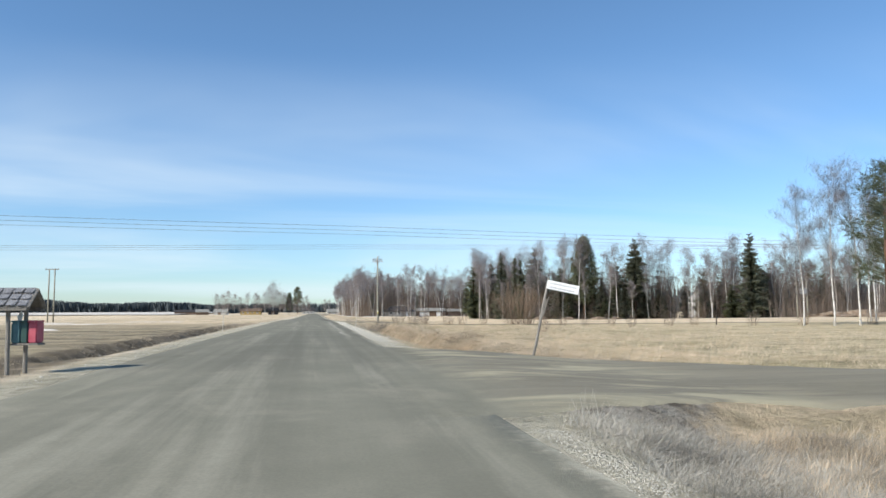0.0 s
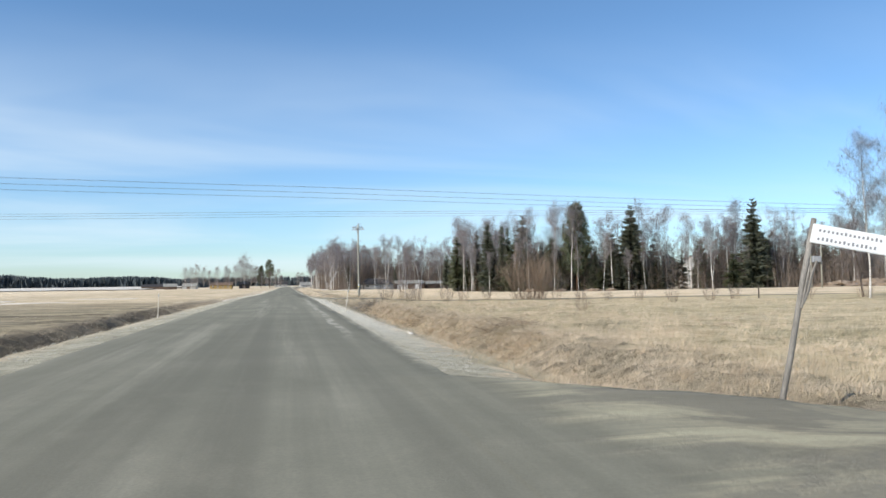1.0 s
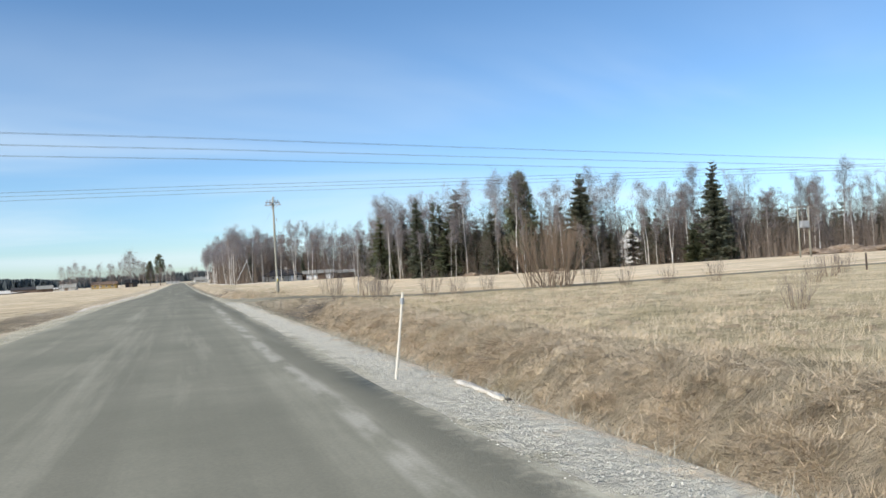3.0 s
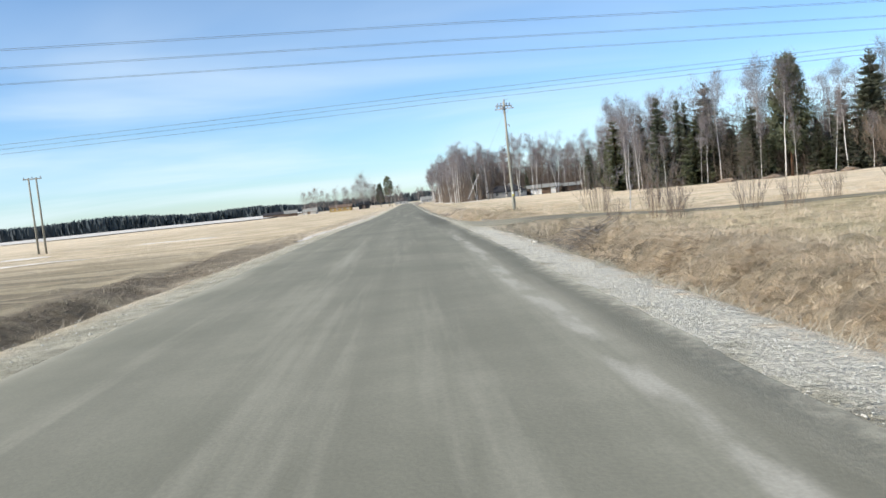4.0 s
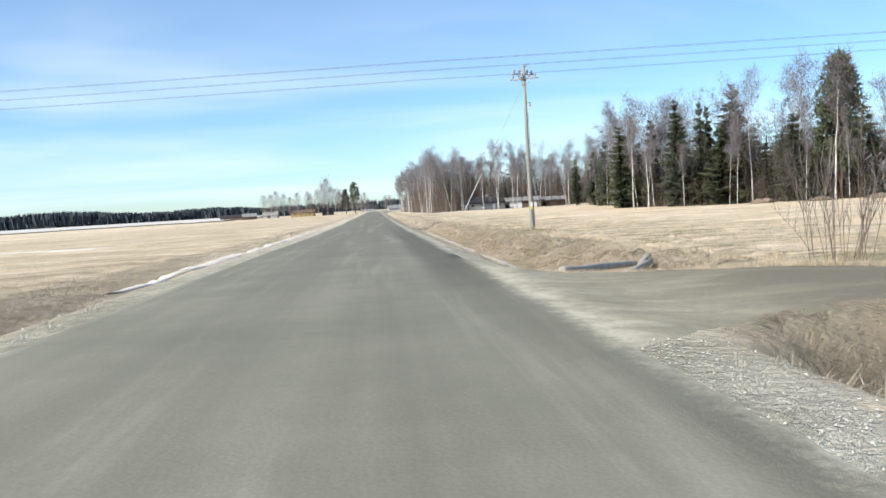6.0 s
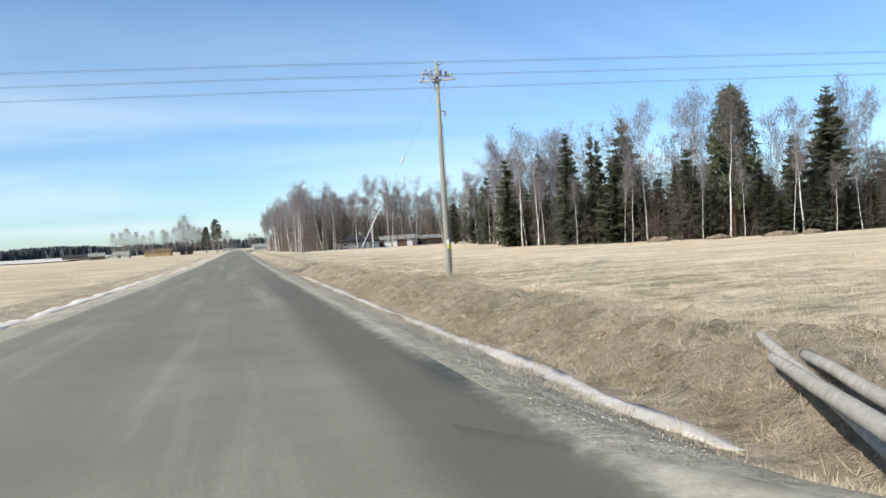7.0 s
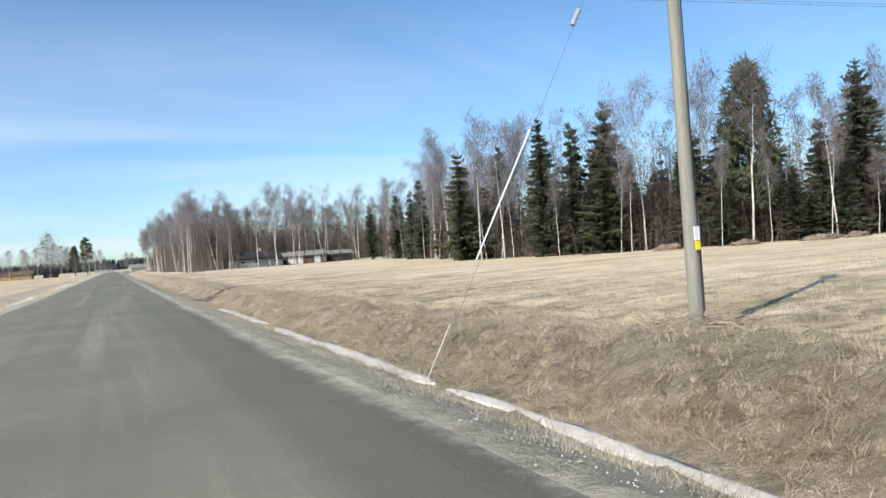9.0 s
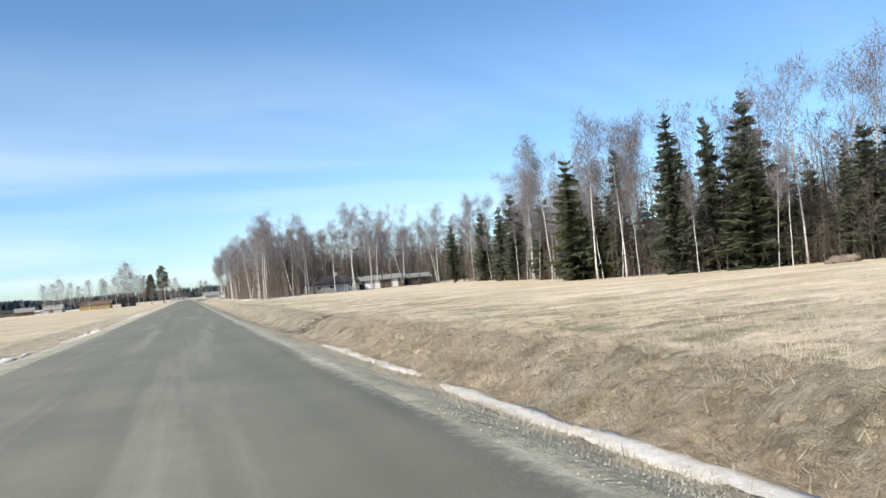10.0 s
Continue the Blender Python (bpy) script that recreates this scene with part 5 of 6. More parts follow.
utility_pole()
P = Vector((10.85, 128.5, 0))
zt = gz(10.85, 128.5)
ZA = 10.55 + zt
# two lines of paired wires high over the road, behind the pole and before it
for y0, slope, z0 in ((143.0, -0.13, 14.0), (147.2, -0.135, 14.0), (152.2, -0.14, 14.0), (102.3, 0.16, 13.1), (107.6, 0.165, 13.1), (113.2, 0.165, 13.1)):
    for j in (0, 1):
        o = 0.42 * j
        wire((-170, y0 - 170 * slope + o, z0 + 0.9), (4, y0 + 4 * slope + o, z0), 0.45)
        wire((4, y0 + 4 * slope + o, z0), (190, y0 + 190 * slope + o, z0 + 0.9), 0.45)

stay_top = Vector((10.66, 128.88, 9.2))
stay_foot = Vector((5.02, 129.33, gz(5.02, 129.33)))
b = Bag()
b.tube([stay_foot - Vector((0, 0, 0.2)), stay_foot.lerp(stay_top, 1.0)], [0.005, 0.005], 5)
stay = tagged(new("stay_wire", b.mesh("stay_wire", M_WIRE)), "slanting steel stay wire anchoring the utility pole", "stay wire")
b = Bag()
d_ = (stay_top - stay_foot)
b.tube([stay_foot + d_ * 0.01, stay_foot + d_ * 0.11], [0.010, 0.010], 8)
part("stay_guard", b, M_POSTWHITE, stay, "pale striped guard on the stay")
b = Bag()
at = lambda z: stay_foot + d_ * ((z - stay_foot.z) / d_.z)
b.tube([at(1.0), at(1.75), at(1.8), at(3.48)], [0.0165, 0.0165, 0.019, 0.0165], 8)
part("stay_guard", b, M_SIGN, stay, "white upper guard on the stay")
b = Bag()
b.tube([stay_foot + d_ * 0.65, stay_foot + d_ * 0.68], [0.05, 0.05], 8)
part("stay_insulator", b, M_PORCELAIN, stay)


def double_pole(name, x, y, h, gap, box=False):
    top = tagged(new(name), "pair of wooden line poles joined by a crossarm", "utility pole")
    top.location = (x, y, gz(x, y))
    for sg in (-1, 1):
        b = Bag()
        b.tube([(sg * gap / 2, 0, -0.4), (sg * gap / 2, 0, h * 0.5), (sg * gap / 2, 0, h)], [0.15, 0.13, 0.11], 10)
        part("pole", b, M_POLE, top, smooth=True)
    part("crossarm", bevelled((-gap * 1.2, -0.08, h - 0.25), (gap * 1.2, 0.08, h - 0.1), 0.01), M_GREYWOOD, top)
    for k in (-1.1, 0, 1.1):
        insulator(top, (gap * k, 0, h - 0.12))
    if box:
        part("transformer", bevelled((-gap * 0.35, -0.45, h - 3.4), (gap * 0.35, 0.45, h - 2.4), 0.05), M_STEEL, top, "grey transformer tank")
        part("shelf", bevelled((-gap * 0.5, -0.35, h - 3.52), (gap * 0.5, 0.35, h - 3.4), 0.01), M_STEEL, top)
    return top


double_pole("double_pole", -51.6, 158.0, 10.7, 1.05)
double_pole("transformer_pole", 94.8, 131.4, 8.2, 2.2, True)


def field_post(x, y):
    top = tagged(new("field_post"), "short dark wooden post standing in the rough field", "post")
    top.location = (x, y, gz(x, y))
    b = Bag()
    b.tube([(0, 0, -0.3), (0.01, 0, 0.6), (0, 0, 1.17), (0, 0, 1.22)], [0.07, 0.065, 0.06, 0.03], 8)
    part("post", b, M_BARK, top, smooth=True)


field_post(45.4, 78.2)


# ---- roadside things ----
def marker_post(x, y, h=1.05, lean=2.0):
    top = tagged(new("marker_post"), "thin pale wooden road edge marker stick", "marker post", "road edge markers")
    top.location, top.rotation_euler = (x, y, gz(x, y)), (0, radians(lean), 0)
    b = Bag()
    b.tube([(0, 0, -0.3), (0.004, 0, h * 0.5), (0, 0, h)], [0.019, 0.018, 0.016], 8)
    part("stick", b, M_POSTWHITE, top)
    b = Bag()
    b.tube([(0, 0, h - 0.16), (0, 0, h - 0.08)], [0.024, 0.024], 8)
    part("band", b, M_STEEL, top)


marker_post(2.66, 48.92, 1.16, 8.0)
marker_post(-5.6, 47.8, 1.1)


def street_sign():
    top = tagged(new("street_sign"), "leaning grey wooden post with a white street name plate", "sign")
    top.location = (6.8, 22.95, gz(6.8, 22.95))
    z0 = top.location.z
    tip = Vector((0.68, -0.1, 2.24 - z0))
    b = Bag()
    b.tube([-0.12 * tip, 0.35 * tip + Vector((0.02, 0, 0)), 0.7 * tip, tip], [0.046, 0.044, 0.043, 0.04], 10)
    part("post", b, M_GREYWOOD, top, smooth=True)
    # the plate, tipped down away from the post
    m = Matrix.Translation(tip * 0.93 + Vector((0, -0.05, 0))) @ Matrix.Rotation(radians(-24), 4, "Z") @ Matrix.Rotation(radians(12.5), 4, "Y")
    plate = part("plate", bevelled((-0.03, -0.012, -0.14), (1.0, 0.012, 0.14), 0.01).turned(m), M_SIGN, top)
    r = random.Random(5)
    for row, n in ((0.065, 15), (-0.06, 14)):
        for k in range(n):
            x0 = 0.06 + k * 0.058
            h = 0.05 if r.random() < 0.3 else 0.036
            b = bevelled((x0, -0.016, row - 0.03), (x0 + 0.028, -0.0125, row - 0.03 + h), 0.001)
            part("writing_bar", b.turned(m), M_INK, plate)
    # bent steel strap of an older sign wired to the post
    b = Bag()
    b.tube([tip * 0.60 + Vector((0.03, -0.05, 0)), tip * 0.66 + Vector((0.07, -0.06, 0)), tip * 0.74 + Vector((0.08, -0.06, 0)), tip * 0.80 + Vector((0.12, -0.07, 0))], [0.02, 0.025, 0.022, 0.015], 5)
    part("bent_strap", b, M_GREYWOOD, top)
    b = Bag()
    b.tube([tip * 0.58 + Vector((0.02, -0.05, 0)), tip * 0.78 + Vector((0.03, -0.055, 0))], [0.018, 0.016], 5)
    part("strap", b, M_GREYWOOD, top)


street_sign()


def mailbox_stand():
    top = tagged(new("mailbox_stand"), "roofed wooden mailbox stand with shingled gable roof", "mailbox stand")
    top.location = (-6.1, 16.75, gz(-6.1, 16.75))
    top.rotation_euler = (0, 0, radians(-4))
    for x, y in ((-0.06, -0.24), (0.10, 0.20)):
        b = Bag()
        b.tube([(x + 0.03, y, -0.35), (x, y, 1.42)], [0.045, 0.042], 8)
        part("post", b, M_GREYWOOD, top)
    # gable roof with its ridge along x
    for sg in (-1, 1):
        b = Bag()
        b.add([(-1.15, 0, 1.80), (0.41, 0, 1.80), (0.41, sg * 0.44, 1.42), (-1.15, sg * 0.44, 1.42), (-1.15, 0, 1.76), (0.41, 0, 1.76), (0.41, sg * 0.44, 1.38), (-1.15, sg * 0.44, 1.38)],
              [(0, 1, 2, 3), (7, 6, 5, 4), (0, 4, 5, 1), (1, 5, 6, 2), (2, 6, 7, 3), (3, 7, 4, 0)])
        slope = part("roof_slope", b, M_GREYWOOD, top)
        for row in range(3):
            for c in range(7):
                t0, t1 = row / 3, (row + 1.12) / 3
                x0 = -1.12 + c * 0.217
                b = Bag()
                y0, y1 = sg * 0.44 * t0, sg * 0.44 * t1
                za, zb = 1.815 - 0.38 * t0, 1.84 - 0.38 * t1
                lift = 0.006 * ((c * 7 + row * 3) % 4)
                b.add([(x0, y0, za), (x0 + 0.20, y0, za), (x0 + 0.19, y1, zb + lift), (x0 + 0.10, y1 * 1.03, zb + lift), (x0 + 0.01, y1, zb + lift)], [(0, 1, 2, 3, 4)])
                b.add([(x0, y0, za - 0.01), (x0 + 0.20, y0, za - 0.01), (x0 + 0.19, y1, zb + lift - 0.012), (x0 + 0.10, y1 * 1.03, zb + lift - 0.012), (x0 + 0.01, y1, zb + lift - 0.012)], [(4, 3, 2, 1, 0)])
                part("shingle", b, M_FELT, slope)
        b = Bag()
        b.tube([(0.39, 0, 1.77), (0.39, sg * 0.43, 1.39)], [0.05, 0.05], 4)
        part("gable_board", b, M_GREYWOOD, top)
    part("beam", bevelled((-1.1, -0.44, 1.33), (0.38, -0.38, 1.40), 0.006), M_GREYWOOD, top)
    part("beam", bevelled((-1.1, 0.38, 1.33), (0.38, 0.44, 1.40), 0.006), M_GREYWOOD, top)
    part("rail", bevelled((-0.08, -0.19, 0.62), (0.52, 0.16, 0.66), 0.004), M_GREYWOOD, top)
    for k, (x0, mat, name) in enumerate(((-0.02, M_TEAL, "teal metal mailbox"), (0.17, M_GREENBOX, "dark green metal mailbox"), (0.32, M_REDBOX, "faded red metal mailbox"))):
        box = tagged(new("mailbox"), name + " on the roadside stand", "mailbox", "mailboxes on the stand")
        box.matrix_world = Matrix.Translation(top.location) @ Matrix.Rotation(radians(-4), 4, "Z")
        w = (0.18, 0.14, 0.17)[k]
        part("body", bevelled((x0, -0.18, 0.665), (x0 + w, 0.17, 1.09), 0.02), mat, box)
        part("lid", bevelled((x0 - 0.01, -0.20, 1.09), (x0 + w + 0.01, 0.17, 1.13), 0.012), mat, box)
    # a folded paper stuck upright behind the boxes' lids
    b = Bag()
    b.add([(0.02, 0.02, 1.13), (0.09, 0.02, 1.13), (0.11, 0.04, 1.24), (0.07, 0.05, 1.33), (0.00, 0.03, 1.22), (0.02, 0.035, 1.13), (0.09, 0.035, 1.13), (0.11, 0.055, 1.24), (0.07, 0.065, 1.33), (0.00, 0.045, 1.22)],
          [(0, 1, 2, 3, 4), (9, 8, 7, 6, 5), (0, 5, 6, 1), (1, 6, 7, 2), (2, 7, 8, 3), (3, 8, 9, 4), (4, 9, 5, 0)])
    paper = tagged(new("folded_paper", b.mesh("folded_paper", M_SIGN)), "white folded paper standing on a mailbox lid", "paper")
    paper.matrix_world = Matrix.Translation(top.location) @ Matrix.Rotation(radians(-4), 4, "Z")


mailbox_stand()


def old_poles():
    """Long discarded poles laid across the ditch beside the field entrance."""
    r = random.Random(9)
    for (fx, fy), (tx, ty), rad, up in (((5.3, 94.4), (9.0, 101.7), 0.10, 0.0), ((4.95, 93.5), (8.45, 100.0), 0.095, 0.05), ((3.95, 93.45), (8.0, 100.2), 0.095, 0.0)):
        foot = Vector((fx, fy, gz(fx, fy) + rad * 0.7 + up))
        tip = Vector((tx, ty, max(gz(tx, ty) + rad * 0.8, -0.66) + up))
        b = Bag()
        pts = [foot.lerp(tip, t) + Vector((r.uniform(-0.02, 0.02), 0, r.uniform(-0.015, 0.015))) for t in (0, 0.01, 0.2, 0.4, 0.6, 0.8, 0.985, 1.0)]
        b.tube(pts, [rad * 0.9, rad * 1.08, rad * 1.06, rad * 1.04, rad, rad * 0.98, rad * 0.95, rad * 0.75], 12)
        tagged(new("log", b.mesh("log", M_LOG, True)), "long weathered grey pole lying across the ditch", "log", "discarded poles")


old_poles()


def brush_heap(name, cx, cy, w, h, n, seed, label, thick=0.010, mat=None):
    bag, r = Bag(), random.Random(seed)
    for i in range(n):
        a, d = r.uniform(0, 6.28), math.sqrt(r.random()) * w
        x, y = cx + math.cos(a) * d, cy + math.sin(a) * d * 0.8
        z = gz(x, y) + r.random() ** 2 * h * (1 - (d / w) ** 2)
        b, ln = r.uniform(0, 6.28), r.uniform(0.25, 1.0)
        v = Vector((math.cos(b), math.sin(b), r.uniform(-0.25, 0.5))) * ln
        p = Vector((x, y, z))
        k = r.uniform(0.35, 1.0) * thick * (1 + 1.6 * (i % 12 == 0))
        bag.tube([p, p + v * 0.5 + Vector((r.uniform(-0.06, 0.06),) * 3), p + v], [k, k * 0.8, k * 0.4], 3, False)
    return tagged(new(name, bag.mesh(name, mat or M_TWIG_GREY)), label, "brushwood", kind="stuff")


brush_heap("brush_heap", 6.7, 83.4, 1.5, 1.15, 1000, 41, "tangled heap of cut grey branches in the ditch", 0.010, M_CUTWOOD)
brush_heap("brush_heap", 8.9, 42.8, 1.6, 0.35, 420, 42, "low heap of dead brown weeds on the ditch bank", 0.007, M_DEADWEED)
brush_heap("brush_heap", 7.6, 73.2, 0.9, 0.3, 160, 43, "dead brown weeds on the ditch bank", 0.007, M_DEADWEED)
brush_heap("brush_heap", 7.4, 57.5, 0.9, 0.3, 200, 45, "dead brown weeds hanging on the ditch bank", 0.007, M_DEADWEED)
brush_heap("brush_heap", 10.8, 128.3, 1.3, 0.25, 260, 46, "dead brown twigs round the foot of the pole", 0.008, M_DEADWEED)
brush_heap("brush_heap", 7.2, 179.0, 2.2, 0.4, 200, 44, "dark tangled branches where the ditch is crossed", 0.02)


def snow_strip(name, line, width, seed, label, lift=0.018):
    bag, r = Bag(), random.Random(seed)
    for i, (x, y) in enumerate(line):
        t = i / (len(line) - 1)
        w = width * (0.78 + 0.22 * math.sin(t * 21 + seed) * math.sin(t * 7.3)) * min(1, 9 * t + 0.12, 9 * (1 - t) + 0.12) + 0.05
        for k, o in enumerate((-1, -0.9, -0.3, 0.3, 0.9, 1)):
            xx = x + o * w * (0.92 + 0.16 * r.random()) + 0.02 * math.sin(y * 1.7 + o) + r.uniform(-0.05, 0.05)
            z = gz(xx, y) + (-0.012 if abs(o) == 1 else lift * (1.15 - 0.4 * abs(o)) + r.uniform(-0.006, 0.006))
            bag.v.append((xx, y + r.uniform(-0.08, 0.08), z))
    for i in range(len(line) - 1):
        for k in range(5):
            a = i * 6 + k
            bag.f.append((a, a + 1, a + 7, a + 6))
    return tagged(new(name, bag.mesh(name, M_SNOW, True)), label, "snow", kind="stuff")


SL = "narrow strip of old melting snow in the ditch"
snow_strip("snow", [(6.02 + 0.07 * math.sin(y * 0.6), y) for y in np.arange(98.4, 119.5, 0.4)], 0.36, 1, SL, 0.03)
snow_strip("snow", [(6.12 + 0.06 * math.sin(y * 0.6), y) for y in np.arange(119, 131, 0.4)], 0.18, 11, SL, 0.025)
snow_strip("snow", [(6.15 + 0.06 * math.sin(y * 0.6), y) for y in np.arange(131.3, 149, 0.4)], 0.36, 2, SL, 0.03)
snow_strip("snow", [(6.3, y) for y in np.arange(151, 168, 0.6)], 0.26, 3, SL)
snow_strip("snow", [(-7.1 + 0.1 * math.sin(y * 0.7), y) for y in np.arange(98, 170, 0.8)], 0.42, 4, SL, 0.05)
snow_strip("snow", [(-6.7, y) for y in np.arange(176, 196, 0.8)], 0.4, 5, SL)
snow_strip("snow", [(-6.8, y) for y in np.arange(228, 262, 1.5)], 0.7, 6, SL)
snow_strip("snow", [(3.38 + 0.05 * math.sin(y * 2), y) for y in np.arange(46.9, 48.6, 0.2)], 0.06, 7, "dirty remnant of snow on the verge", 0.03)
for k, (a, b, x0, w) in enumerate(((72.6, 75.2, 3.52, 0.15), (75.4, 77.0, 3.62, 0.12), (77.3, 78.7, 3.56, 0.10), (34.0, 35.4, 3.44, 0.07), (37.4, 38.5, 3.34, 0.06))):
    snow_strip("snow", [(x0 + 0.07 * math.sin(y * 2.3 + k), y) for y in np.arange(a, b, 0.12)], w, 8 + k, "dirty remnant of snow on the verge", 0.025)
snow_strip("snow", [(-6.9, y) for y in np.arange(27, 33, 0.5)], 0.16, 9, SL)


def snow_patch(x, y, a, b, seed, label="flat patch of old snow on the field"):
    bag, r = Bag(), random.Random(seed)
    bag.v.append((x, y, gz(x, y) + 0.10))
    n = 28
    for ring, s in ((0.6, 0.09), (1.0, -0.05)):
        for k in range(n):
            w = 2 * math.pi * k / n
            q = ring * (1 + 0.25 * math.sin(3 * w + seed) + r.uniform(-0.08, 0.08))
            xx, yy = x + math.cos(w) * a * q, y + math.sin(w) * b * q
            bag.v.append((xx, yy, gz(xx, yy) + s))
    for k in range(n):
        j = (k + 1) % n
        bag.f += [(0, 1 + k, 1 + j), (1 + k, 1 + n + k, 1 + n + j, 1 + j)]
    return tagged(new("snow_patch", bag.mesh("snow_patch", M_SNOW, True)), label, "snow", kind="stuff")


for i, (x, y, a, b) in enumerate(((-34, 110, 9, 0.5), (-44, 138, 3.0, 1.0), (-24, 72, 1.2, 0.5), (-30, 150, 6, 0.8), (-180, 640, 150, 9), (-330, 700, 160, 8), (-90, 600, 60, 6), (22, 305, 7, 1.3), (16.5, 345, 2.5, 14), (15, 420, 2.5, 25), (12, 640, 14, 12), (-20, 620, 8, 14))):
    snow_patch(x, y, a, b, i + 1)


def snow_field():
    """Old snow lying on the far slope of the left field, below the woods."""
    bag = Bag()
    xs_ = np.arange(-1250, -92, 9.0)
    for x in xs_:
        edge = 560 + 45 * float(lumps(np.array(x), np.array(0.0), 160, 91)) + 14 * float(lumps(np.array(x), np.array(0.0), 34, 92))
        for t, z in ((0, -0.25), (0.02, 0.0), (0.35, 0.5), (1, 1.7)):
            bag.v.append((x, edge + (872 + 0.10 * (x + 100) - edge) * t, z))
    for i in range(len(xs_) - 1):
        for k in range(3):
            a = i * 4 + k
            bag.f.append((a, a + 4, a + 5, a + 1))
    return tagged(new("snow_field", bag.mesh("snow_field", M_SNOW, True)), "old snow on the far field below the dark woods", "snow", kind="stuff")


snow_field()


def mounds():
    for x, y, w, h in ((62.5, 176, 1.6, 0.6), (68.5, 171.5, 2.0, 0.65), (72.5, 170.3, 1.5, 0.5), (57, 182, 1.6, 0.7), (117.5, 151, 5.5, 1.15), (122.5, 148, 4.2, 1.45), (128, 144.5, 6, 1.1)):
        bm = bmesh.new()
        bmesh.ops.create_icosphere(bm, subdivisions=4, radius=1.0)
        for v in bm.verts:
            q = noise.noise(v.co * 1.6 + Vector((x, y, 0))) * 0.4 + noise.noise(v.co * 4 + Vector((y, x, 0))) * 0.4 + noise.noise(v.co * 9 + Vector((y, x, 3))) * 0.2
            v.co = Vector((v.co.x * w * (1 + q), v.co.y * w * 0.7 * (1 + q), max(v.co.z, -0.3) * h * (1 + q)))
        bag = Bag()
        bm.verts.ensure_lookup_table()
        bag.add([v.co for v in bm.verts], [[v.index for v in f.verts] for f in bm.faces])
        bm.free()
        ob = new("earth_mound", bag.mesh("earth_mound", M_ROCK, True))
        ob.location = (x, y, gz(x, y))
        tagged(ob, "low mound of stones and dry earth at the wood's edge", "mound", "mounds at the wood")


mounds()

# ---- buildings ----
def house(name, x, y, turn, size, wall_h, roof_h, wall, roof, label, openings=(), hip=0.0, eave=0.45, chimney=None, category="house"):
    """A house: walls with thickness, a gabled or hipped roof along its length, windows and doors set in the walls.
    openings: (side, along, sill, width, height, kind); sides: f the long front (-y), b back, l and r the ends."""
    L, W = size
    top = tagged(new(name), label, category)
    top.location, top.rotation_euler = (x, y, gz(x, y) - 0.05), (0, 0, radians(turn))
    t = 0.2
    faces = {"f": ((-L / 2, -W / 2), (1, 0), L), "b": ((L / 2, W / 2), (-1, 0), L), "l": ((-L / 2, W / 2), (0, -1), W), "r": ((L / 2, -W / 2), (0, 1), W)}
    for side, ((ox, oy), (dx, dy), ln) in faces.items():
        nx, ny = dy, -dx
        ops = sorted([o for o in openings if o[0] == side], key=lambda o: o[1])
        b = Bag()

        def slab(s0, s1, z0, z1):
            if s1 - s0 < 0.01 or z1 - z0 < 0.01:
                return
            P = [(ox + dx * s - nx * d, oy + dy * s - ny * d) for d in (0, t) for s in (s0, s1)]
            b.add([(*P[0], z0), (*P[1], z0), (*P[3], z0), (*P[2], z0), (*P[0], z1), (*P[1], z1), (*P[3], z1), (*P[2], z1)],
                  [(0, 3, 2, 1), (4, 5, 6, 7), (0, 1, 5, 4), (1, 2, 6, 5), (2, 3, 7, 6), (3, 0, 4, 7)])

        s = 0.0
        for _, a, z0, w, h, kind in ops:
            slab(s, a, -0.4, wall_h)
            slab(a, a + w, -0.4, z0)
            slab(a, a + w, z0 + h, wall_h)
            s = a + w
        slab(s, ln, -0.4, wall_h)
        if side in "lr" and not hip:
            m0 = (ox + dx * ln / 2, oy + dy * ln / 2)
            q = [(ox, oy, wall_h), (ox + dx * ln, oy + dy * ln, wall_h), (*m0, wall_h + roof_h)]
            q2 = [(p[0] - nx * t, p[1] - ny * t, p[2]) for p in q]
            b.add(q + q2, [(0, 1, 2), (5, 4, 3), (0, 3, 4, 1), (1, 4, 5, 2), (2, 5, 3, 0)])
        part("wall", b, wall, top)
        for _, a, z0, w, h, kind in ops:
            def block(s0, s1, za, zb, d0, d1):
                g = Bag()
                P = [(ox + dx * s - nx * d, oy + dy * s - ny * d) for d in (d0, d1) for s in (s0, s1)]
                g.add([(*P[0], za), (*P[1], za), (*P[3], za), (*P[2], za), (*P[0], zb), (*P[1], zb), (*P[3], zb), (*P[2], zb)],
                      [(0, 3, 2, 1), (4, 5, 6, 7), (0, 1, 5, 4), (1, 2, 6, 5), (2, 3, 7, 6), (3, 0, 4, 7)])
                return g
            if kind == "w":
                pane = part("window", block(a, a + w, z0, z0 + h, 0.08, 0.11), M_GLASS, top)
                fr = Bag()
                for piece in ((a, a + w, z0, z0 + 0.09), (a, a + w, z0 + h - 0.09, z0 + h), (a, a + 0.09, z0, z0 + h), (a + w - 0.09, a + w, z0, z0 + h), (a + w / 2 - 0.04, a + w / 2 + 0.04, z0, z0 + h)):
                    g = block(*piece, -0.03, 0.075)
                    fr.add(g.v, g.f)
                part("frame", fr, M_WHITE, pane)
            elif kind == "d":
                d = part("door", block(a + 0.02, a + w - 0.02, z0, z0 + h - 0.02, 0.05, 0.1), M_WHITE, top, "white door leaf")
                g = Bag()
                for k in range(4):
                    q = block(a + 0.1, a + w - 0.1, z0 + h * (k + 0.2) / 4.2, z0 + h * (k + 0.9) / 4.2, 0.03, 0.05)
                    g.add(q.v, q.f)
                part("panel", g, M_WHITE, d)
            else:
                # a brown sheet closes the opening, in place of the shade inside
                part("doorway", block(a, a + w, z0, z0 + h, 0.16, 0.19), M_BROWN, top, "brown sheet standing in for the shade inside the opening")
    # roof with thickness and eaves
    e = eave
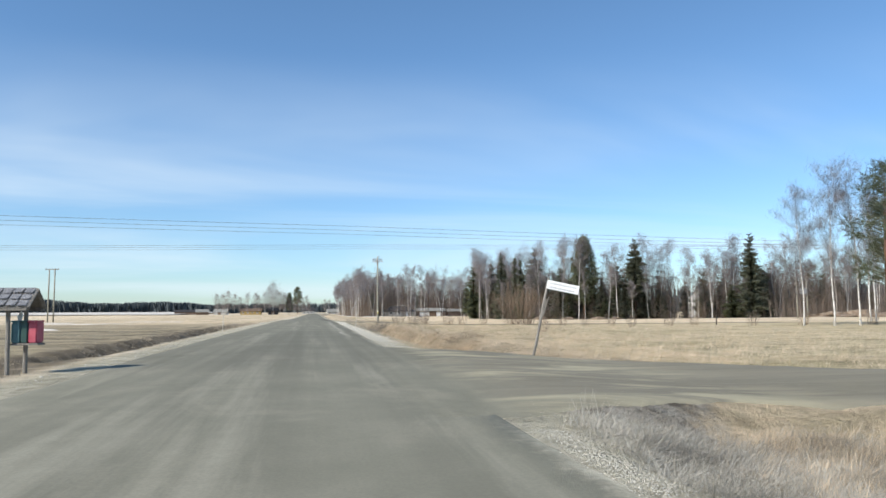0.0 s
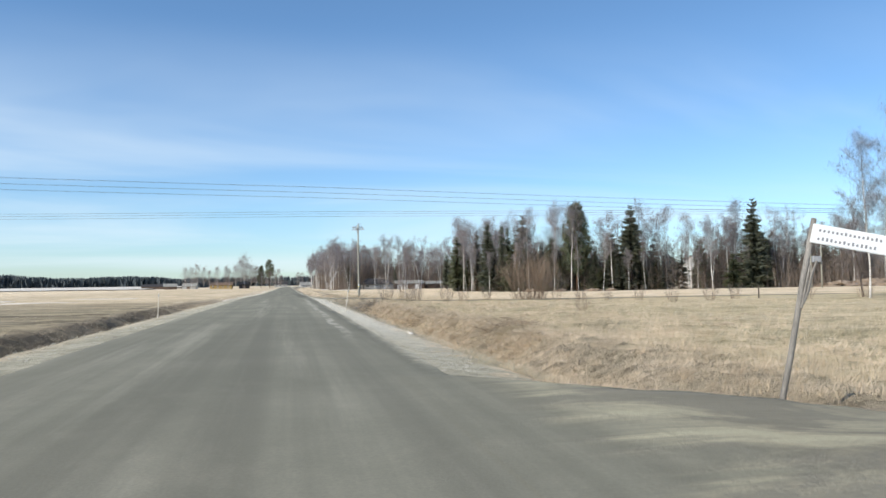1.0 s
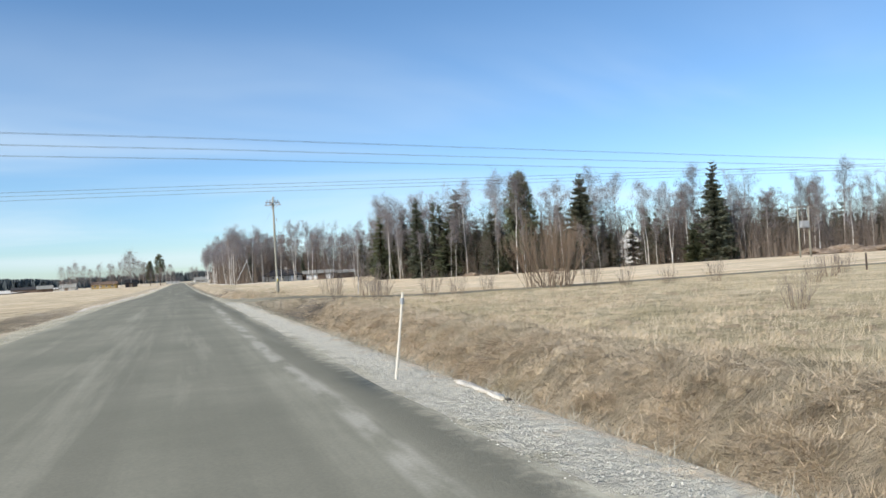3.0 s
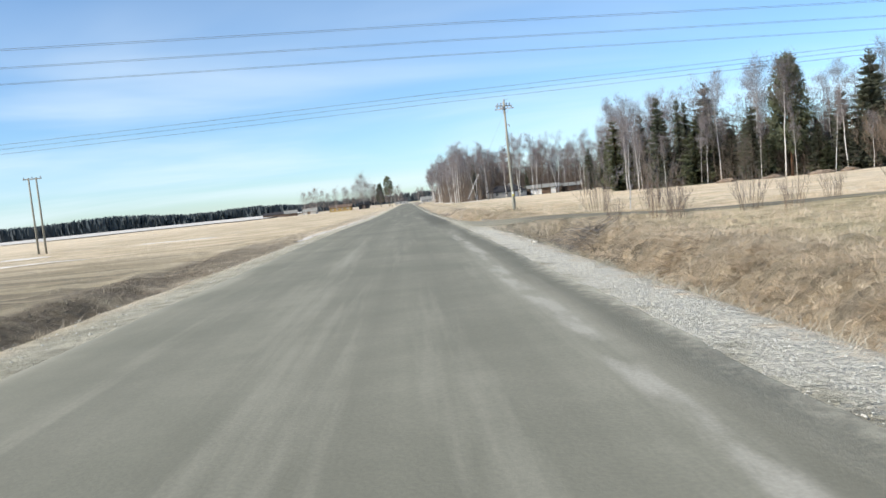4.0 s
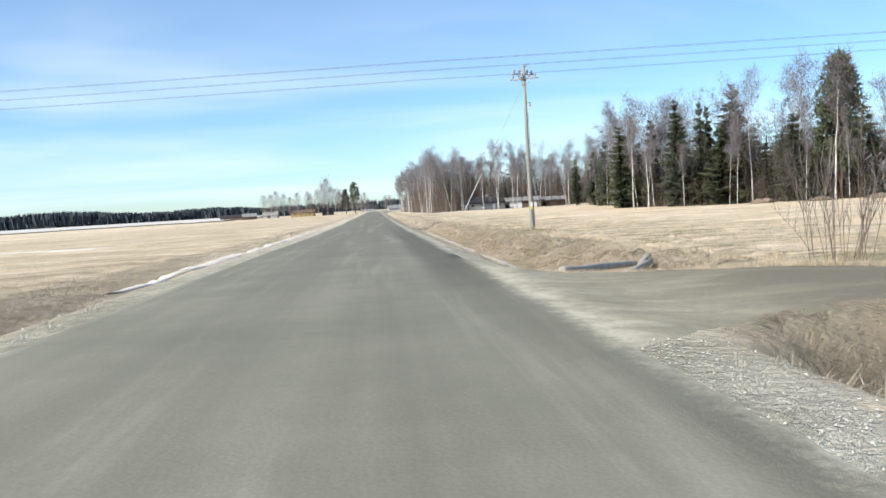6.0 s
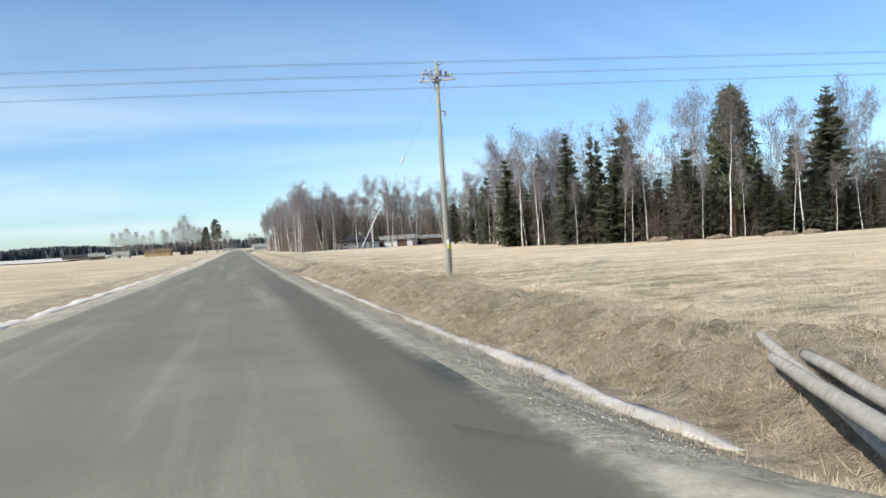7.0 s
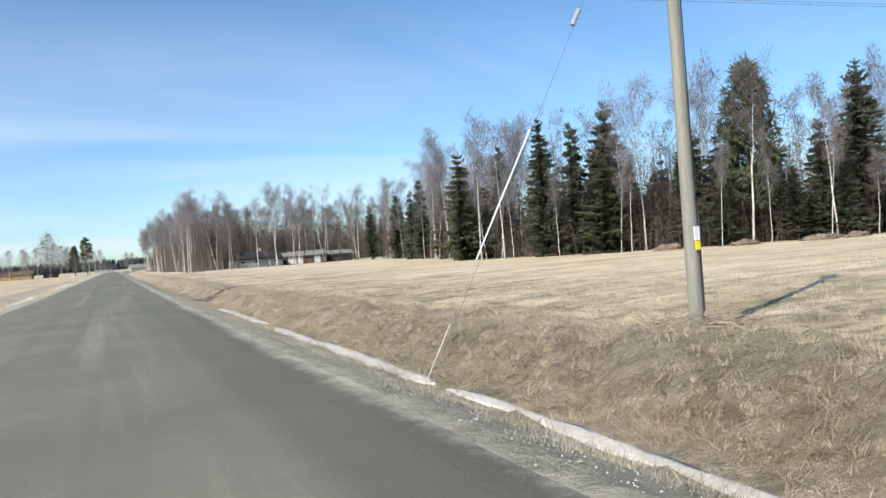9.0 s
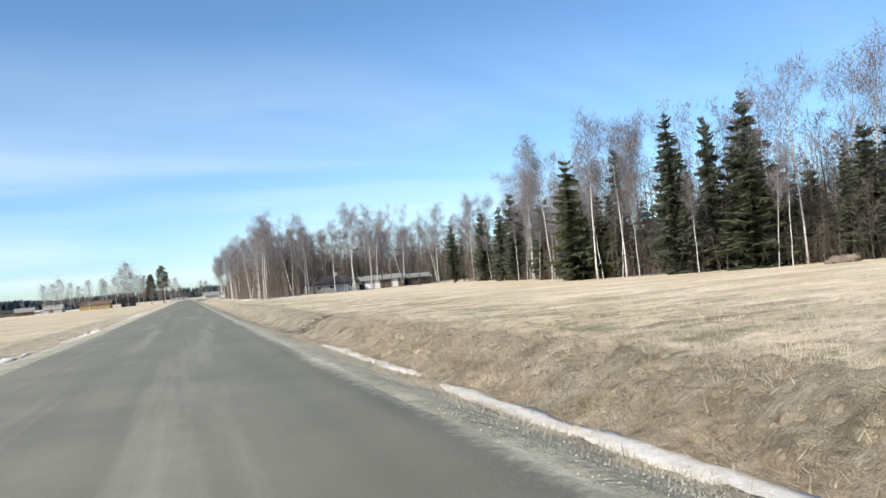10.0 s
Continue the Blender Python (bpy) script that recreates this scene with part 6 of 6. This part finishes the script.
    hx = L / 2 + e
    rx = hx - hip * (W / 2 + e)
    zb = wall_h - roof_h * e / (W / 2)
    zt_ = wall_h + roof_h
    b = Bag()
    for dz in (0.0, 0.14):
        b.v += [(-hx, -W / 2 - e, zb + dz), (hx, -W / 2 - e, zb + dz), (hx, W / 2 + e, zb + dz), (-hx, W / 2 + e, zb + dz), (-rx, 0, zt_ + dz), (rx, 0, zt_ + dz)]
    up = [(6, 7, 11, 10), (8, 9, 10, 11), (7, 8, 11), (9, 6, 10)]
    if not hip:
        up = up[:2]
    lowf = [tuple(i - 6 for i in q)[::-1] for q in up]
    rim = [(0, 1, 7, 6), (1, 2, 8, 7), (2, 3, 9, 8), (3, 0, 6, 9)] if hip else [(0, 1, 7, 6), (2, 3, 9, 8), (1, 5, 11, 7), (5, 2, 8, 11), (3, 4, 10, 9), (4, 0, 6, 10)]
    b.f += up + lowf + rim
    roof_ob = part("roof", b, roof, top)
    if chimney:
        c = bevelled((chimney - 0.35, -0.3, zt_ - 0.6), (chimney + 0.35, 0.3, zt_ + 0.9), 0.03)
        part("chimney", c, M_BRICK, roof_ob)
    return top


# low houses behind the birches to the right
house("bungalow", 38.0, 335, 2, (14.0, 9.0), 2.3, 2.2, M_BRICK, M_DARKROOF, "low grey brick bungalow with a dark hipped roof", (("f", 2.0, 0.9, 1.3, 1.1, "w"), ("f", 5.5, 0.9, 1.3, 1.1, "w"), ("f", 9.5, 0.0, 1.0, 2.0, "d"), ("f", 11.3, 0.9, 1.3, 1.1, "w")), hip=0.8, chimney=1.5)
house("garage", 52.5, 337, 1, (12.5, 7.5), 2.5, 1.2, M_BROWN, M_GREYROOF, "long garage with white doors and a grey roof", (("f", 0.8, 0.0, 2.6, 2.2, "d"), ("f", 3.6, 0.0, 1.7, 2.2, "d"), ("f", 6.2, 0.0, 1.4, 2.1, "o"), ("f", 8.6, 0.0, 2.0, 2.2, "d")), category="garage")
house("shed", 64.0, 338, 0, (7.0, 5.0), 2.2, 1.0, M_BROWN, M_GREYROOF, "weathered brown open shed with a pale roof", (("f", 0.6, 0.0, 2.4, 1.9, "o"), ("f", 3.8, 0.0, 2.4, 1.9, "o")), category="shed")
# white villa deep in the trees
house("villa", 129.5, 231.0, 50, (11.0, 7.4), 6.3, 3.8, M_PALEWALL, M_GREYROOF, "white two storey wooden villa among the trees",
      tuple(("f", a, z, 1.1, 1.4, "w") for a in (1.2, 4.4, 7.6) for z in (0.9, 3.7)) + tuple(("l", a, z, 1.0, 1.3, "w") for a in (1.3, 4.6) for z in (0.9, 3.8)), chimney=-1.0)
house("annex", 143.0, 228, -22, (9.0, 6.0), 2.6, 1.8, M_WHITE, M_GREYROOF, "low pale outbuilding among the trees", (("f", 1.2, 0.9, 1.1, 1.1, "w"), ("f", 5.5, 0.9, 1.1, 1.1, "w")))
# the farms ahead on the left
house("farmhouse", -46.0, 562, 0, (15.0, 8.0), 2.8, 1.7, M_OCHRE, M_BROWN, "long ochre wooden farm building with a brown roof", tuple(("f", a, 0.9, 1.2, 1.2, "w") for a in (1.5, 4.8, 8.1, 11.5)))
house("barn", -30.0, 560, 0, (7.0, 6.0), 3.0, 1.4, M_DARKROOF, M_DARKROOF, "dark board barn beside the farmhouse", (("f", 2.2, 0.0, 2.4, 2.3, "o"),), category="barn")
house("shed", -84.0, 585, 10, (9.0, 6.0), 2.2, 1.9, M_BROWN, M_GREYROOF, "small grey field shed", (("f", 3.2, 0.0, 2.4, 1.9, "o"),), category="shed")
house("shed", -72.0, 600, -8, (10.0, 6.0), 2.4, 2.2, M_BRICK, M_GREYROOF, "pale farm shed with a steep roof", (("f", 3.2, 0.0, 2.4, 1.9, "o"),), category="shed")
house("shed", -100.0, 610, 0, (16.0, 7.0), 2.4, 1.5, M_BROWN, M_DARKROOF, "long dark implement shed", (("f", 3.2, 0.0, 3.4, 2.0, "o"),), category="shed")
house("house", 17.0, 712, 10, (11.0, 8.0), 2.8, 2.4, M_BRICK, M_GREYROOF, "pale house at the end of the road", tuple(("f", a, 0.9, 1.2, 1.2, "w") for a in (1.5, 5.0, 8.5)), chimney=0.5)
house("house", 34.0, 680, -6, (11.0, 8.0), 3.0, 2.8, M_REDWALL, M_DARKROOF, "red wooden house at the end of the road", tuple(("f", a, 0.9, 1.2, 1.2, "w") for a in (1.5, 4.8, 8.0)))
house("house", -6.0, 740, 0, (12.0, 8.0), 3.0, 2.6, M_BRICK, M_DARKROOF, "grey house behind bare trees", tuple(("f", a, 0.9, 1.2, 1.2, "w") for a in (1.5, 5.0, 8.5)))
for x, y in ((-9.0, 470.0), (-8.0, 540.0)):
    top = tagged(new("roadside_pole"), "single wooden line pole beside the road", "utility pole", "line poles ahead")
    top.location = (x, y, gz(x, y))
    b = Bag()
    b.tube([(0, 0, -0.4), (0, 0, 9.0)], [0.15, 0.11], 8)
    part("pole", b, M_POLE, top)
    part("crossarm", bevelled((-0.9, -0.05, 8.5), (0.9, 0.05, 8.62), 0.01), M_GREYWOOD, top)

# ---- grass, gravel and litter ----
def blades(name, mat, label, spots, seed, tall=(0.12, 0.4), per=6, wide=0.006, lean=0.8, radius=0.10, wind=(0.35, -0.2), flat=0.0):
    """Tufts of dry grass: the blades of one tuft share height and lean; some lie almost flat."""
    r = np.random.RandomState(seed)
    n = len(spots)
    z0 = ground_z(spots[:, 0], spots[:, 1])
    big = r.uniform(0.55, 1.25, n)[:, None]
    tl = r.normal(0, 0.45, (n, 2)) + np.array(wind)
    p = spots[:, None, :] + r.normal(0, 1, (n, per, 2)) * (radius * big)[:, :, None]
    h = r.uniform(tall[0], tall[1], (n, per)) * big
    d = tl[:, None, :] + r.normal(0, 0.75, (n, per, 2))
    low = (r.uniform(0, 1, (n, per)) < flat)
    reach = h[:, :, None] * d * lean
    rise = h * np.where(low, 0.18, 1 / np.sqrt(1 + 0.35 * lean * lean * (d ** 2).sum(-1)))
    a = r.uniform(0, 6.28, (n, per))
    o = np.stack([np.cos(a), np.sin(a)], -1) * (wide * r.uniform(0.5, 1.3, (n, per)))[:, :, None]
    z = np.broadcast_to(z0[:, None], (n, per))
    foot1 = np.concatenate([p - o, (z - 0.03)[..., None]], -1)
    foot2 = np.concatenate([p + o, (z - 0.03)[..., None]], -1)
    tip = np.concatenate([p + reach, (z + rise)[..., None]], -1)
    v = np.stack([foot1, foot2, tip], 2).reshape(-1, 3)
    me = bpy.data.meshes.new(name)
    me.from_pydata(v.tolist(), [], np.arange(len(v)).reshape(-1, 3).tolist())
    me.materials.append(mat)
    return tagged(new(name, me), label, "grass", kind="stuff")


def scatter(n, x0, x1, y0, y1, seed, keep=None):
    r = np.random.RandomState(seed)
    p = np.stack([r.uniform(x0, x1, n), y0 + (y1 - y0) * r.uniform(0, 1, n)], 1)
    side, gate = crossing(p[:, 0], p[:, 1])
    ok = (side < 0.15) & (gate < 0.15)
    if keep is not None:
        ok &= keep(p[:, 0], p[:, 1], r)
    return p[ok]


clumpy = lambda s, cut, seed=77: (lambda x, y, r: lumps(x, y, s, seed) + r.normal(0, 0.35, len(x)) > cut)
nearer = lambda k: (lambda x, y, r: r.uniform(0, 1, len(x)) < np.clip(k / np.maximum(x, 1), 0, 1))
blades("bank_grass", M_STRAW, "long pale dry grass hanging over the ditch bank", scatter(15500, 6.5, 11.0, 37, 175, 1, clumpy(3.0, -0.1)), 1, (0.08, 0.28), 10, 0.008, 1.5, 0.13, (-0.5, -0.2), 0.35)
blades("bank_weeds", M_REED, "brown matted weeds on the ditch bank", scatter(9000, 3.9, 10.5, 25, 175, 2, lambda x, y, r: (clumpy(1.9, -0.05, 78)(x, y, r)) & ((y < 97) | (np.abs(x - 6.1) > 0.5))), 2, (0.07, 0.26), 10, 0.005, 1.0, 0.12, (-0.2, -0.2), 0.2)
blades("verge_grass", M_GREYGRASS, "short grey grass on the gravel verge", scatter(10000, 2.7, 5.7, 97.5, 172, 3, lambda x, y, r: lumps(x, y, 1.6, 77) + r.normal(0, 0.3, len(x)) > 1.0 - 0.68 * (x - 2.3)), 3, (0.03, 0.10), 12, 0.005, 1.0, 0.09, (0.2, -0.2), 0.15)
blades("verge_grass", M_GREYGRASS, "short grey grass between gravel and ditch", scatter(7000, 3.2, 5.6, 25, 86, 13, clumpy(1.5, 0.1)), 13, (0.05, 0.22), 9, 0.005, 1.1, 0.10, (0.2, -0.2), 0.3)
blades("field_grass", M_STRAW, "rough pale dry grass on the field", scatter(26000, 9.5, 46, 20, 97, 4, lambda x, y, r: clumpy(4.0, -0.15)(x, y, r) & nearer(13)(x, y, r)), 4, (0.12, 0.36), 9, 0.007, 0.8, 0.16, (0.3, -0.2), 0.2)
blades("field_weeds", M_REED, "dark old weeds in the rough field", scatter(12000, 9.0, 40, 22, 97, 14, lambda x, y, r: clumpy(3.2, 0.25, 79)(x, y, r) & nearer(14)(x, y, r)), 14, (0.06, 0.24), 8, 0.007, 1.0, 0.16, (0.3, -0.2), 0.2)
blades("field_stubble", M_STRAW, "short pale stubble on the field", scatter(24000, 9.5, 44, 95, 190, 15, lambda x, y, r: clumpy(5.0, -0.1)(x, y, r) & nearer(12)(x, y, r)), 15, (0.07, 0.20), 8, 0.006, 0.45, 0.17, (0.15, -0.1), 0.1)
blades("corner_grass", M_STRAW, "pale dry grass at the corner of the side road", scatter(6500, 4.0, 10, 1.5, 10.0, 5, lambda x, y, r: x - 0.28 * y + r.normal(0, 0.5, len(x)) > 3.0), 5, (0.06, 0.24), 14, 0.003, 1.7, 0.09, (0.5, -0.4), 0.35)
blades("corner_weeds", M_DEADGRASS, "grey dead grass at the corner of the side road", scatter(12000, 2.9, 7.6, 2.5, 10.6, 6, clumpy(0.55, 0.05)), 6, (0.06, 0.28), 14, 0.0036, 1.6, 0.09, (0.4, -0.2), 0.35)
blades("grass_tufts", M_STRAW, "pale upright tufts of dry grass along the ditch", scatter(6500, 4.8, 20, 22, 88, 31, lambda x, y, r: clumpy(2.2, 0.1, 80)(x, y, r) & nearer(8)(x, y, r)), 31, (0.10, 0.30), 20, 0.0062, 0.6, 0.075, (0.1, -0.1), 0.05)
blades("grass_tufts", M_STRAW, "pale upright tufts of dry grass on the bank and field", scatter(7500, 5.7, 24, 96, 165, 32, lambda x, y, r: clumpy(2.6, 0.15, 81)(x, y, r) & nearer(9)(x, y, r)), 32, (0.08, 0.24), 18, 0.006, 0.6, 0.075, (-0.1, -0.1), 0.05)
blades("grass_tufts", M_STRAW, "pale tufts of dry grass at the corner of the side road", scatter(900, 4.6, 11, 3.0, 10.6, 33, lambda x, y, r: x - 0.28 * y + r.normal(0, 0.6, len(x)) > 3.0), 33, (0.12, 0.32), 22, 0.005, 0.6, 0.06, (0.2, -0.2), 0.1)
blades("near_grass", M_STRAW, "short fine straw grass on the near bank and field", scatter(14500, 3.6, 15, 23.5, 40, 61, clumpy(0.7, -0.15, 91)), 61, (0.05, 0.17), 11, 0.0034, 0.7, 0.075, (0.1, -0.1), 0.12)
blades("near_grass", M_REED, "short olive brown grass on the near bank and field", scatter(9000, 3.4, 15, 23.5, 40, 62, clumpy(1.1, 0.1, 92)), 62, (0.04, 0.13), 10, 0.0034, 0.9, 0.085, (0.1, -0.1), 0.2)


def entrance_fringe(n, seed):
    """Spots along the far edge of the field entrance."""
    r = np.random.RandomState(seed)
    x = r.uniform(3.6, 14.0, n)
    y = np.interp(x, GATE_X, GATE_FAR) - 0.25 + np.abs(r.normal(0, 1.3, n)) + 0.3 * lumps(x, x * 0, 1.3, 95)
    return np.stack([x, y], 1)


blades("entrance_grass", M_STRAW, "pale dry grass fringing the field entrance", entrance_fringe(1900, 63), 63, (0.06, 0.22), 12, 0.005, 0.7, 0.09, (0.1, -0.1), 0.15)
blades("entrance_grass", M_REED, "brown old grass fringing the field entrance", entrance_fringe(1100, 64), 64, (0.05, 0.16), 10, 0.005, 0.9, 0.09, (0.1, -0.1), 0.2)


def tussocks(name, mat, label, spots, seed, wide=(0.16, 0.42), high=(0.10, 0.26)):
    """Old grass tussocks: low ragged domes combed down to one side."""
    r = np.random.RandomState(seed)
    rings, sides = 4, 9
    bag = Bag()
    z0 = ground_z(spots[:, 0], spots[:, 1])
    for (x, y), z in zip(spots, z0):
        w, h, lean = r.uniform(*wide), r.uniform(*high), r.uniform(0.0, 0.15)
        a0 = r.uniform(0, 6.28)
        verts = []
        for i in range(rings):
            t = i / rings
            for k in range(sides):
                a = a0 + 6.28 * k / sides
                q = w * math.cos(t * 1.45) * r.uniform(0.72, 1.22)
                verts.append((x + q * math.cos(a) - lean * h * t, y + q * 1.15 * math.sin(a), z - 0.22 + (h + 0.22) * math.sin(t * 1.57) ** 0.7 * r.uniform(0.92, 1.08)))
        verts.append((x - lean * h, y, z + h))
        faces = [(i * sides + k, i * sides + (k + 1) % sides, (i + 1) * sides + (k + 1) % sides, (i + 1) * sides + k) for i in range(rings - 1) for k in range(sides)]
        faces += [((rings - 1) * sides + k, (rings - 1) * sides + (k + 1) % sides, rings * sides) for k in range(sides)]
        bag.add(verts, faces)
    return tagged(new(name, bag.mesh(name, mat, True)), label, "grass", kind="stuff")


tussocks("tussocks", M_TUSSOCK, "ragged brown grass tussocks on the ditch bank", scatter(900, 6.6, 9.4, 36, 84, 51, clumpy(2.0, 0.1, 85)), 51, (0.12, 0.30), (0.03, 0.10))
tussocks("tussocks", M_TUSSOCK, "ragged brown grass tussocks beside the second field", scatter(800, 7.0, 9.2, 103, 165, 52, clumpy(2.0, 0.1, 86)), 52, (0.12, 0.28), (0.03, 0.09))
tussocks("tussocks", M_TUSSOCK, "low brown grass tussocks in the rough field", scatter(700, 9.5, 26, 40, 84, 53, lambda x, y, r: clumpy(3.0, 0.2, 87)(x, y, r) & nearer(13)(x, y, r)), 53, (0.14, 0.32), (0.03, 0.09))
blades("grass_mats", M_STRAW, "pale matted grass hanging down the ditch bank", scatter(2300, 6.7, 8.9, 36, 84, 35, clumpy(2.4, 0.0, 83)), 35, (0.18, 0.42), 26, 0.006, 1.3, 0.12, (-1.3, -0.1), 0.35)
blades("grass_mats", M_REED, "brown matted grass hanging down the ditch bank", scatter(2200, 6.7, 9.2, 97, 165, 36, clumpy(2.4, 0.0, 84)), 36, (0.16, 0.36), 24, 0.006, 1.3, 0.12, (-1.3, -0.1), 0.35)
blades("dark_tufts", M_REED, "dark dead tufts in the ditch", scatter(3500, 4.2, 12, 24, 165, 34, clumpy(1.7, 0.5, 82)), 34, (0.10, 0.28), 14, 0.006, 0.6, 0.08, (0.0, -0.1), 0.1)
blades("corner_stalks", M_DEADGRASS, "dark dead stalks at the corner of the side road", scatter(1500, 3.2, 7.5, 1.5, 9.2, 16, lambda x, y, r: clumpy(1.1, 0.5)(x, y, r) | (np.hypot(x - 3.9, (y - 6.3) * 0.7) < 0.55)), 16, (0.15, 0.42), 16, 0.003, 0.6, 0.08, (0.1, 0.0), 0.1)
blades("left_bank_grass", M_REED, "brown rough grass along the left ditch", scatter(7000, -9.8, -6.0, 5, 170, 7, clumpy(2.4, -0.2)), 7, (0.06, 0.22), 8, 0.006, 1.1, 0.12, (0.1, -0.2), 0.25)
blades("left_field_grass", M_REED, "short brown dry grass on the left field", scatter(6500, -40, -9, 15, 170, 8, clumpy(6.0, 0.0)), 8, (0.05, 0.16), 7, 0.008, 0.9, 0.18, (0.2, -0.2), 0.2)


def gravel(name, n, x0, x1, y0, y1, seed, size=(0.012, 0.045), label="loose pale crushed stone along the road edge", mid=None):
    r = np.random.RandomState(seed)
    x = r.uniform(x0, x1, n) if mid is None else np.clip(r.normal(mid, (x1 - x0) / 5, n), x0, x1)
    y = y0 + (y1 - y0) * r.uniform(0, 1, n)
    z = ground_z(x, y)
    s = r.uniform(0, 1, n) ** 2.2 * (size[1] - size[0]) + size[0]
    base = np.array([(1, 0, 0), (0, 1, 0), (-1, 0, 0), (0, -1, 0), (0, 0, 0.8)], float)
    tri = np.array([(0, 1, 4), (1, 2, 4), (2, 3, 4), (3, 0, 4)])
    v = base[None] * (s[:, None, None] * r.uniform(0.6, 1.3, (n, 5, 1)))
    a = r.uniform(0, 6.28, n)
    c, q = np.cos(a)[:, None], np.sin(a)[:, None]
    v = np.stack([v[:, :, 0] * c - v[:, :, 1] * q, v[:, :, 0] * q + v[:, :, 1] * c, v[:, :, 2]], -1)
    v += np.stack([x, y, z + s * 0.35 + 0.012], 1)[:, None]
    f = (tri[None] + 5 * np.arange(n)[:, None, None]).reshape(-1, 3)
    me = bpy.data.meshes.new(name)
    me.from_pydata(v.reshape(-1, 3).tolist(), [], f.tolist())
    me.materials.append(M_STONE)
    return tagged(new(name, me), label, "gravel", kind="stuff")


gravel("gravel", 21000, 2.2, 3.6, 24.8, 84.8, 1, (0.004, 0.014), mid=2.75)
gravel("gravel", 9000, 2.0, 4.4, 94.5, 172, 2, (0.004, 0.014), "loose grey stones on the verge")
gravel("gravel", 9000, 2.25, 3.1, 0, 8.0, 3, (0.003, 0.010), "crushed stone at the road's corner", mid=2.62)
gravel("gravel", 3000, -5.9, -4.6, 0, 170, 6, (0.01, 0.035), "loose grey stones on the left verge")
